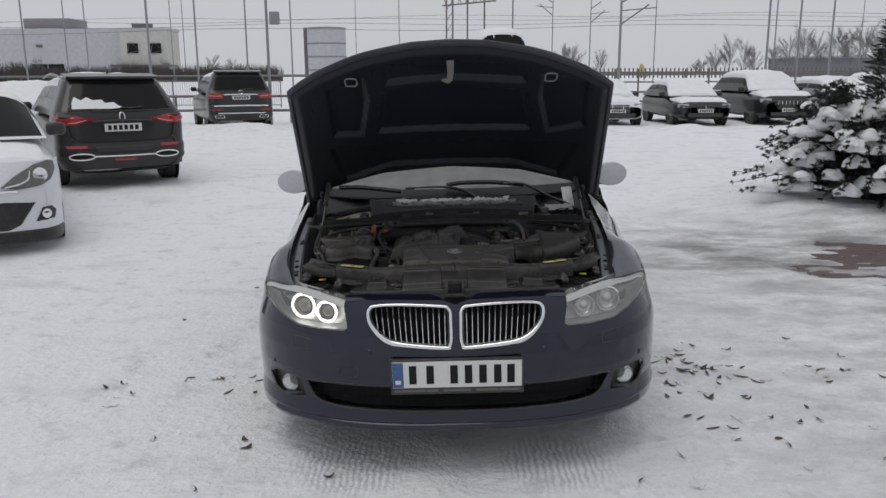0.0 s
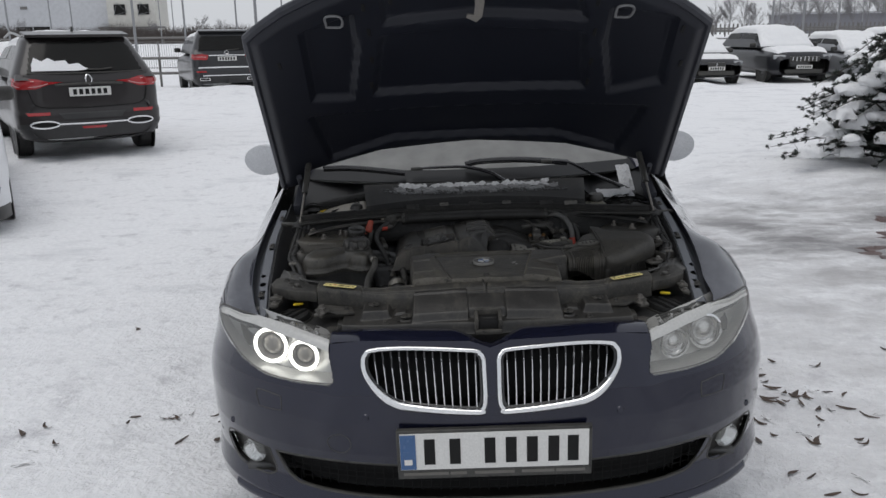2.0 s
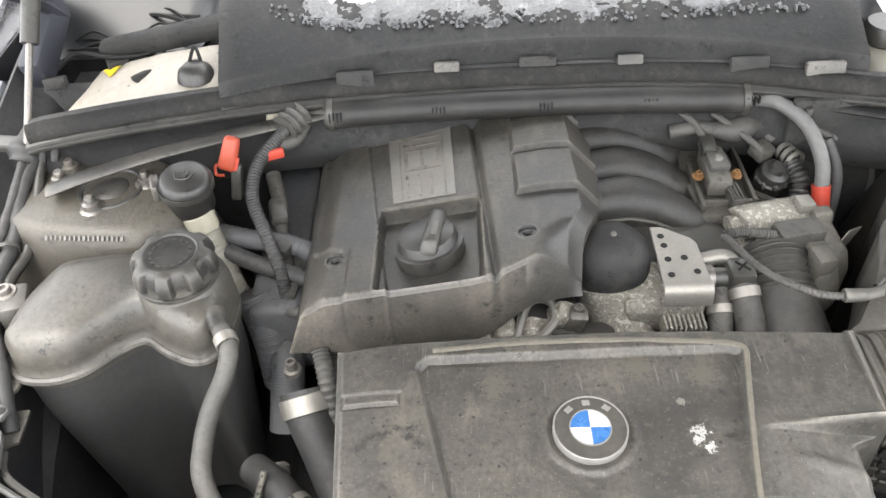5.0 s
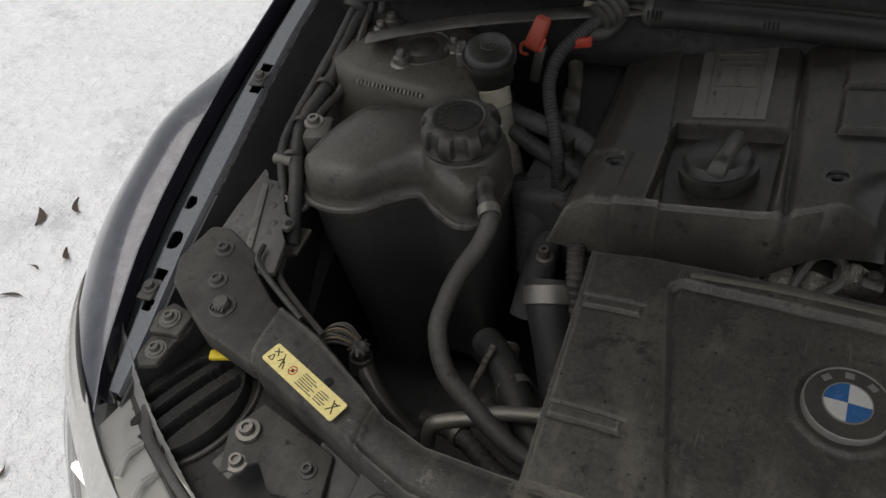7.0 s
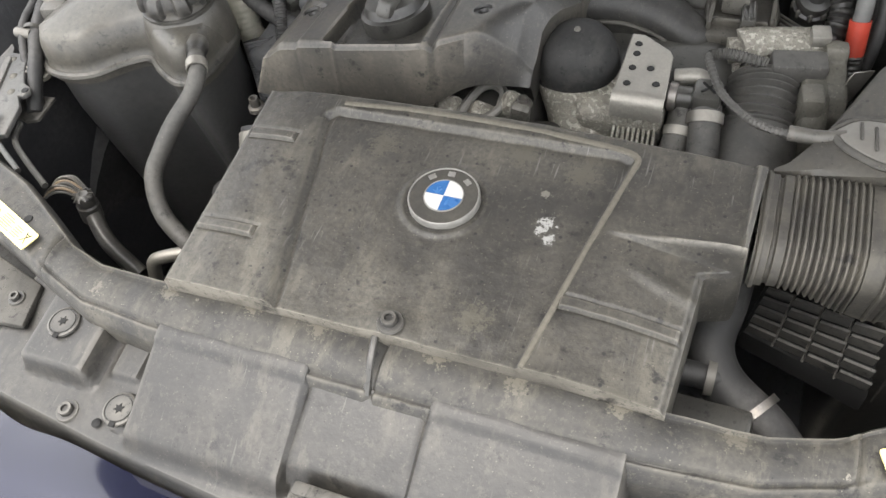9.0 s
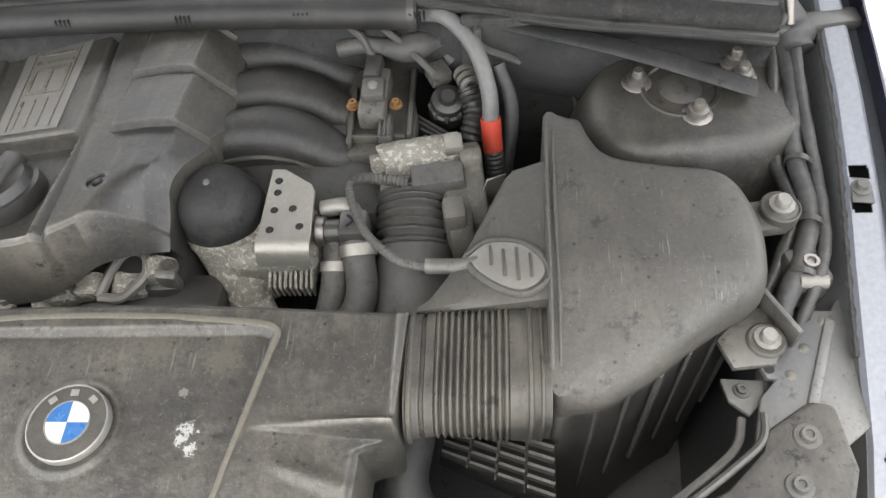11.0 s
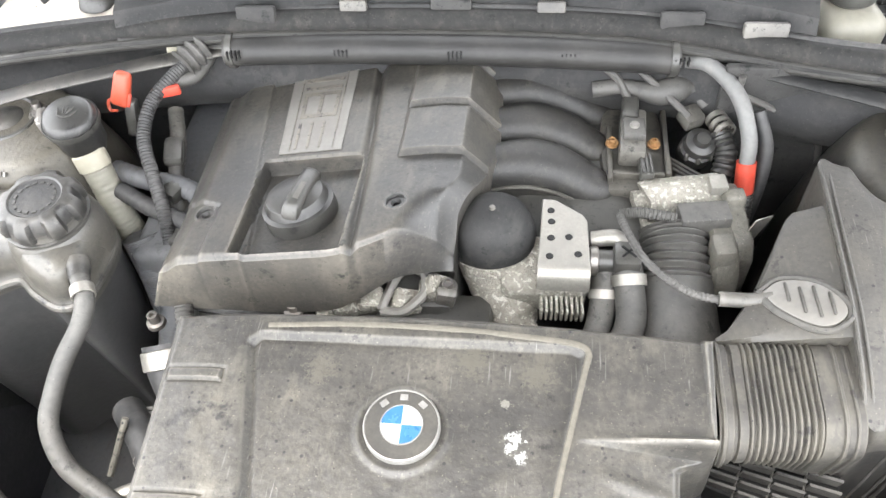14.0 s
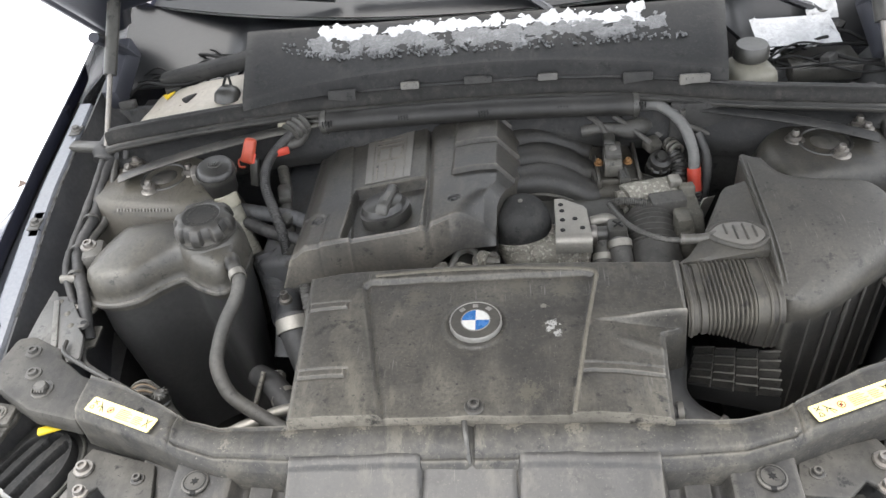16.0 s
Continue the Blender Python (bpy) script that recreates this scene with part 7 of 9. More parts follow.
# engine side and hoses between tank and engine cover
part("engine_side", box(B(), (-0.335, 0.90, 0.69), (0.07, 0.30, 0.12), (0, -6, 0), 0.012, 3), BAY, car, "grimy side of the engine")
for pts, r, m in (([(-0.405, 0.835, 0.77), (-0.365, 0.815, 0.765), (-0.325, 0.80, 0.762), (-0.295, 0.79, 0.755)], 0.011, RUBBER),
                  ([(-0.42, 0.865, 0.775), (-0.375, 0.850, 0.775), (-0.33, 0.845, 0.77), (-0.295, 0.83, 0.765)], 0.013, BAY),
                  ([(-0.37, 0.80, 0.71), (-0.345, 0.77, 0.735), (-0.31, 0.755, 0.74), (-0.28, 0.765, 0.73)], 0.009, RUBBER_L),
                  ([(-0.36, 0.95, 0.80), (-0.345, 0.90, 0.785), (-0.34, 0.86, 0.77), (-0.325, 0.80, 0.73)], 0.010, PLASTIC)):
    part("side_hose", tube(B(), pts, lambda t: r * (1 + 0.05 * math.sin(t * 90)), 12, n=40), m, car)
part("side_plug", box(B(), (-0.345, 0.885, 0.79), (0.024, 0.04, 0.018), (5, 10, 15), 0.006), PLASTIC_D, car)
part("side_plug", box(B(), (-0.335, 0.835, 0.772), (0.024, 0.026, 0.02), (0, 8, -25), 0.006), PLASTIC_D, car)
part("side_bracket", box(B(), (-0.318, 0.80, 0.735), (0.012, 0.07, 0.05), (0, 12, -10), 0.003), PLASTIC_D, car)
part("neck_sheath", tube(B(), [(-0.372, 0.79, 0.74), (-0.355, 0.765, 0.69), (-0.35, 0.745, 0.62)], lambda t: 0.026 + 0.0005 * math.sin(t * 240), 16, n=90), BAY, car, "woven sheath round the filler pipe")

# suspension towers
for side in (-1, 1):
    o = [(0.676, 0.840), (0.686, 0.90), (0.676, 0.955), (0.60, 0.985), (0.52, 0.96), (0.465, 0.915), (0.458, 0.850), (0.495, 0.805), (0.57, 0.806), (0.635, 0.818)]
    tower = part("suspension_tower", moulded(B(), [(side * x, y) for x, y in curve2(o, 60)], ((-0.055, 0.55), (-0.045, 0.66), (-0.030, 0.74), (-0.016, 0.79), (-0.006, 0.818), (0.0, 0.829), (0.006, 0.835), (0.016, 0.838))), mat("tower_paint", (0.016, 0.0155, 0.0145) if side > 0 else (0.052, 0.047, 0.039), 0.45, 0.1, (0.055, 0.049, 0.038) if side > 0 else (0.075, 0.067, 0.05), 0.4, 11, 130, 0.25, grime=(0.05, 0.044, 0.033), edge=(0.13, 0.12, 0.095)), car, "dusty painted suspension tower", 50)
    c = (side * 0.550, 0.888, 0.836)
    part("opening", lathe(B(), [(0, 0.0005), (0.034, 0.001), (0.037, 0.004), (0.041, 0.004), (0.043, 0.0)], c, seg=30), PLASTIC_D, tower)
    part("bearing", lathe(B(), [(0, 0.006), (0.018, 0.005), (0.024, 0.001)], c, seg=24), PLASTIC, tower)
    for x, y, z in ((0.562, 0.850, 0.838), (0.612, 0.894, 0.846), (0.506, 0.898, 0.838), (0.610, 0.922, 0.842)):
        b = lathe(B(), [(0, 0.018), (0.005, 0.018), (0.006, 0.015), (0.006, 0.010), (0.0105, 0.009), (0.011, 0.002), (0.015, 0.001), (0.016, 0.0)], (side * x, y, z), seg=12)
        part("bolt", b, STEEL, tower)
    part("tower_brace", tube(B(), [(side * 0.622, 0.872, 0.850), (side * 0.58, 0.882, 0.860), (side * 0.50, 0.915, 0.866), (side * 0.40, 0.955, 0.866), (side * 0.33, 0.985, 0.862), (side * 0.285, 1.0, 0.862)], 0.013, 12, n=24, flat=0.35), COWL if side > 0 else PLASTIC, car, "dusty flat brace from tower to bulkhead")
    # wiring along the wing
    for pts, r, m in (([(0.598, 0.585, 0.75), (0.621, 0.653, 0.79), (0.645, 0.702, 0.80), (0.660, 0.75, 0.805), (0.655, 0.82, 0.82), (0.662, 0.90, 0.845), (0.645, 0.985, 0.865)], 0.0095, RUBBER),
                      ([(0.625, 0.62, 0.76), (0.652, 0.673, 0.80), (0.668, 0.72, 0.805), (0.672, 0.78, 0.815), (0.668, 0.86, 0.84), (0.668, 0.95, 0.868)], 0.006, RUBBER),
                      ([(0.605, 0.66, 0.76), (0.636, 0.72, 0.79), (0.648, 0.76, 0.80), (0.640, 0.82, 0.81), (0.650, 0.93, 0.85)], 0.007, PLASTIC_D)):
        part("wing_harness", tube(B(), [(side * x, y, z) for x, y, z in pts], lambda t: r * (1 + 0.05 * math.sin(t * 37) + 0.05 * math.sin(t * 61 + 1) + 0.04 * math.sin(t * 260)), 10, n=120), m, car, "black taped wiring along the wing")
    part("edge_trim", tube(B(), [(side * (rail_in(y, side) - 0.003), y, rail_z(y) - 0.014) for y in (0.60, 0.66, 0.72, 0.78, 0.85, 0.95)], lambda t: 0.0028 + 0.0007 * math.sin(t * 61) + 0.0006 * math.sin(t * 143 + 1), 6, n=160), COWL, car)
    for y, z in ((0.68, 0.805), (0.735, 0.812), (0.80, 0.825)):
        part("cable_tie", lathe(B(), [(0.0125, -0.003), (0.014, -0.003), (0.014, 0.003), (0.0125, 0.003)], (side * (0.640 if y < 0.7 else 0.657), y, z - 0.008), (side * 0.3, 0.9, 0.1), 14), PLASTIC_D, car)
    part("end_bracket", box(B(), (side * 0.690, 0.945, 0.872), (0.09, 0.024, 0.014), (0, 0, side * 8), 0.005), PLASTIC_D, car)
    boot = part("seal_boot", tube(B(), [(side * 0.60, 0.972, 0.868), (side * 0.635, 0.962, 0.866), (side * 0.665, 0.950, 0.862), (side * 0.672, 0.925, 0.85)], lambda t: 0.020 + 0.006 * math.sin(t * 3.1) + 0.0025 * math.sin(t * 25), 14, n=40), RUBBER, car, "folded rubber end of the bulkhead seal")
    for k in range(3):
        part("fold", tube(B(), [(side * (0.618 + 0.016 * k), 0.945, 0.880), (side * (0.626 + 0.016 * k), 0.935, 0.872), (side * (0.630 + 0.016 * k), 0.928, 0.855)], 0.005, 8), RUBBER, boot)
    part("damper_block", box(B(), (side * 0.62, 0.72, 0.80) if side < 0 else (side * 0.648, 0.69, 0.78), (0.035, 0.045, 0.045), (0, 0, 15), 0.008), PLASTIC, car)
    screw(car, (side * 0.628, 0.725, 0.822) if side < 0 else (side * 0.648, 0.69, 0.80), 0.010, STEEL, 0.009)
    part("stud", tube(B(), [(side * 0.66, 0.672, 0.80), (side * 0.635, 0.672, 0.80)], 0.007, 10), SILVER, car)
# row of stamped marks on the tower's front slope, as plain bars
for k in range(17):
    f = k / 16
    part("stamped_bar", box(B(), (-0.607 + 0.094 * f, 0.8065 - 0.0065 * f, 0.8305), (0.0026 if k % 4 else 0.0036, 0.0060, 0.002), (48, 0, -6), 0.0004, 1), SILVER, car)

# washer filler with white neck, terminal cap
fill = part("washer_cap", lathe(B(), [(0, 0.022), (0.026, 0.022), (0.030, 0.019), (0.032, 0.012), (0.034, 0.012), (0.034, 0.004), (0.029, 0.0), (0.028, -0.03), (0.022, -0.045)], (-0.444, 0.866, 0.850), (0.05, -0.12, 1), 32), PLASTIC_D, car, "black washer filler cap")
fan = [(0.000, -0.012), (-0.006, -0.011), (-0.015, 0.006), (-0.008, 0.011), (0.0, 0.012), (0.008, 0.011), (0.015, 0.006), (0.006, -0.011)]
part("symbol", closed_tube(B(), [Vector((-0.443 + x, 0.866 + y, 0.8725 - 0.12 * y - 0.05 * x)) for x, y in fan], 0.0011, 5), RUBBER_L, fill)
for x in (-0.006, 0.0, 0.006):
    part("symbol", tube(B(), [(-0.443 + x * 0.4, 0.861, 0.8732), (-0.443 + x, 0.873, 0.8722)], 0.0010, 5), RUBBER_L, fill)
part("filler_neck", tube(B(), [(-0.438, 0.856, 0.815), (-0.425, 0.84, 0.775), (-0.412, 0.822, 0.735), (-0.404, 0.815, 0.71)], lambda t: 0.0180 + 0.0004 * math.sin(t * 110), 18, n=90), mat("filler_plastic", (0.23, 0.22, 0.18), 0.5, 0, (0.14, 0.13, 0.105), 0.4, 14, 100, 0.1), fill, "ribbed yellowed filler neck")
part("collar", lathe(B(), [(0.0185, -0.012), (0.0205, -0.010), (0.0205, 0.010), (0.0185, 0.012)], (-0.435, 0.852, 0.806), (-0.25, 0.33, 0.9), 20), CREAM, fill, "pale collar")
part("cap_clip", box(B(), (-0.485, 0.872, 0.845), (0.012, 0.03, 0.03), (0, 0, 20), 0.003), STEEL, fill)
tc = part("terminal_cap", box(B(), (-0.400, 0.922, 0.860), (0.024, 0.016, 0.046), (-22, 17, -6), 0.006, 3, 0.85), ORANGE, car, "orange-red jump terminal cap")
part("catch_loop", tube(B(), [(-0.412, 0.915, 0.850), (-0.420, 0.914, 0.846), (-0.420, 0.910, 0.836), (-0.410, 0.908, 0.836)], 0.0022, 6, n=14), ORANGE, tc)
part("hook", box(B(), (-0.392, 0.914, 0.848), (0.004, 0.004, 0.018), (-22, 17, -6), 0.001, 1), RED, tc)
part("post", box(B(), (-0.398, 0.915, 0.82), (0.014, 0.016, 0.05), (-10, 10, 0), 0.003), PLASTIC_D, tc)
part("red_tag", box(B(), (-0.352, 0.935, 0.845), (0.035, 0.008, 0.014), (0, 0, 20), 0.003), RED, car, "small red cable tag")
part("white_plug", box(B(), (-0.352, 0.995, 0.868), (0.022, 0.014, 0.02), (0, 10, 20), 0.003), CREAM, car, "small cream plug")

# bulkhead trim: seal, cowl, cover with snow
seal_line = [(-0.655, 0.940, 0.886), (-0.62, 0.950, 0.888), (-0.50, 0.980, 0.889), (-0.333, 1.008, 0.890), (-0.15, 1.021, 0.890), (0.0, 1.024, 0.890), (0.15, 1.020, 0.890), (0.27, 1.007, 0.889), (0.42, 0.970, 0.887), (0.55, 0.950, 0.885), (0.645, 0.934, 0.884)]
seal = part("bulkhead_seal", tube(B(), seal_line, 0.0155, 14, n=70), mat("seal_rubber", (0.012, 0.0118, 0.0115), 0.72, 0, (0.032, 0.030, 0.027), 0.4, 14, 120, 0.3, 0.001, spec=0.25, grime=(0.035, 0.033, 0.029)), car, "dusty grey rubber bulkhead seal")
def ledge(u, v):
    p = spline(seal_line, 61)[min(60, round(u * 60))]
    return Vector((p.x, p.y - 0.02 + 0.0 * v + 0.012 * math.sin(v * 6), p.z - 0.004 - 0.10 * v))
part("bead", tube(B(), [(x, y - 0.015, z - 0.010) for x, y, z in seal_line], 0.008, 10, n=70), PLASTIC_D, seal)
part("bead", tube(B(), [(x, y + 0.012, z + 0.010) for x, y, z in seal_line], 0.006, 10, n=70), RUBBER, seal)
part("corrugated_pipe", tube(B(), [(-0.26, 1.024, 0.868), (0.0, 1.030, 0.870), (0.25, 1.020, 0.868)], lambda t: 0.0075 + 0.001 * math.sin(t * 500), 8, n=320), PLASTIC_D, chan)
part("seal_carrier", sheet(B(), 60, 8, ledge, thick=0.004), COWL, seal, "black seal carrier")
def cover_z(y):
    return 0.925 + 0.24 * (y - 1.02)
def cowl(u, v):
    x = -0.415 + 0.83 * u
    lip = 1.050 - 0.32 * x * x
    if v < 0.3:
        a = v / 0.3
        return Vector((x, lip - 0.018 + 0.018 * a, 0.884 + (cover_z(lip) - 0.884) * a))
    a = (v - 0.3) / 0.7
    y = lip + (1.178 - lip) * a
    return Vector((x * (1 + 0.06 * a), y, cover_z(y) + 0.004 * step(0.03 - abs(a - 0.04), 0, 0.02)))
cw = part("cowl_cover", sheet(B(), 44, 20, cowl, thick=0.006), COWL, car, "black cowl cover with ice and snow on it")
for x in (-0.24, -0.12, 0.0, 0.12, 0.27, 0.36):
    part("clip", box(B(), (x, 1.030 - 0.32 * x * x, 0.905), (0.034 if x in (-0.12, 0.12) else 0.05, 0.010, 0.022), (-20, 0, 0), 0.003), COWL if x in (-0.24, 0.0, 0.27) else PLASTIC, cw)
def cowl2(u, v):
    x = -0.74 + 1.48 * u
    return Vector((x, 1.17 + 0.19 * v, 0.915 + 0.045 * v - 0.05 * step(abs(x), 0.44, 0.50) * (1 - v)))
part("screen_cowl", sheet(B(), 60, 8, cowl2, thick=0.006), BAND, car, "black cowl below the windscreen")
def well(u, v):
    x = -0.72 + 1.44 * u
    return Vector((x, 1.0 + 0.24 * v, 0.80))
part("cowl_well", sheet(B(), 10, 4, well, thick=0.004), PLASTIC_D, car)
def housing(u, v):
    a, c = Vector((-0.690, 1.000, 0.838)), Vector((-0.415, 1.005, 0.902))
    d, e = Vector((-0.628, 1.125, 0.872)), Vector((-0.420, 1.098, 0.922))
    p = a.lerp(c, u).lerp(d.lerp(e, u), v)
    return p + Vector((0, 0, 0.006 * math.sin(u * math.pi) - 0.010 * step(0.06 - min(u, 1 - u, 1 - v), 0, 0.06) + 0.002 * noise.noise(p * 30)))
filt = part("filter_housing_cover", sheet(B(), 30, 16, housing, skirt=(0, 0, -0.05)), mat("housing_white", (0.42, 0.385, 0.33), 0.5, 0, (0.3, 0.265, 0.2), 0.3, 14, 100, 0.1, speck=((0.16, 0.14, 0.11), 60, 0.70)), car, "yellowed white cabin filter housing", 50)
part("warning_mark", prism(B(), [(-0.014, 0.008), (0.014, 0.008), (0.0, -0.010)], 0, 0.0012, m=Matrix.Translation(housing(0.19, 0.80) + Vector((0, 0, 0.003))) @ pose(0, 0, 0, 12, -14, 0)), mat("sign_yellow", (0.7, 0.5, 0.03), 0.5), filt)
part("cap", lathe(B(), [(0, 0.02), (0.012, 0.02), (0.022, 0.012), (0.026, 0.0)], housing(0.84, 0.35)), PLASTIC_D, filt)
part("filter_frame", box(B(), (-0.515, 1.128, 0.915), (0.21, 0.028, 0.030), (10, -12, -4), 0.008), COWL, filt)
part("wire_loop", tube(B(), [housing(0.80, 0.35) + Vector((0, 0, q)) for q in (0.012,)] + [housing(0.84, 0.55) + Vector((0, 0, 0.030)), housing(0.88, 0.40) + Vector((0, 0, 0.012))], 0.0025, 6), INK, filt)
res = part("brake_reservoir", box(B(), (0.468, 1.062, 0.862), (0.082, 0.085, 0.062), (0, 0, 10), 0.022, 3), mat("reservoir_plastic", (0.20, 0.19, 0.155), 0.5, 0, (0.14, 0.13, 0.1), 0.4, 14, 100, 0.1), car, "yellowed brake fluid reservoir with black cap")
b = lathe(B(), [(0, 0.028), (0.026, 0.027), (0.030, 0.020), (0.030, 0.004), (0.026, 0.0)], (0.470, 1.075, 0.893))
part("cap", b, PLASTIC_D, res, "black screw cap")
random.seed(8)
for side in (-1, 1):
    for k in range(9):
        pts = [(side * random.uniform(0.49, 0.52), random.uniform(1.06, 1.16) + (0.07 if side < 0 else 0), 0.875 + (0.02 if side < 0 else 0))]
        for x in (0.55, 0.60, 0.65):
            pts.append((side * x, pts[-1][1] + random.uniform(-0.04, 0.045), random.uniform(0.865, 0.905)))
        pts.append((side * 0.69, pts[-1][1] + random.uniform(-0.03, 0.03), 0.875))
        part("relay_wire", tube(B(), pts, random.choice((0.0018, 0.002, 0.0032)), 6, n=24), INK, car)
    for k in range(4):
        part("relay_clip", box(B(), (side * random.uniform(0.53, 0.67), random.uniform(1.06, 1.19), 0.885), (0.03, 0.018, 0.016), (random.uniform(-20, 20), 0, random.uniform(0, 90)), 0.003), COWL, car)
part("relay_box", box(B(), (0.60, 1.10, 0.86), (0.12, 0.08, 0.03), bev=0.006), PLASTIC_D, car)
for side in (-1, 1):
    part("hinge", box(B(), (side * 0.69, 1.13, 0.92), (0.03, 0.14, 0.05), (20, 0, 0), 0.006), HOOD_IN, car, "bonnet hinge")
    part("hinge_arm", tube(B(), [(side * 0.685, 1.19, 0.92), (side * 0.68, 1.14, 0.965), (side * 0.67, 1.05, 1.03)], 0.010, 8), HOOD_IN, car)
# wipers
for blade, arm in (([(-0.605, 1.235, 1.027), (-0.475, 1.235, 1.023), (-0.275, 1.235, 0.997)], [(-0.226, 1.235, 1.012), (-0.12, 1.228, 1.016), (-0.028, 1.222, 1.014), (0.070, 1.212, 0.990), (0.137, 1.20, 0.950)]),
                   ([(-0.03, 1.250, 1.020), (0.036, 1.250, 1.032), (0.205, 1.250, 1.033), (0.385, 1.245, 1.016)], [(0.30, 1.242, 1.024), (0.386, 1.235, 1.018), (0.50, 1.225, 0.960), (0.625, 1.215, 0.905)])):
    wip = part("wiper", tube(B(), blade, 0.008, 8, n=20, flat=1.3), WET, car, "black wiper at the foot of the windscreen")
    part("rubber_blade", tube(B(), [Vector(q) + Vector((0, 0.004, -0.012)) for q in blade], 0.003, 6, n=20), INK, wip)
    part("arm", tube(B(), arm, lambda t: 0.007 + 0.006 * t, 8, n=24, flat=0.7), WET, wip)
    part("pivot", lathe(B(), [(0, 0.02), (0.014, 0.018), (0.018, 0.0)], Vector(arm[-1]) + Vector((0, 0, -0.012))), PLASTIC_D, wip)
    part("joint", box(B(), Vector(arm[0]), (0.05, 0.016, 0.014), bev=0.004), PLASTIC_D, wip)


# snow and ice on the cowl
ICE = mat("icy_snow", (0.085, 0.087, 0.09), 0.35, 0, (0.34, 0.35, 0.36), 0.2, 30, 160, 0.8, 0.004)
WHITER = mat("old_snow", (0.36, 0.365, 0.375), 0.6, 0, (0.5, 0.51, 0.52), 0.4, 20, 120, 0.8, 0.004)
def snow_lump(x0, x1, y0, y1, z0, slope_y, high, seed, name="snow_patch", skin=None):
    def f(u, v):
        x, y = x0 + (x1 - x0) * u, y0 + (y1 - y0) * v
        lag = 0.03 * step(-x, 0.24, 0.36) * (1 - v)
        y += lag
        e = min(u * (x1 - x0), (1 - u) * (x1 - x0), v * (y1 - y0), (1 - v) * (y1 - y0))
        n = noise.noise(Vector((x * 26, y * 26, seed))) + 0.6 * noise.noise(Vector((x * 70, y * 70, seed)))
        m = noise.noise(Vector((x * 190, y * 190, seed)))
        h = high * (0.75 + 0.7 * n + 0.45 * m) * step(e + 0.02 * n + 0.006 * m, 0.002, 0.03) - 0.003
        return Vector((x, y, z0 + slope_y * (y - y0) + h))
    b = sheet(B(), int((x1 - x0) * 300), int((y1 - y0) * 300), f)
    ob = part(name, b, skin or ICE, None, "crusted snow lying on the black cowl", 60)
    ob.matrix_world = CAR
    return tagged(ob, category="snow", kind="stuff")
snow_lump(-0.335, 0.345, 1.072, 1.160, 0.9375, 0.24, 0.0060, 3)
snow_lump(-0.30, 0.30, 1.122, 1.176, 0.9495, 0.24, 0.012, 21, skin=WHITER)
snow_lump(0.595, 0.650, 1.19, 1.32, 0.905, 0.62, 0.014, 14, skin=WHITER)
snow_lump(0.49, 0.63, 1.10, 1.185, 0.902, 0.15, 0.007, 33, skin=WHITER)
random.seed(4)
b = B()
for k in range(300):
    x = random.uniform(-0.36, 0.36)
    y = 1.082 + 0.03 * step(-x, 0.24, 0.36) + abs(random.gauss(0, 0.014)) - 0.008
    t = bmesh.new()
    bmesh.ops.create_icosphere(t, subdivisions=1, radius=random.uniform(0.0014, 0.0036))
    t.transform(pose(x, y, cover_z(y) + 0.003, random.uniform(0, 90), random.uniform(0, 90), 0) @ Matrix.Diagonal((1, 0.8, 0.7, 1)))
    join(b, t)
ice = part("ice_crumbs", b, ICE, None, smooth=80)
ice.matrix_world = CAR
tagged(ice, "grey crumbs of ice along the snow on the cowl", "ice", kind="stuff")


# ---- parked cars ----
def paint(name, col, metal=0.2):
    return mat(name, col, 0.3, metal, tuple(0.8 * c + 0.015 for c in col), 0.2, 2, 120, 0.02, coat=0.35, spec=0.4)


BUMPER = mat("bumper_plastic", (0.03, 0.03, 0.031), 0.5, 0, (0.06, 0.058, 0.055), 0.3, 3, 80, 0.05)
LAMP_RED = mat("red_lamp_lens", (0.35, 0.012, 0.015), 0.15, 0, None, 0, 10, 100, 0.02, coat=0.8)
GREY_TRIM = mat("grey_trim", (0.3, 0.3, 0.3), 0.4, 0.5)


def shell(L, W, belt, hood_h, zb, tail_h):
    """Lower body: rings along the length; the front is at -y."""
    def f(u, v):
        y = (u - 0.5) * L
        e = min(u, 1 - u)
        w = W / 2 * (1 - 0.20 * (1 - step(e, -0.02, 0.14)) ** 2)
        s = u * L
        top = interp(u, (0, 0.03, 0.10, 0.26, 0.34, 0.86, 0.94, 0.985, 1.0), (hood_h * 0.72, hood_h * 0.90, hood_h * 0.96, hood_h, belt, belt, tail_h, tail_h * 0.95, tail_h * 0.75))
        low = zb + 0.06 * (1 - step(e, 0, 0.06))
        a = 2 * math.pi * v
        c, d = math.cos(a), math.sin(a)
        n = 2 / 5.0
        x = w * math.copysign(abs(c) ** n, c)
        z = (top + low) / 2 + (top - low) / 2 * math.copysign(abs(d) ** n, d)
        x *= 1 - 0.05 * step(z, belt * 0.75, belt)
        return Vector((x, y, z))
    return f


def cabin(L, W, belt, H, u0, u1, u2, u3, lean=0.80):
    """Glasshouse: from screen foot u0, roof u1..u2, rear foot u3."""
    def f(u, v):
        y = (u - 0.5) * L
        h = interp(u, (u0, u1, (u1 + u2) / 2, u2, u3), (0, 0.93, 1.0, 0.95, 0))
        a = math.pi * v
        c, d = math.cos(a), math.sin(a)
        n = 2 / 4.6
        z = belt - 0.03 + (H - belt + 0.03) * h * abs(d) ** n
        k = (z - belt) / (H - belt)
        x = (W / 2 - 0.05) * (1 - (1 - lean) * max(0, k)) * math.copysign(abs(c) ** n, c)
        return Vector((x, y, z))
    return f


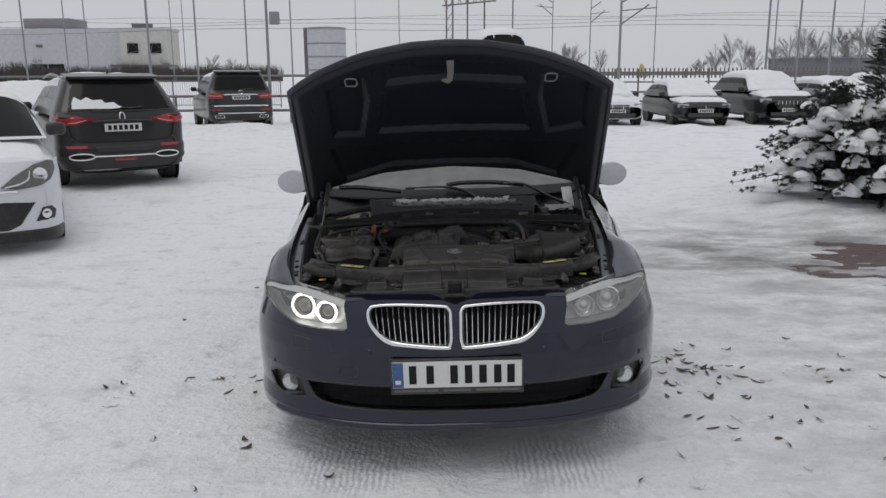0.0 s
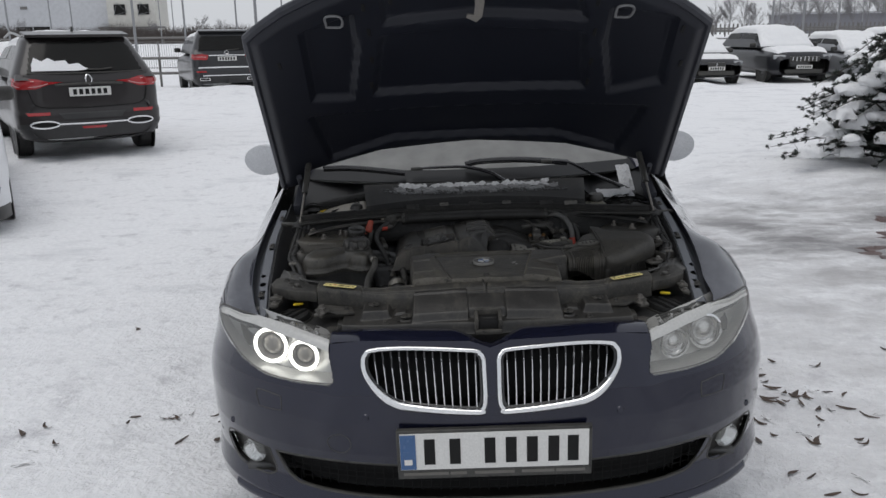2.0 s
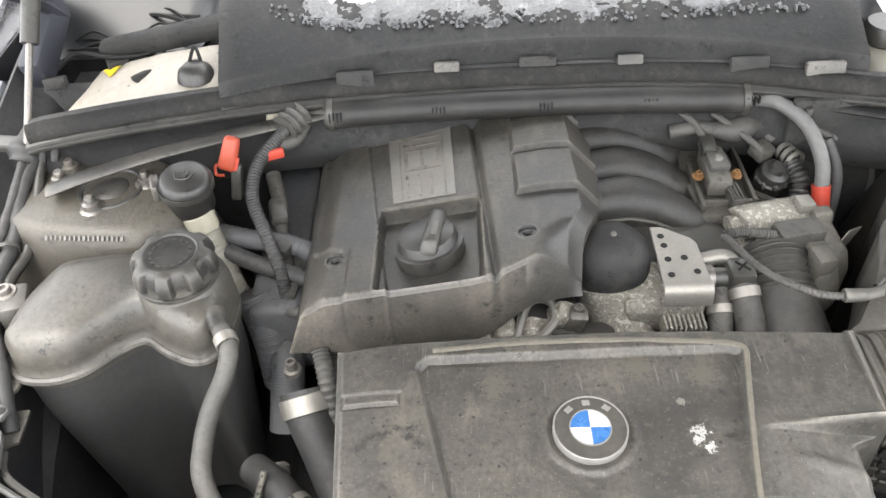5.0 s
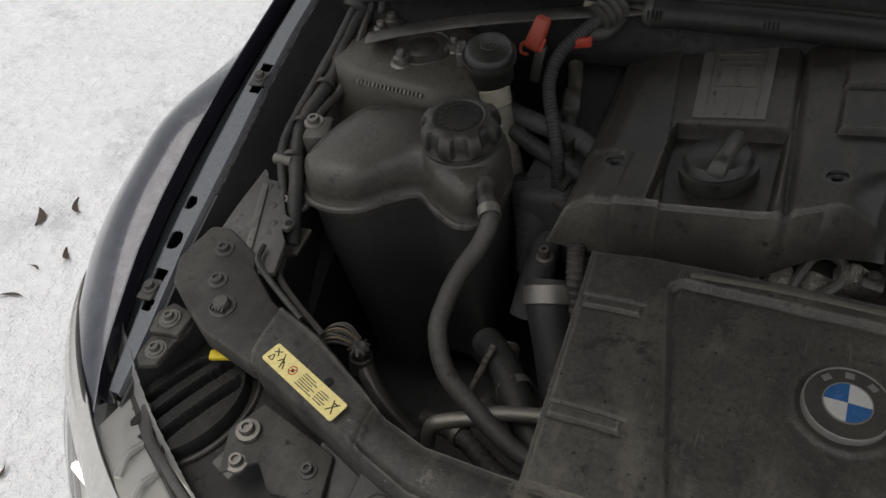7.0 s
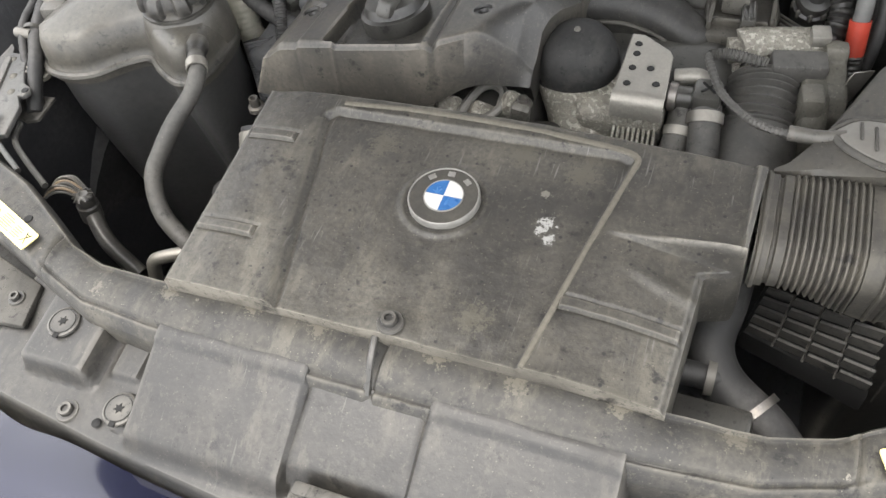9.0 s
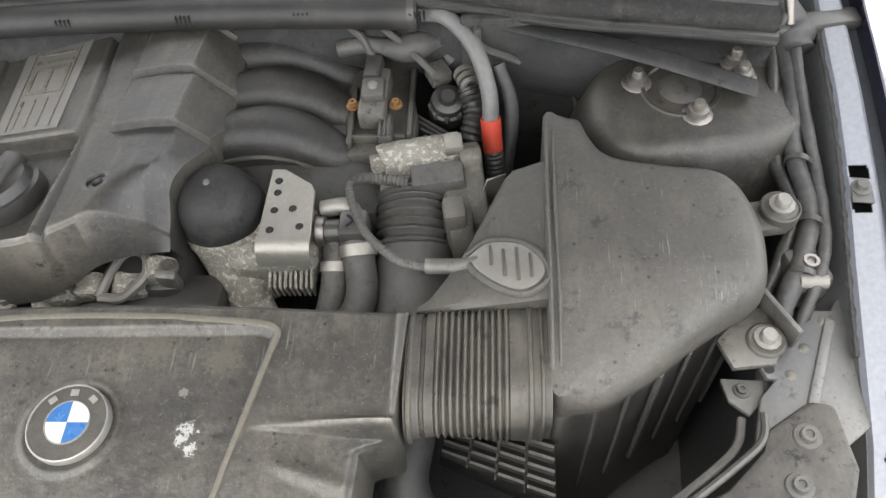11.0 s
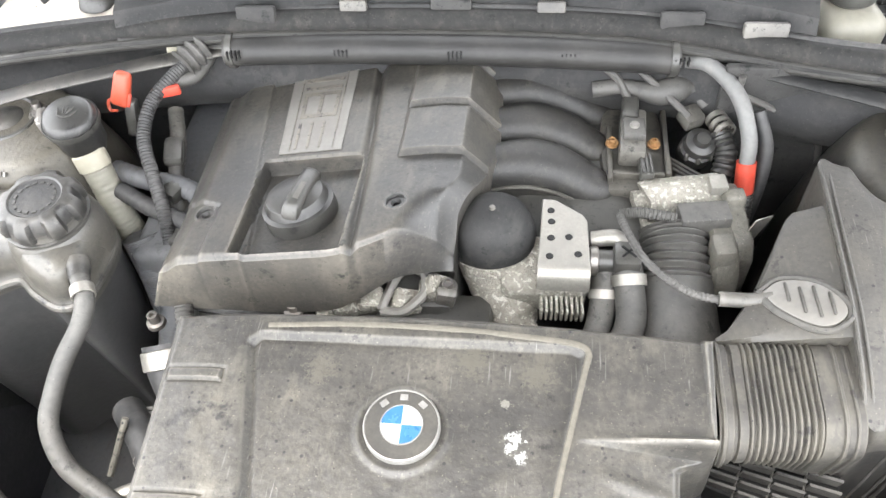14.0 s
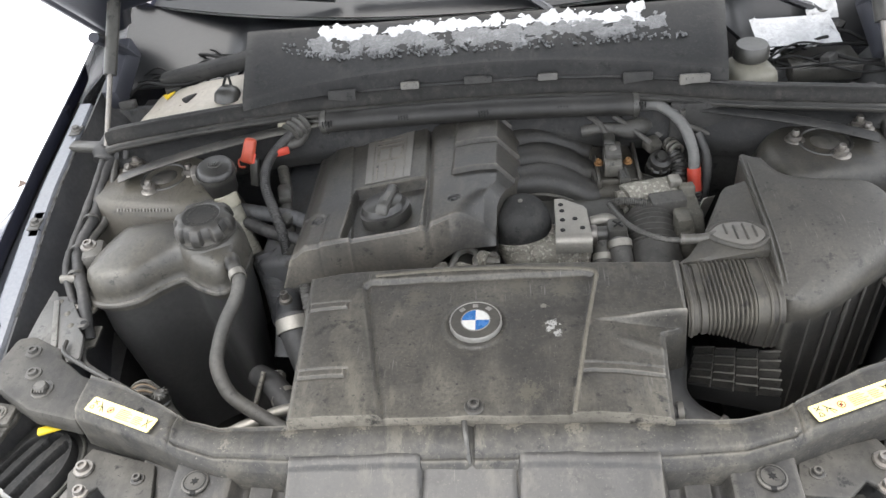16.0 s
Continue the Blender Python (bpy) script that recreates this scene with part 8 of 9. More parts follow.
def parked_car(label, L, W, H, belt, hood_h, tail_h, body, at, turn, ug=(0.27, 0.42, 0.80, 0.95), rear=None, face=None, snow=(), zb=0.22, wheel_r=0.34, lean=0.80, snow_depth=0.08):
    root = tagged(new("parked_car"), label, "car", "cars in the car park")
    place = pose(*at, 0, 0, turn)
    root.matrix_world = place
    sh, cb = shell(L, W, belt, hood_h, zb, tail_h), cabin(L, W, belt, H, *ug, lean)
    part("body", sheet(B(), 70, 48, sh), body, root, smooth=50)
    u0, u1, u2, u3 = ug
    part("cabin", sheet(B(), 44, 30, lambda u, v: cb(u0 + (u3 - u0) * u, v)), body, root, smooth=50)

    def pane(ua, ub, va, vb, off=0.008, nu=10, nv=8):
        def f(u, v):
            p = cb(ua + (ub - ua) * u, va + (vb - va) * v)
            c = Vector((0, p.y, belt + 0.1))
            d = (p - c)
            d.y = -0.6 if ub < 0.5 and abs(va - 0.5) < 0.45 and ub <= u1 else (0.6 if ua >= u2 else 0)
            return p + d.normalized() * off
        return sheet(B(), nu, nv, f)
    part("windscreen", pane(u0 + 0.012, u1 - 0.008, 0.16, 0.84), TINTED, root)
    if not rear:
        part("rear_window", pane(u2 + 0.008, u3 - 0.45 * (u3 - u2), 0.14, 0.86), TINTED, root)
    m = (u1 + u2) / 2
    for va, vb in ((0.045, 0.155), (0.955, 0.845)):
        part("side_window", pane(u1 - 0.05, m - 0.008, va, vb), TINTED, root)
        part("side_window", pane(m + 0.008, u2 - 0.005, va, vb), TINTED, root)
    for side in (-1, 1):
        for yy in (-0.5 * L + 0.19 * L, 0.5 * L - 0.20 * L):
            b = lathe(B(), [(0.10, -0.08), (0.22, -0.1), (wheel_r - 0.03, -0.105), (wheel_r, -0.07), (wheel_r, 0.07), (wheel_r - 0.03, 0.105), (0.22, 0.1), (0.10, 0.08)], (side * (W / 2 - 0.12), yy, wheel_r), (1, 0, 0), 28)
            w = part("wheel", b, RUBBER, root)
            part("rim", lathe(B(), [(0, 0.07), (0.05, 0.08), (0.06, 0.06), (0.19, 0.09), (0.215, 0.10)], (side * (W / 2 - 0.12), yy, wheel_r), (side, 0, 0), 20), GREY_TRIM, w)
            part("arch", lathe(B(), [(wheel_r + 0.035, 0.0), (wheel_r + 0.06, 0.006), (wheel_r + 0.075, 0.0), (wheel_r - 0.02, -0.02)], (side * (W / 2 - 0.012), yy, wheel_r + 0.01), (side, 0, 0), 30), PLASTIC_D, root)
        mir = box(B(), (side * (W / 2 + 0.06), (u0 + 0.07 - 0.5) * L, belt + 0.05), (0.20, 0.10, 0.14), (0, 0, side * 10), 0.045, 3)
        part("mirror", mir, PLASTIC_D, root)
    if rear:
        rear(root, L, W, H, belt, tail_h)
    if face:
        face(root, L, W, H, belt, hood_h)
    # lying snow
    for kind, h in snow:
        if kind == "roof":
            g = lambda u, v: cb(u1 - 0.01 + (u2 - u1 + 0.02) * u, 0.15 + 0.70 * v)
        elif kind == "bonnet":
            g = lambda u, v: sh(0.035 + 0.255 * u, 0.11 + 0.28 * v)
        elif kind == "screen":
            g = lambda u, v: cb(u0 + 0.005 + (u1 - u0) * u, 0.12 + 0.76 * v)
        else:
            g = lambda u, v: cb(u1 - 0.03 + (u2 - u1 + 0.03) * u, 0.06 + 0.09 * v)

        def f(u, v):
            p = g(u, v)
            e = min(u, 1 - u, v, 1 - v)
            n = noise.noise(Vector((p.x * 2.2 + at[0], p.y * 2.2, 3.0))) + 0.5 * noise.noise(Vector((p.x * 7, p.y * 7 + at[0], 1.0)))
            d = h * (0.8 + 0.45 * n) * step(e, -0.01, 0.10)
            out = Vector((p.x * 0.12, -0.5 if kind == "screen" else 0, 1)).normalized()
            return p + out * (d - 0.012)
        s = part("lying_snow", sheet(B(), 36, 30, f), SNOW, None, smooth=60)
        s.matrix_world = place
        tagged(s, "smooth white snow lying on a parked car", "snow", kind="stuff")
    return root


def plate_at(root, c, w, h, face_y):
    p = part("number_plate", box(B(), c, (w, 0.012, h), bev=0.003, seg=1), WHITE, root, "white number plate")
    for k in range(6):
        part("bar", box(B(), (c[0] - w * 0.36 + w * 0.145 * k, c[1] + face_y * 0.008, c[2]), (w * 0.09, 0.004, h * 0.62)), INK, p)
    return p


def rear_shell(root, L, zs, ws, ys):
    """Back of an off-roader: a rounded shell from bumper to roof; gives a fitter for flush pieces."""
    skin = next(c for c in root.children if c.name.startswith("body")).data.materials[0]

    def at(x, z, out=0.0):
        r = min(0.9995, abs(x) / interp(z, zs, ws))
        return Vector((x, L / 2 + interp(z, zs, ys) - 0.5 * (1 - (1 - r ** 5) ** 0.2) + out, z))

    def shell_at(u, v):
        z = zs[0] + (zs[-1] - zs[0]) * v
        a = (u - 0.5) * math.pi
        w = interp(z, zs, ws)
        return Vector((w * math.copysign(abs(math.sin(a)) ** 0.4, a), L / 2 + interp(z, zs, ys) - 0.5 * (1 - abs(math.cos(a)) ** 0.4), z))
    part("tailgate", sheet(B(), 60, 60, shell_at), skin, root, smooth=50)

    def flush(name, outline, out, material, parent=root, label="", n=70):
        xs, hs = [q[0] for q in outline], [q[1] for q in outline]
        b = sheet(B(), n, n, lambda u, v: at(min(xs) + (max(xs) - min(xs)) * u, min(hs) + (max(hs) - min(hs)) * v, out), keep=lambda q: inside((q.x, q.z), outline))
        return part(name, b, material, parent, label)

    def line(name, pts, r, material, out=0.01, parent=root):
        return part(name, tube(B(), [at(x, z, out) for x, z in pts], r, 6, n=24), material, parent)
    return at, flush, line


def suv_rear(root, L, W, H, belt, tail_h):
    at, flush, line = rear_shell(root, L, (0.30, 0.45, 0.62, 0.68, 0.90, 1.05, 1.14, 1.58, 1.64), (0.84, 0.92, 0.93, 0.92, 0.925, 0.92, 0.885, 0.69, 0.62), (0.0, 0.05, 0.05, 0.02, 0.02, 0.02, -0.02, -0.38, -0.46))
    flush("rear_window", [(-0.71, 1.165), (0.71, 1.165), (0.625, 1.47), (0.55, 1.545), (-0.55, 1.545), (-0.625, 1.47)], 0.012, TINTED)
    line("window_seal", [(-0.72, 1.155), (-0.3, 1.145), (0.3, 1.145), (0.72, 1.155)], 0.012, PLASTIC_D)
    part("spoiler", sheet(B(), 30, 8, lambda u, v: Vector(((u - 0.5) * 1.30, L / 2 - 0.30 - 0.55 * v - 0.10 * (2 * u - 1) ** 4, H - 0.055 + 0.05 * math.sin(v * 1.5))), thick=0.035), next(c for c in root.children if c.name.startswith("body")).data.materials[0], root)
    flush("lower_bumper", [(-0.90, 0.31), (0.90, 0.31), (0.91, 0.50), (0.60, 0.53), (-0.60, 0.53), (-0.91, 0.50)], 0.012, BUMPER, label="dark plastic rear bumper")
    flush("trim_plate", [(-0.36, 0.555), (0.36, 0.555), (0.42, 0.64), (-0.42, 0.64)], 0.012, BUMPER)
    plate_at(root, (0.0, L / 2 + 0.045, 0.905), 0.52, 0.115, 1)
    line("plate_ledge", [(-0.42, 1.0), (0, 1.01), (0.42, 1.0)], 0.018, PLASTIC_D)
    line("shut_line", [(-0.76, 1.12), (-0.74, 0.95), (-0.66, 0.74), (-0.3, 0.70), (0.3, 0.70), (0.66, 0.74), (0.74, 0.95), (0.76, 1.12)], 0.006, INK, 0.004)
    for s in (-1, 1):
        lamp = flush("tail_lamp", [(s * x, z) for x, z in ((0.32, 1.035), (0.50, 1.045), (0.64, 1.085), (0.90, 1.092), (0.91, 1.00), (0.85, 0.955), (0.64, 0.955), (0.50, 1.005))], 0.014, LAMP_RED, label="dark red wrapped tail lamp")
        line("pale_line", [(s * x, z) for x, z in ((0.50, 1.020), (0.66, 0.985), (0.86, 0.990), (0.875, 1.05), (0.66, 1.055))], 0.008, mat("pale_lamp", (0.55, 0.25, 0.25), 0.2), 0.018, lamp)
        flush("reflector", [(s * x, z) for x, z in ((0.52, 0.615), (0.78, 0.615), (0.80, 0.655), (0.52, 0.655))], 0.016, LAMP_RED)
        trim = [(s * (0.60 + 0.17 * math.cos(t)), 0.495 + 0.045 * math.sin(t)) for t in np.linspace(0, 2 * math.pi, 25)]
        flush("exhaust_hole", [(s * 0.60 + (x - s * 0.60) * 0.93, z) for x, z in trim[:-1]], 0.016, INK, n=40)
        line("exhaust_trim", trim, 0.011, CHROME, 0.020)
        part("roof_rail", tube(B(), [(s * W * 0.36, -0.6, H - 0.04), (s * W * 0.365, 0.5, H + 0.02), (s * W * 0.35, 1.6, H - 0.05)], 0.018, 8), GREY_TRIM, root)
    line("trim_strip", [(-0.43, 0.495), (0, 0.49), (0.43, 0.495)], 0.012, CHROME, 0.018)
    flush("fog_lamp", [(-0.14, 0.42), (0.14, 0.42), (0.16, 0.455), (-0.16, 0.455)], 0.018, LAMP_RED)
    part("emblem", closed_tube(B(), [at(0.04 * math.cos(t) * (1 - 0.3 * abs(math.sin(t))), 1.06 + 0.065 * math.sin(t), 0.012) for t in np.linspace(0, 2 * math.pi, 20)[:-1]], 0.010, 6), CHROME, root, "plain chrome emblem")
    line("rear_wiper", [(0.0, 1.19), (-0.15, 1.185), (-0.32, 1.20)], 0.011, PLASTIC_D, 0.03)
    part("aerial", box(B(), (0.0, L / 2 - 0.85, H + 0.05), (0.03, 0.10, 0.06), (20, 0, 0), 0.01), PLASTIC_D, root)
    o = [(-0.05, 1.19), (0.12, 1.175), (0.40, 1.18), (0.66, 1.18), (0.645, 1.27), (0.60, 1.35), (0.52, 1.30), (0.44, 1.345), (0.36, 1.30), (0.24, 1.31), (0.20, 1.26), (0.08, 1.27), (0.02, 1.22)]
    snow = flush("lying_snow", o, 0.022, SNOW, None)
    snow.matrix_world = root.matrix_world
    tagged(snow, "thin crust of snow on a rear window", "snow", kind="stuff")


def suv2_rear(root, L, W, H, belt, tail_h):
    at, flush, line = rear_shell(root, L, (0.34, 0.48, 0.70, 0.78, 1.00, 1.14, 1.22, 1.68, 1.76), (0.88, 0.96, 0.97, 0.965, 0.965, 0.955, 0.93, 0.74, 0.68), (0.0, 0.06, 0.06, 0.02, 0.02, 0.01, -0.02, -0.26, -0.32))
    flush("rear_window", [(-0.76, 1.24), (0.76, 1.24), (0.70, 1.56), (0.63, 1.64), (-0.63, 1.64), (-0.70, 1.56)], 0.012, TINTED)
    part("spoiler", sheet(B(), 30, 8, lambda u, v: Vector(((u - 0.5) * 1.40, L / 2 - 0.20 - 0.50 * v - 0.08 * (2 * u - 1) ** 4, H - 0.05 + 0.04 * math.sin(v * 1.5))), thick=0.035), next(c for c in root.children if c.name.startswith("body")).data.materials[0], root)
    plate_at(root, (0, L / 2 + 0.045, 1.02), 0.52, 0.115, 1)
    for s in (-1, 1):
        lamp = flush("tail_lamp", [(s * x, z) for x, z in ((0.50, 1.12), (0.55, 0.99), (0.90, 1.00), (0.95, 1.03), (0.945, 1.15), (0.70, 1.16))], 0.015, LAMP_RED, label="red tail lamp")
        line("pale_line", [(s * 0.58, 1.07), (s * 0.75, 1.075), (s * 0.90, 1.08)], 0.010, mat("pale_lamp", (0.6, 0.25, 0.25), 0.2), 0.018, lamp)
        flush("reflector", [(s * x, z) for x, z in ((0.58, 0.645), (0.86, 0.645), (0.87, 0.69), (0.60, 0.69))], 0.016, LAMP_RED)
        flush("exhaust_trim", [(s * x, z) for x, z in ((0.50, 0.42), (0.78, 0.42), (0.80, 0.50), (0.52, 0.50))], 0.020, CHROME)
        flush("exhaust_hole", [(s * x, z) for x, z in ((0.53, 0.435), (0.76, 0.435), (0.775, 0.485), (0.54, 0.485))], 0.024, INK)
    line("trim_strip", [(-0.50, 1.11), (0, 1.115), (0.50, 1.11)], 0.016, CHROME, 0.018)
    line("sill_strip", [(-0.80, 0.775), (0, 0.785), (0.80, 0.775)], 0.022, CHROME, 0.02)
    line("skid_strip", [(-0.70, 0.56), (0, 0.565), (0.70, 0.56)], 0.016, CHROME, 0.02)
    flush("lower_bumper", [(-0.93, 0.35), (0.93, 0.35), (0.95, 0.53), (-0.95, 0.53)], 0.012, BUMPER)
    part("emblem", lathe(B(), [(0.045, 0), (0.055, 0.006), (0.06, 0)], at(0, 1.19, 0.01), (0, 1, 0.2)), CHROME, root, "plain round chrome emblem")
    line("rear_wiper", [(0.0, 1.26), (-0.2, 1.265), (-0.36, 1.28)], 0.011, PLASTIC_D, 0.03)
    part("tow_bar", tube(B(), [(0, L / 2 - 0.05, 0.36), (0, L / 2 + 0.12, 0.36), (0, L / 2 + 0.15, 0.42)], 0.02, 8), PLASTIC_D, root)


def plain_face(bars=7, wide=0.5):
    def g(root, L, W, H, belt, hood_h):
        y = -L / 2
        for s in (-1, 1):
            part("headlamp", box(B(), (s * (W / 2 - 0.24), y + 0.19, hood_h * 0.76), (0.36, 0.20, 0.13), (0, 0, s * 24), 0.035, 3), mat("lamp_glass", (0.35, 0.36, 0.37), 0.12, 0.3), root)
        gr = part("grille", box(B(), (0, y + 0.06, hood_h * 0.70), (W * wide, 0.10, 0.16), bev=0.03), PLASTIC_D, root)
        for k in range(bars):
            part("bar", box(B(), ((k - (bars - 1) / 2) * W * wide * 0.9 / bars, y + 0.006, hood_h * 0.70), (0.02, 0.012, 0.12), bev=0.003, seg=1), CHROME, gr)
        part("lower_intake", box(B(), (0, y + 0.05, 0.36), (W * 0.62, 0.10, 0.14), bev=0.03), PLASTIC_D, root)
        plate_at(root, (0, y - 0.012, 0.50), 0.5, 0.11, -1)
    return g


def hatch_face(root, L, W, H, belt, hood_h):
    """White hatchback: bowed nose, swept headlamps, fog lamps, black lower grille."""
    def nose_at(x, z, out=0.0):
        y = interp(abs(x), (0, 0.4, 0.6, 0.728, 0.80, 0.845, 0.88, 0.905), (-0.10, -0.075, -0.045, 0.0, 0.09, 0.17, 0.29, 0.44))
        return Vector((x, -L / 2 + y + 0.45 * max(0, z - 0.64) + 0.25 * max(0, 0.30 - z) - out, z))

    def on_nose(outline, out, nu=90, nv=60):
        xs, zs = [q[0] for q in outline], [q[1] for q in outline]
        return sheet(B(), nu, nv, lambda u, v: nose_at(min(xs) + (max(xs) - min(xs)) * u, min(zs) + (max(zs) - min(zs)) * v, out), keep=lambda q: inside((q.x, q.z), outline))
    part("nose", sheet(B(), 60, 24, lambda u, v: nose_at(-0.89 + 1.78 * u, 0.20 + 0.66 * v, 0.012)), next(c for c in root.children if c.name.startswith("body")).data.materials[0], root, smooth=60)
    for s in (-1, 1):
        o = [(s * x, z) for x, z in ((0.36, 0.635), (0.50, 0.74), (0.66, 0.83), (0.78, 0.855), (0.845, 0.84), (0.85, 0.76), (0.80, 0.68), (0.70, 0.635), (0.52, 0.615))]
        hl = part("headlamp", on_nose(o, 0.030), LENS, root, "swept clear headlamp with dark bezel")
        hl.visible_shadow = False
        part("bezel", on_nose(o, 0.018), PLASTIC_D, hl)
        c = nose_at(s * 0.71, 0.735, 0.024)
        part("projector", lathe(B(), [(0, 0.010), (0.035, 0.006), (0.048, 0.0), (0.056, 0.004), (0.066, 0.0)], c, (s * 0.35, -1, 0.2)), CHROME, hl)
        part("blade", tube(B(), [nose_at(s * x, z, 0.026) for x, z in ((0.40, 0.638), (0.52, 0.66), (0.60, 0.70), (0.62, 0.77))], 0.008, 6), CHROME, hl)
        f = [(s * x, z) for x, z in ((0.63, 0.30), (0.80, 0.31), (0.82, 0.38), (0.78, 0.43), (0.70, 0.43))]
        fr = part("fog_recess", on_nose(f, 0.018, 40, 30), PLASTIC_D, root)
        part("fog_lamp", lathe(B(), [(0, 0.01), (0.035, 0.006), (0.045, 0.0)], nose_at(s * 0.73, 0.365, 0.02), (s * 0.4, -1, 0)), CHROME, fr)
    o = [(-0.64, 0.48), (-0.4, 0.50), (0.4, 0.50), (0.64, 0.48), (0.50, 0.28), (0.40, 0.235), (-0.40, 0.235), (-0.50, 0.28)]
    part("grille", on_nose(o, 0.018), PLASTIC_D, root, "black lower grille")
    part("chrome_bar", tube(B(), [nose_at(x, 0.60, 0.025) for x in (-0.5, -0.25, 0, 0.25, 0.5)], 0.016, 8), CHROME, root)
    part("splitter", sheet(B(), 40, 6, lambda u, v: nose_at(-0.88 + 1.76 * u, 0.10 + 0.12 * v, 0.02), thick=0.01), PLASTIC_D, root)


parked_car("dark bronze SUV, snow on its roof and rear window", 4.65, 1.84, 1.66, 1.10, 1.02, 1.06, paint("bronze_paint", (0.022, 0.019, 0.019), 0.1), (-6.14, 10.75, 0), 213, (0.27, 0.42, 0.86, 1.0), rear=suv_rear, snow=(("roof", 0.06), ("side", 0.02)), wheel_r=0.36, lean=0.76)
parked_car("dark grey large SUV with red tail lamps beside a snow heap", 5.1, 1.93, 1.80, 1.18, 1.12, 1.12, paint("dark_grey_paint", (0.026, 0.027, 0.030), 0.1), (-7.25, 23.4, 0), 203, (0.26, 0.38, 0.90, 1.0), rear=suv2_rear, snow=(("roof", 0.03),), wheel_r=0.38, lean=0.80)
parked_car("white hatchback with snow on its bonnet", 4.45, 1.82, 1.50, 1.03, 0.97, 0.98, paint("white_paint", (0.72, 0.73, 0.75), 0.0), (-5.62, 5.97, 0), 30, (0.24, 0.42, 0.78, 0.98), face=hatch_face, snow=(("roof", 0.05), ("bonnet", 0.025)), wheel_r=0.33)
parked_car("pale snow-covered car with a white plate", 4.5, 1.80, 1.50, 0.98, 0.90, 0.98, paint("pale_paint", (0.6, 0.61, 0.63), 0.0), (-11.2, 18.0, 0), 8, face=plain_face(3), snow=(("roof", 0.08), ("bonnet", 0.05), ("screen", 0.06)))
parked_car("white saloon under thick snow with a broad grille", 4.6, 1.82, 1.45, 0.96, 0.88, 0.98, paint("white_saloon_paint", (0.65, 0.66, 0.68), 0.0), (5.3, 24.9, 0), 2, face=plain_face(2, 0.42), snow=(("roof", 0.10), ("bonnet", 0.08), ("screen", 0.07)))
parked_car("black saloon under a thick cap of snow", 4.6, 1.82, 1.45, 0.95, 0.86, 0.98, paint("black_paint", (0.025, 0.026, 0.03)), (8.1, 24.9, 0), 2, face=plain_face(1, 0.3), snow=(("roof", 0.10), ("bonnet", 0.09), ("screen", 0.08)))
parked_car("black off-roader under snow with a slotted grille", 4.7, 1.92, 1.72, 1.10, 1.05, 1.05, paint("black_suv_paint", (0.022, 0.023, 0.027)), (10.95, 25.4, 0), 2, (0.26, 0.40, 0.88, 1.0), face=plain_face(7, 0.5), snow=(("roof", 0.10), ("bonnet", 0.10), ("screen", 0.07), ("side", 0.02)), wheel_r=0.37)
parked_car("grey saloon under thick snow", 4.5, 1.80, 1.46, 0.96, 0.88, 0.98, paint("grey_paint", (0.2, 0.2, 0.21)), (14.6, 28.0, 0), 2, face=plain_face(3), snow=(("roof", 0.12), ("bonnet", 0.12), ("screen", 0.1)))
parked_car("pale estate car under thick snow", 4.6, 1.82, 1.62, 1.02, 0.95, 1.0, paint("pale_grey_paint", (0.45, 0.46, 0.48)), (17.6, 29.5, 0), 2, (0.26, 0.40, 0.88, 1.0), face=plain_face(3), snow=(("roof", 0.12), ("bonnet", 0.12), ("screen", 0.1)))
parked_car("silver saloon under snow beside the bush", 4.5, 1.80, 1.48, 0.96, 0.88, 0.98, paint("silver_paint", (0.4, 0.41, 0.43), 0.5), (13.25, 24.7, 0), 2, face=plain_face(3), snow=(("roof", 0.12), ("bonnet", 0.14), ("screen", 0.12)))
# delivery van behind the raised bonnet
parked_car("white delivery van with snow on its roof", 5.8, 2.0, 3.35, 1.25, 1.15, 1.2, paint("van_white", (0.7, 0.71, 0.72), 0.0), (1.9, 28.0, 0), 2, (0.14, 0.28, 0.96, 1.0), face=plain_face(3), snow=(("roof", 0.12),), wheel_r=0.36, lean=0.92)

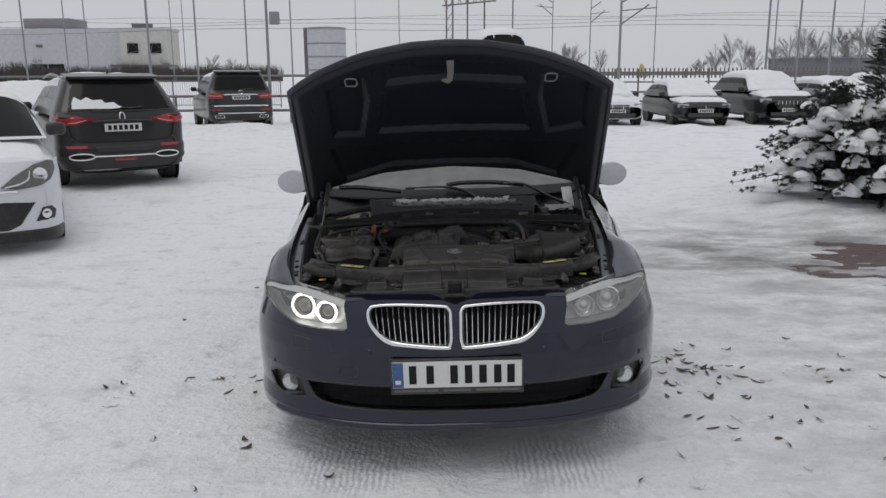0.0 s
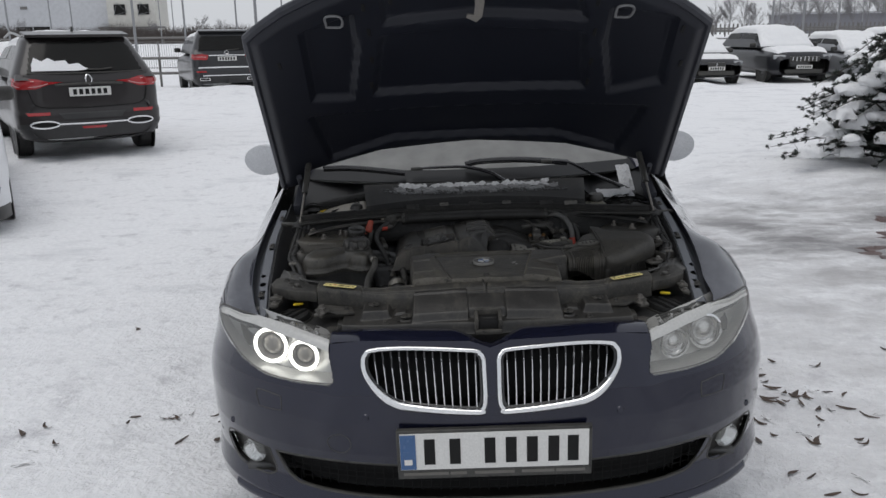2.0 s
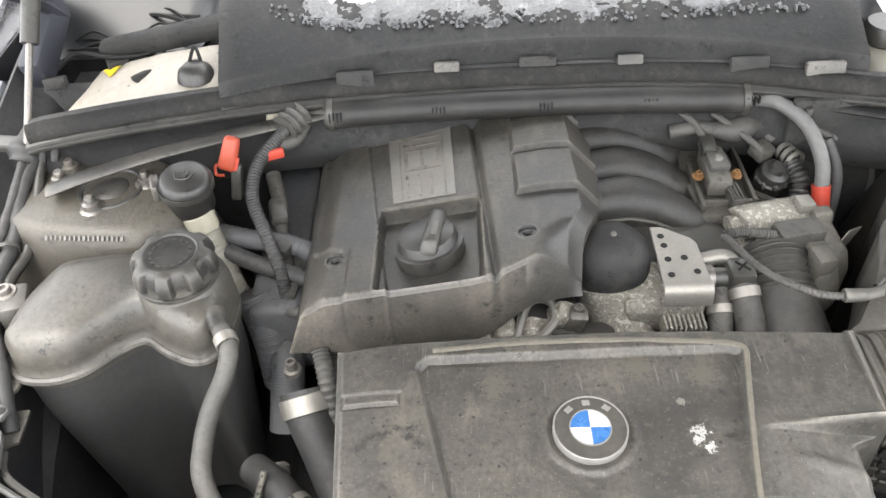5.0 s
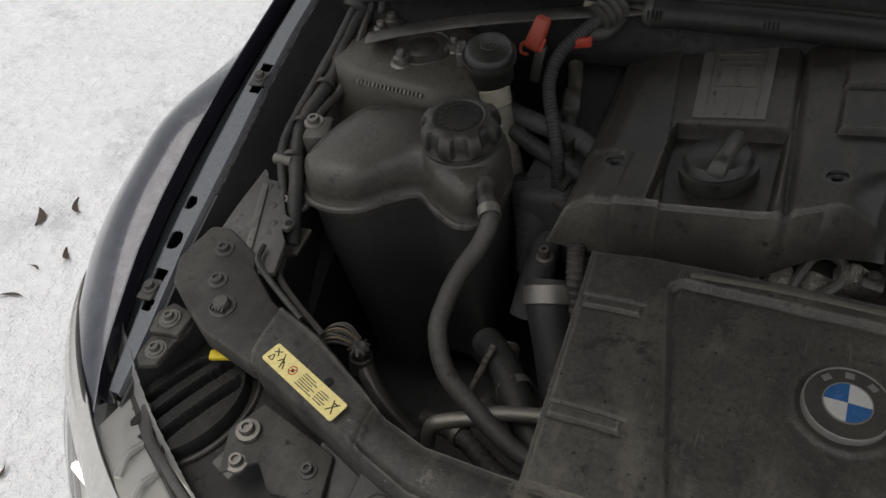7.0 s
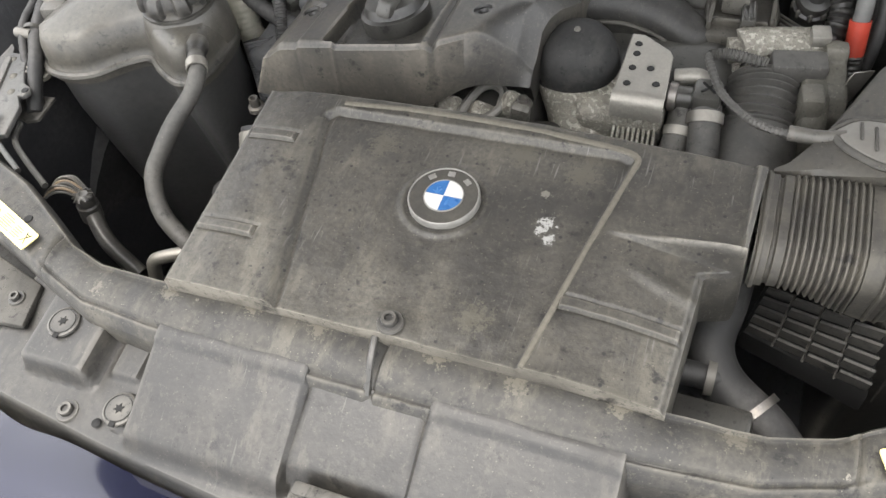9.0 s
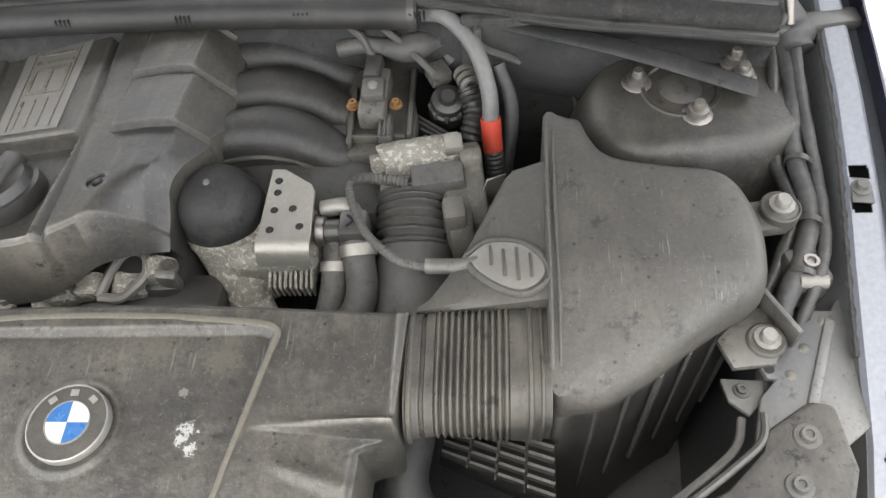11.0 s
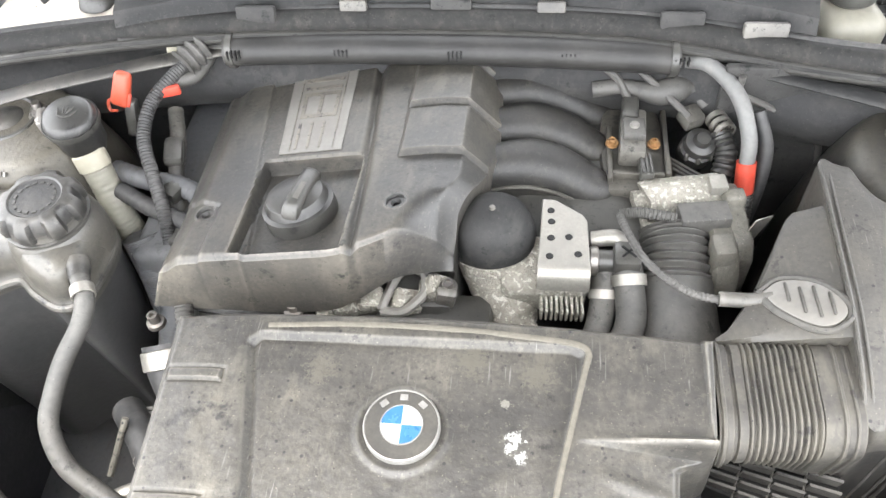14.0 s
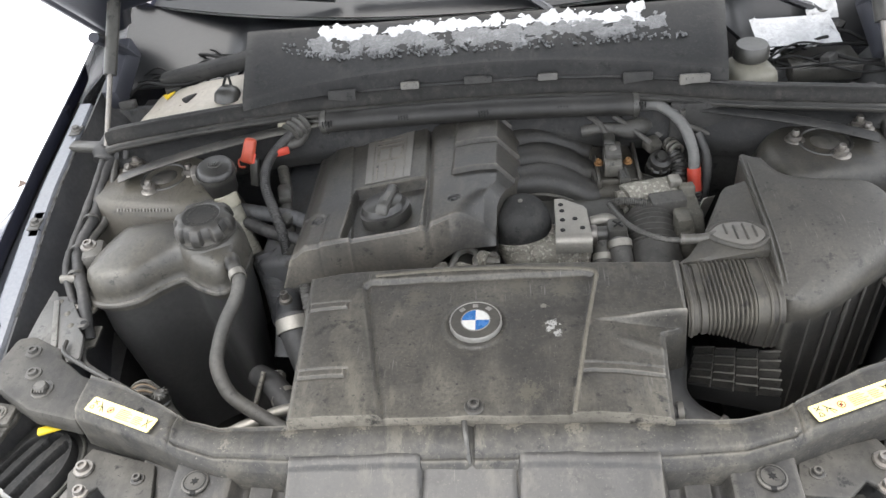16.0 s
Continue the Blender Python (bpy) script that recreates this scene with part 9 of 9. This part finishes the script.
# ---- bush with snow ----
LEAF = mat("juniper_green", (0.026, 0.035, 0.028), 0.6, 0, (0.06, 0.072, 0.060), 0.3, 4, 40, 0.1)
BARK = mat("bark", (0.05, 0.042, 0.036), 0.8, 0, (0.1, 0.09, 0.08), 0.3, 10, 60, 0.4, 0.004)
random.seed(11)
bush = tagged(new("bush"), "dark green spreading juniper bush weighed down by snow", "bush")
bush.matrix_world = pose(5.15, 6.55, 0)
wood, tips, vs, fs = B(), [], [], []
for k in range(260):
    a = random.uniform(0, 2 * math.pi)
    rise = random.uniform(0.0, 1.5)
    reach = random.uniform(0.7, 1.45) * (1.1 - 0.36 * rise)
    d = Vector((math.cos(a) * 1.1, math.sin(a) * 0.9, 0))
    p0 = Vector((0, 0, 0.15)) + d * 0.15
    p1, p2 = p0 + d * reach * 0.5 + Vector((0, 0, rise * 0.85 + 0.06)), p0 + d * reach + Vector((0, 0, rise * 0.80 - 0.08))
    line = spline([p0, p1, p2], 12)
    tube(wood, [p0, p1, p2], lambda t: 0.014 * (1 - 0.8 * t), 5, n=7)
    tips.append((p2, d, reach))
    for j in range(3, 12):
        q = line[j]
        for m_ in range(44):
            w = 0.095 * (1.15 - j / 16)
            dirn = (d * 0.8 + Vector((random.uniform(-1, 1), random.uniform(-1, 1), random.uniform(-0.35, 0.55)))).normalized()
            sd = dirn.cross(Vector((random.uniform(-1, 1), random.uniform(-1, 1), 1))).normalized() * 0.0055
            e = q + dirn * w * random.uniform(0.6, 1.3)
            i = len(vs)
            mid = q.lerp(e, 0.5)
            vs += [tuple(q), tuple(mid + sd), tuple(e), tuple(mid - sd)]
            fs.append((i, i + 1, i + 2, i + 3))
part("branch_wood", wood, BARK, bush)
me = bpy.data.meshes.new("foliage")
me.from_pydata(vs, [], fs)
me.materials.append(LEAF)
fo = new("foliage", me)
fo.parent = bush
b = B()
random.seed(5)
for p2, d, reach in tips:
    if random.random() < 0.35 or p2.z < 0.25:
        continue
    t = bmesh.new()
    bmesh.ops.create_icosphere(t, subdivisions=3, radius=1)
    sx = random.uniform(0.06, 0.14)
    o = Vector((random.random() * 9, random.random() * 9, 0))
    for v in t.verts:
        n = 1 + 0.45 * noise.noise(v.co * 1.6 + o) + 0.25 * noise.noise(v.co * 4 + o)
        v.co = Vector((v.co.x * sx * n * 1.25, v.co.y * sx * n, max(-0.35, v.co.z) * sx * 0.7 * n - 0.5 * sx * (v.co.x ** 2 + v.co.y ** 2) * 0.6))
    t.transform(Matrix.Translation(p2 - d * reach * random.uniform(0.05, 0.5) + Vector((0, 0, 0.04))))
    join(b, t)
for k in range(11):
    t = bmesh.new()
    bmesh.ops.create_icosphere(t, subdivisions=3, radius=1)
    o = Vector((k * 3.1, 2, 0))
    s = random.uniform(0.20, 0.36)
    for v in t.verts:
        n = 1 + 0.35 * noise.noise(v.co * 1.5 + o)
        v.co = Vector((v.co.x * s * n, v.co.y * s * n, max(-0.3, v.co.z) * s * 0.5 * n + 0.05 * noise.noise(v.co * 4 + o)))
    a = random.uniform(0, 6.28)
    r = random.uniform(0.1, 0.85)
    t.transform(pose(r * math.cos(a), r * math.sin(a), 0.85 + 0.45 * (1 - r)))
    join(b, t)
bs = part("bush_snow", b, SNOW, None, smooth=80)
bs.matrix_world = pose(5.15, 6.55, 0)
tagged(bs, "heavy snow lying on the bush", "snow", kind="stuff")
# upright conifer behind it
con = tagged(new("conifer"), "small dark conifer with snow on its boughs", "tree")
con.matrix_world = pose(6.55, 8.9, 0)
part("trunk", tube(B(), [(0, 0, 0), (0, 0, 2.6)], lambda t: 0.06 * (1 - 0.8 * t), 8, n=8), BARK, con)
vs, fs = [], []
random.seed(21)
for k in range(2600):
    h = random.uniform(0.3, 2.7)
    r = 0.75 * (1 - h / 2.95) * random.uniform(0.35, 1.1)
    a = random.uniform(0, 6.283)
    q = Vector((r * math.cos(a), r * math.sin(a), h))
    dn = Vector((math.cos(a), math.sin(a), random.uniform(-0.2, 0.7))).normalized()
    sd = dn.cross(Vector((random.uniform(-1, 1), random.uniform(-1, 1), 1))).normalized() * 0.02
    e = q + dn * random.uniform(0.08, 0.2)
    i = len(vs)
    vs += [tuple(q), tuple((q + e) / 2 + sd), tuple(e), tuple((q + e) / 2 - sd)]
    fs.append((i, i + 1, i + 2, i + 3))
me = bpy.data.meshes.new("crown")
me.from_pydata(vs, [], fs)
me.materials.append(LEAF)
cr = new("crown", me)
cr.parent = con

# ---- fallen leaves ----
LITTER = mat("dead_leaf", (0.045, 0.032, 0.026), 0.7, 0, (0.12, 0.075, 0.05), 0.5, 9, 60, 0.3)
random.seed(3)
vs, fs = [], []
spots = [(1.32, 1.3, 0.2, 36), (1.22, 0.95, 0.28, 14), (2.05, 1.35, 0.35, 14), (1.1, 0.2, 0.35, 16), (1.6, 0.2, 0.5, 10), (-1.22, 1.1, 0.2, 12), (-1.74, 0.92, 0.1, 5), (-0.95, 0.2, 0.22, 5), (0.4, -0.2, 0.6, 6), (2.2, 0.6, 0.7, 8), (-1.6, 1.9, 0.6, 4)]
for cx_, cy_, sd_, n_ in spots:
    for k in range(n_):
        x, y = random.gauss(cx_, sd_), random.gauss(cy_, sd_)
        if abs(x) < 0.87 and y > 0.08:
            continue
        a, ln, wd = random.uniform(0, 6.283), random.uniform(0.03, 0.085), random.choice((0.003, 0.004, 0.005, 0.007, 0.011))
        curve = random.uniform(-0.28, 0.28)
        cu, z0 = random.uniform(0.002, 0.010), snow_height(x, y) + 0.004
        i = len(vs)
        for j in range(9):
            s = j / 8 - 0.5
            w = wd * (1 - (2 * abs(s)) ** 1.6) + 0.001
            bend = ln * curve * 4 * s * s
            for q in (-1, 1):
                px, py = s * ln, q * w + bend
                vs.append((x + px * math.cos(a) - py * math.sin(a), y + px * math.sin(a) + py * math.cos(a), z0 + cu * abs(2 * s) ** 1.5 + (0.004 if q > 0 else 0)))
        fs += [(i + 2 * j, i + 2 * j + 1, i + 2 * j + 3, i + 2 * j + 2) for j in range(8)]
me = bpy.data.meshes.new("fallen_leaves")
me.from_pydata(vs, [], fs)
me.materials.append(LITTER)
tagged(new("fallen_leaves", me), "curled brown dead leaves scattered on the snow", "leaves", kind="stuff")

# ---- railway side: bank fence, poles, wires, buildings, trees ----
POLE = mat("galvanised_pole", (0.27, 0.275, 0.285), 0.5, 0.4, (0.3, 0.3, 0.3), 0.3, 1, 20, 0.1)
RAIL = mat("weathered_rail", (0.16, 0.155, 0.15), 0.6, 0.3, (0.25, 0.24, 0.23), 0.3, 2, 20, 0.1)


def at_px(px, dist):
    """Place across at a distance beyond the car."""
    return (px - 798.7) / 1397 * (dist + 2.9) * 0.964


def pole(px, dist, top, r, arm=0, lamp=False, name="pole", label="slim grey steel pole beside the railway"):
    x = at_px(px, dist)
    z0 = snow_height(x, dist)
    root = tagged(new(name), label, "pole", "poles along the railway")
    root.matrix_world = pose(x, dist, z0)
    part("mast", tube(B(), [(0, 0, -0.3), (0, 0, top)], lambda t: r * 0.55 * (1 - 0.3 * t), 8, n=4), POLE, root)
    if arm:
        part("bracket", tube(B(), [(0, 0, top - 0.9), (arm * 0.9, 0, top - 0.35)], 0.04, 6), RAIL, root)
        part("bracket", tube(B(), [(0, 0, top - 2.0), (arm * 1.3, 0, top - 1.0)], 0.04, 6), RAIL, root)
        part("bracket", tube(B(), [(0, 0, top - 1.3), (arm * 1.7, 0, top - 1.15)], 0.03, 6), RAIL, root)
    if lamp:
        part("lamp_head", box(B(), (0.4, 0, top), (0.9, 0.25, 0.12), bev=0.04), POLE, root)
    return root


for px, dist, top, r, arm, lamp in ((40, 60, 9.5, 0.14, 0.8, False), (115, 60, 12, 0.10, 0, False), (152, 58, 12, 0.10, 0, False), (262, 36, 9, 0.13, 0, False), (305, 66, 7.5, 0.09, 0, False), (327, 80, 10, 0.1, 0, True), (348, 46, 9.5, 0.12, 0, False), (438, 52, 9.5, 0.12, 0.8, False), (518, 46, 9, 0.09, 0, False), (634, 75, 8, 0.08, 0, True), (711, 62, 9, 0.08, 0, False), (912, 50, 9, 0.11, 0, False), (983, 70, 7.6, 0.10, -0.9, False), (1050, 64, 6.6, 0.10, 0.9, False), (1103, 40, 6.2, 0.15, 1.1, False), (1165, 58, 9, 0.08, 0, False), (1365, 44, 9, 0.14, 0, False), (1378, 50, 9, 0.10, 0, False), (1420, 48, 8.5, 0.14, -1.2, False), (1478, 42, 9, 0.12, 0, False), (1530, 90, 10, 0.1, 0, True)):
    pole(px, dist, top, r, arm, lamp)
near_pole = pole(474, 24.5, 7.5, 0.10, 0, False, label="thick grey lamp pole with a small cabinet")
part("cabinet", box(B(), (0.28, -0.05, 3.55), (0.32, 0.2, 0.42), bev=0.03), POLE, near_pole)
# gantry
x0, x1 = at_px(795, 58), at_px(868, 58)
gantry = tagged(new("signal_gantry"), "lattice steel gantry over the railway tracks", "gantry")
gantry.matrix_world = pose(0, 58, 0)
for px_ in (795, 806, 832, 862):
    part("leg", tube(B(), [(at_px(px_, 58), 0, 0), (at_px(px_, 58), 0, 7.6)], 0.07, 6), RAIL, gantry)
for z in (6.7, 7.5):
    part("chord", tube(B(), [(x0 - 0.3, 0, z), (x1 + 0.6, 0, z + 0.35)], 0.06, 6), RAIL, gantry)
for k in range(12):
    xa = x0 + (x1 - x0) * k / 11
    part("brace", tube(B(), [(xa, 0, 6.7 + 0.03 * k), (xa + 0.28 * (1 if k % 2 else -1), 0, 7.5 + 0.03 * k)], 0.03, 5), RAIL, gantry)
for k in range(9):
    part("leg_brace", tube(B(), [(at_px(795, 58), 0, 0.8 * k), (at_px(806, 58), 0, 0.8 * k + 0.7)], 0.025, 5), RAIL, gantry)
# overhead wires
for k in range(11):
    if k in (3, 8):
        continue
    z = 4.4 + 0.42 * k + 0.1 * (k % 3)
    yy = 44 + 4 * (k % 5)
    b = tube(B(), [(x, yy, z + 0.0045 * x - (0.22 if s % 2 else 0)) for s, x in enumerate(range(-84 + 3 * k, 90 + 3 * k, 12))], 0.012, 4, n=90)
    tagged(part("overhead_wire", b, RAIL), "thin dark overhead railway wire", "wire", "overhead wires")
# low barrier rails and fences
def fence(x0_, x1_, y_, z_, posts, rails, height, label, rail_r=0.04, post_r=0.05, slope=0.0):
    root = tagged(new("fence"), label, "fence")
    root.matrix_world = pose(0, y_, z_)
    for k in range(posts):
        x = x0_ + (x1_ - x0_) * k / (posts - 1)
        part("post", tube(B(), [(x, slope * x, -0.2), (x, slope * x, height)], post_r, 6), RAIL, root)
    for h in rails:
        part("rail", tube(B(), [(x0_, slope * x0_, h), (x1_, slope * x1_, h)], rail_r, 6), RAIL, root)
    return root
fence(-12.5, -4.3, 25.6, 0, 7, (0.45, 0.95), 1.0, "low grey steel rail fence at the edge of the car park", 0.05, 0.04)
fence(3.0, 24, 32.5, 0, 10, (0.5, 0.9), 1.1, "low grey steel rail fence behind the parked cars", 0.05, 0.05)
f = fence(9, 40, 48, 0.3, 22, (0.9, 1.5), 1.7, "dark paling fence along the railway bank", 0.05, 0.06)
for k in range(120):
    x = 9 + 31 * k / 119
    part("paling", box(B(), (x, 0, 1.45), (0.09, 0.03, 0.62), bev=0.008, seg=1), RAIL, f)
f = fence(-22, -9, 40, 0, 10, (0.15, 1.45), 1.5, "pale mesh fence on the snowy slope", 0.02, 0.03)
for k in range(110):
    part("wire", tube(B(), [(-22 + 13 * k / 109, 0, 0.1), (-22 + 13 * k / 109, 0, 1.45)], 0.010, 4), POLE, f)
fence(-70, 60, 66, 1.2, 40, (0.5,), 0.6, "track edge rail along the railway bank", 0.12, 0.06)

# brushwood hedge and bare trees
TWIG = mat("bare_twigs", (0.085, 0.072, 0.066), 0.85, 0, (0.12, 0.105, 0.10), 0.3, 0.5, 6, 0.2)
random.seed(8)
vs, fs = [], []
for k in range(15000):
    x, y = random.uniform(-75, -15), random.uniform(67.5, 70)
    h = random.uniform(0.9, 2.1) * (0.85 + 0.3 * hills(x, 0, 0.3))
    dx, dy = random.uniform(-0.5, 0.5), random.uniform(-0.2, 0.2)
    w = random.uniform(0.02, 0.06)
    i = len(vs)
    vs += [(x - w, y, 1.0), (x + w, y, 1.0), (x + dx, y + dy, 1.1 + h)]
    fs.append((i, i + 1, i + 2))
me = bpy.data.meshes.new("hedge")
me.from_pydata(vs, [], fs)
me.materials.append(TWIG)
tagged(new("hedge", me), "long brown leafless hedge along the railway", "hedge", kind="stuff")


# Paler than the hedge twigs: the haze of distance is put into this colour.
HAZED_TWIG = mat("hazed_twigs", (0.20, 0.195, 0.20), 0.9, 0, (0.26, 0.255, 0.26), 0.3, 1, 10, 0.0)


def bare_tree(x, y, z, h, seed, spread_=1.0):
    random.seed(seed)
    root = tagged(new("bare_tree"), "bare leafless tree in the winter distance, haze painted into its pale grey", "tree", "far trees")
    root.matrix_world = pose(x, y, z)
    part("trunk", tube(B(), [(0, 0, -0.3), (0.1, 0, h * 0.5), (0, 0, h * 0.92)], lambda t: h * 0.012 * (1 - 0.85 * t), 6, n=7), HAZED_TWIG, root)
    limbs, vs_, fs_ = B(), [], []
    for k in range(22):
        z0 = h * random.uniform(0.22, 0.8)
        a = random.uniform(0, 6.283)
        ln = h * random.uniform(0.28, 0.5) * (1.15 - 0.5 * z0 / h) * spread_
        d = Vector((math.cos(a), math.sin(a) * 0.5, random.uniform(0.5, 1.3))).normalized()
        p = [Vector((0, 0, z0)), Vector((0, 0, z0)) + d * ln * 0.5, Vector((0, 0, z0)) + d * ln + Vector((0, 0, ln * 0.15))]
        tube(limbs, p, lambda t: h * 0.0035 * (1 - 0.8 * t), 4, n=5)
        for q in range(120):
            f_ = random.uniform(0.25, 1.0)
            s = p[0].lerp(p[2], f_)
            e = s + Vector((random.uniform(-1, 1), random.uniform(-0.5, 0.5), random.uniform(0.0, 1.2))).normalized() * ln * random.uniform(0.15, 0.5)
            w = h * 0.0011
            i = len(vs_)
            vs_ += [(s.x - w, s.y, s.z), (s.x + w, s.y, s.z), (e.x, e.y, e.z)]
            fs_.append((i, i + 1, i + 2))
    part("crown_wood", limbs, HAZED_TWIG, root)
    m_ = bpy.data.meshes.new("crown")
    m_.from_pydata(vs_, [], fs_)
    m_.materials.append(HAZED_TWIG)
    c_ = new("crown", m_)
    c_.parent = root


for k, (px, d, h) in enumerate(((1005, 90, 5.5), (1020, 95, 6.0), (1070, 100, 5.2), (945, 92, 5), (1240, 120, 4.0), (1250, 120, 4.5), (1275, 120, 7), (1300, 118, 8), (1325, 122, 7.5), (1345, 120, 6.5), (1380, 125, 7), (1405, 110, 8), (1430, 112, 9.5), (1455, 115, 8.5), (1490, 110, 9), (1515, 112, 10), (1540, 108, 9.5), (1565, 112, 10.5), (1590, 110, 10), (375, 95, 4.5), (410, 96, 4), (60, 85, 4), (285, 82, 3.6), (290, 90, 3.5), (20, 84, 3.5))):
    bare_tree(at_px(px, d), d, 0.6, h * 0.72, 100 + k)
# pale warehouse with an office end
CONC = mat("pale_cladding", (0.50, 0.51, 0.53), 0.7, 0, (0.42, 0.43, 0.45), 0.4, 0.1, 2, 0.1)
CONC2 = mat("cream_plaster", (0.55, 0.54, 0.50), 0.7, 0, (0.45, 0.44, 0.42), 0.3, 0.1, 2, 0.1)
wh = tagged(new("warehouse"), "long pale warehouse with a cream office end", "building")
wh.matrix_world = pose(0, 112, 0)
xa, xb, xc = at_px(-40, 112), at_px(218, 112), at_px(302, 112)
part("wall", box(B(), ((xa + xb) / 2, 6, 4.1), (xb - xa, 12, 8.6)), CONC, wh)
part("office", box(B(), ((xb + xc) / 2, 1.5, 4.0), (xc - xb, 5, 8.2)), CONC2, wh)
part("parapet", box(B(), ((xb + xc) / 2, 1.5, 8.2), (xc - xb + 0.3, 5.3, 0.35)), CONC, wh)
for px in (240, 281):
    w = part("window", box(B(), (at_px(px, 112), -1.06, 5.6), (1.5, 0.12, 1.35)), TINTED, wh)
    part("frame", closed_tube(B(), [Vector((at_px(px, 112) + sx * 0.8, -1.1, 5.6 + sz * 0.72)) for sx, sz in ((-1, -1), (1, -1), (1, 1), (-1, 1))], 0.06, 4), POLE, w)
part("canopy", box(B(), ((xb + xc) / 2, -1.6, 3.2), (xc - xb + 2, 1.6, 0.25)), RAIL, wh)
part("dock", box(B(), ((xb + xc) / 2, -1.05, 2.3), (xc - xb, 0.1, 1.5)), RAIL, wh)
for px in (65, 95):
    part("dock_door", box(B(), (at_px(px, 112), -0.05, 2.6), (2.2, 0.1, 1.8)), INK, wh)
part("vent", box(B(), (at_px(68, 112), -0.05, 6.0), (0.9, 0.1, 0.4)), RAIL, wh)
part("roof_plant", box(B(), (at_px(66, 112), 6, 9.3), (at_px(108, 112) - at_px(24, 112), 6, 1.4), bev=0.1), POLE, wh)
for px in (225, 236, 248):
    part("roof_unit", box(B(), (at_px(px, 112), 4, 8.8), (1.0, 1.0, 0.9), bev=0.1), RAIL, wh)
# silo
silo = tagged(new("silo"), "pale grey cylindrical storage tank with a stair", "tank")
silo.matrix_world = pose(at_px(582, 125), 125, 0)
part("drum", lathe(B(), [(3.0, 0), (3.0, 9.0), (2.8, 9.1), (0, 9.3)], (0, 0, 0), seg=40), CONC, silo)
for z in (2.5, 4.5, 6.5, 8.8):
    part("band", lathe(B(), [(3.0, z), (3.06, z + 0.05), (3.06, z + 0.2), (3.0, z + 0.25)], (0, 0, 0), seg=40), POLE, silo)
part("stair_tower", box(B(), (-3.3, 0, 4.5), (0.5, 0.5, 9.2)), RAIL, silo)
# yellow tail fin far off and low dark hall at the far right
tagged(part("tail_fin", prism(B(), [(0.2, -3), (2.2, -3), (2.0, -0.8), (0.9, 1.2), (0.3, 1.2), (0, -0.8)], -0.1, 0.1, 0.03, 1, pose(at_px(1138, 160), 160, 2.6, 90, 0, 0)), mat("yellow_fin", (0.52, 0.42, 0.16), 0.5)), "yellow tail fin far beyond the railway", "aircraft tail")
hall = tagged(new("hall"), "low grey hall behind the trees", "building")
hall.matrix_world = pose(at_px(1500, 130), 130, 0)
part("wall", box(B(), (0, 0, 2.2), (20, 10, 4.0)), mat("dark_cladding", (0.2, 0.2, 0.22), 0.7), hall)
part("roof", box(B(), (0, 0, 4.3), (20.6, 10.6, 0.3)), CONC, hall)

# ---- bare block paving ----
paving = tagged(new("paving"), "wet red-brown block paving showing through the snow", "paving", kind="structure")
BLOCK = mat("wet_block", (0.10, 0.062, 0.056), 0.45, 0, (0.13, 0.10, 0.098), 0.6, 1.2, 40, 0.4, 0.004)
block_mesh = bpy.data.meshes.new("block")
bb = box(B(), (0, 0, -0.03), (0.194, 0.094, 0.06), bev=0.005, seg=1)
bb.to_mesh(block_mesh)
bb.free()
block_mesh.materials.append(BLOCK)
count = 0
random.seed(17)
for j in range(40):
    for i in range(22):
        x, y = 3.0 + 0.2 * i + (0.1 if j % 2 else 0), 3.0 + 0.1 * j
        if edge_distance((x, y), PATCH) > -0.15 and count < 300 and x < 5.4:
            o = new("block", block_mesh)
            o.parent = paving
            o.location = (x, y, -0.018 + random.uniform(-0.002, 0.002))
            count += 1
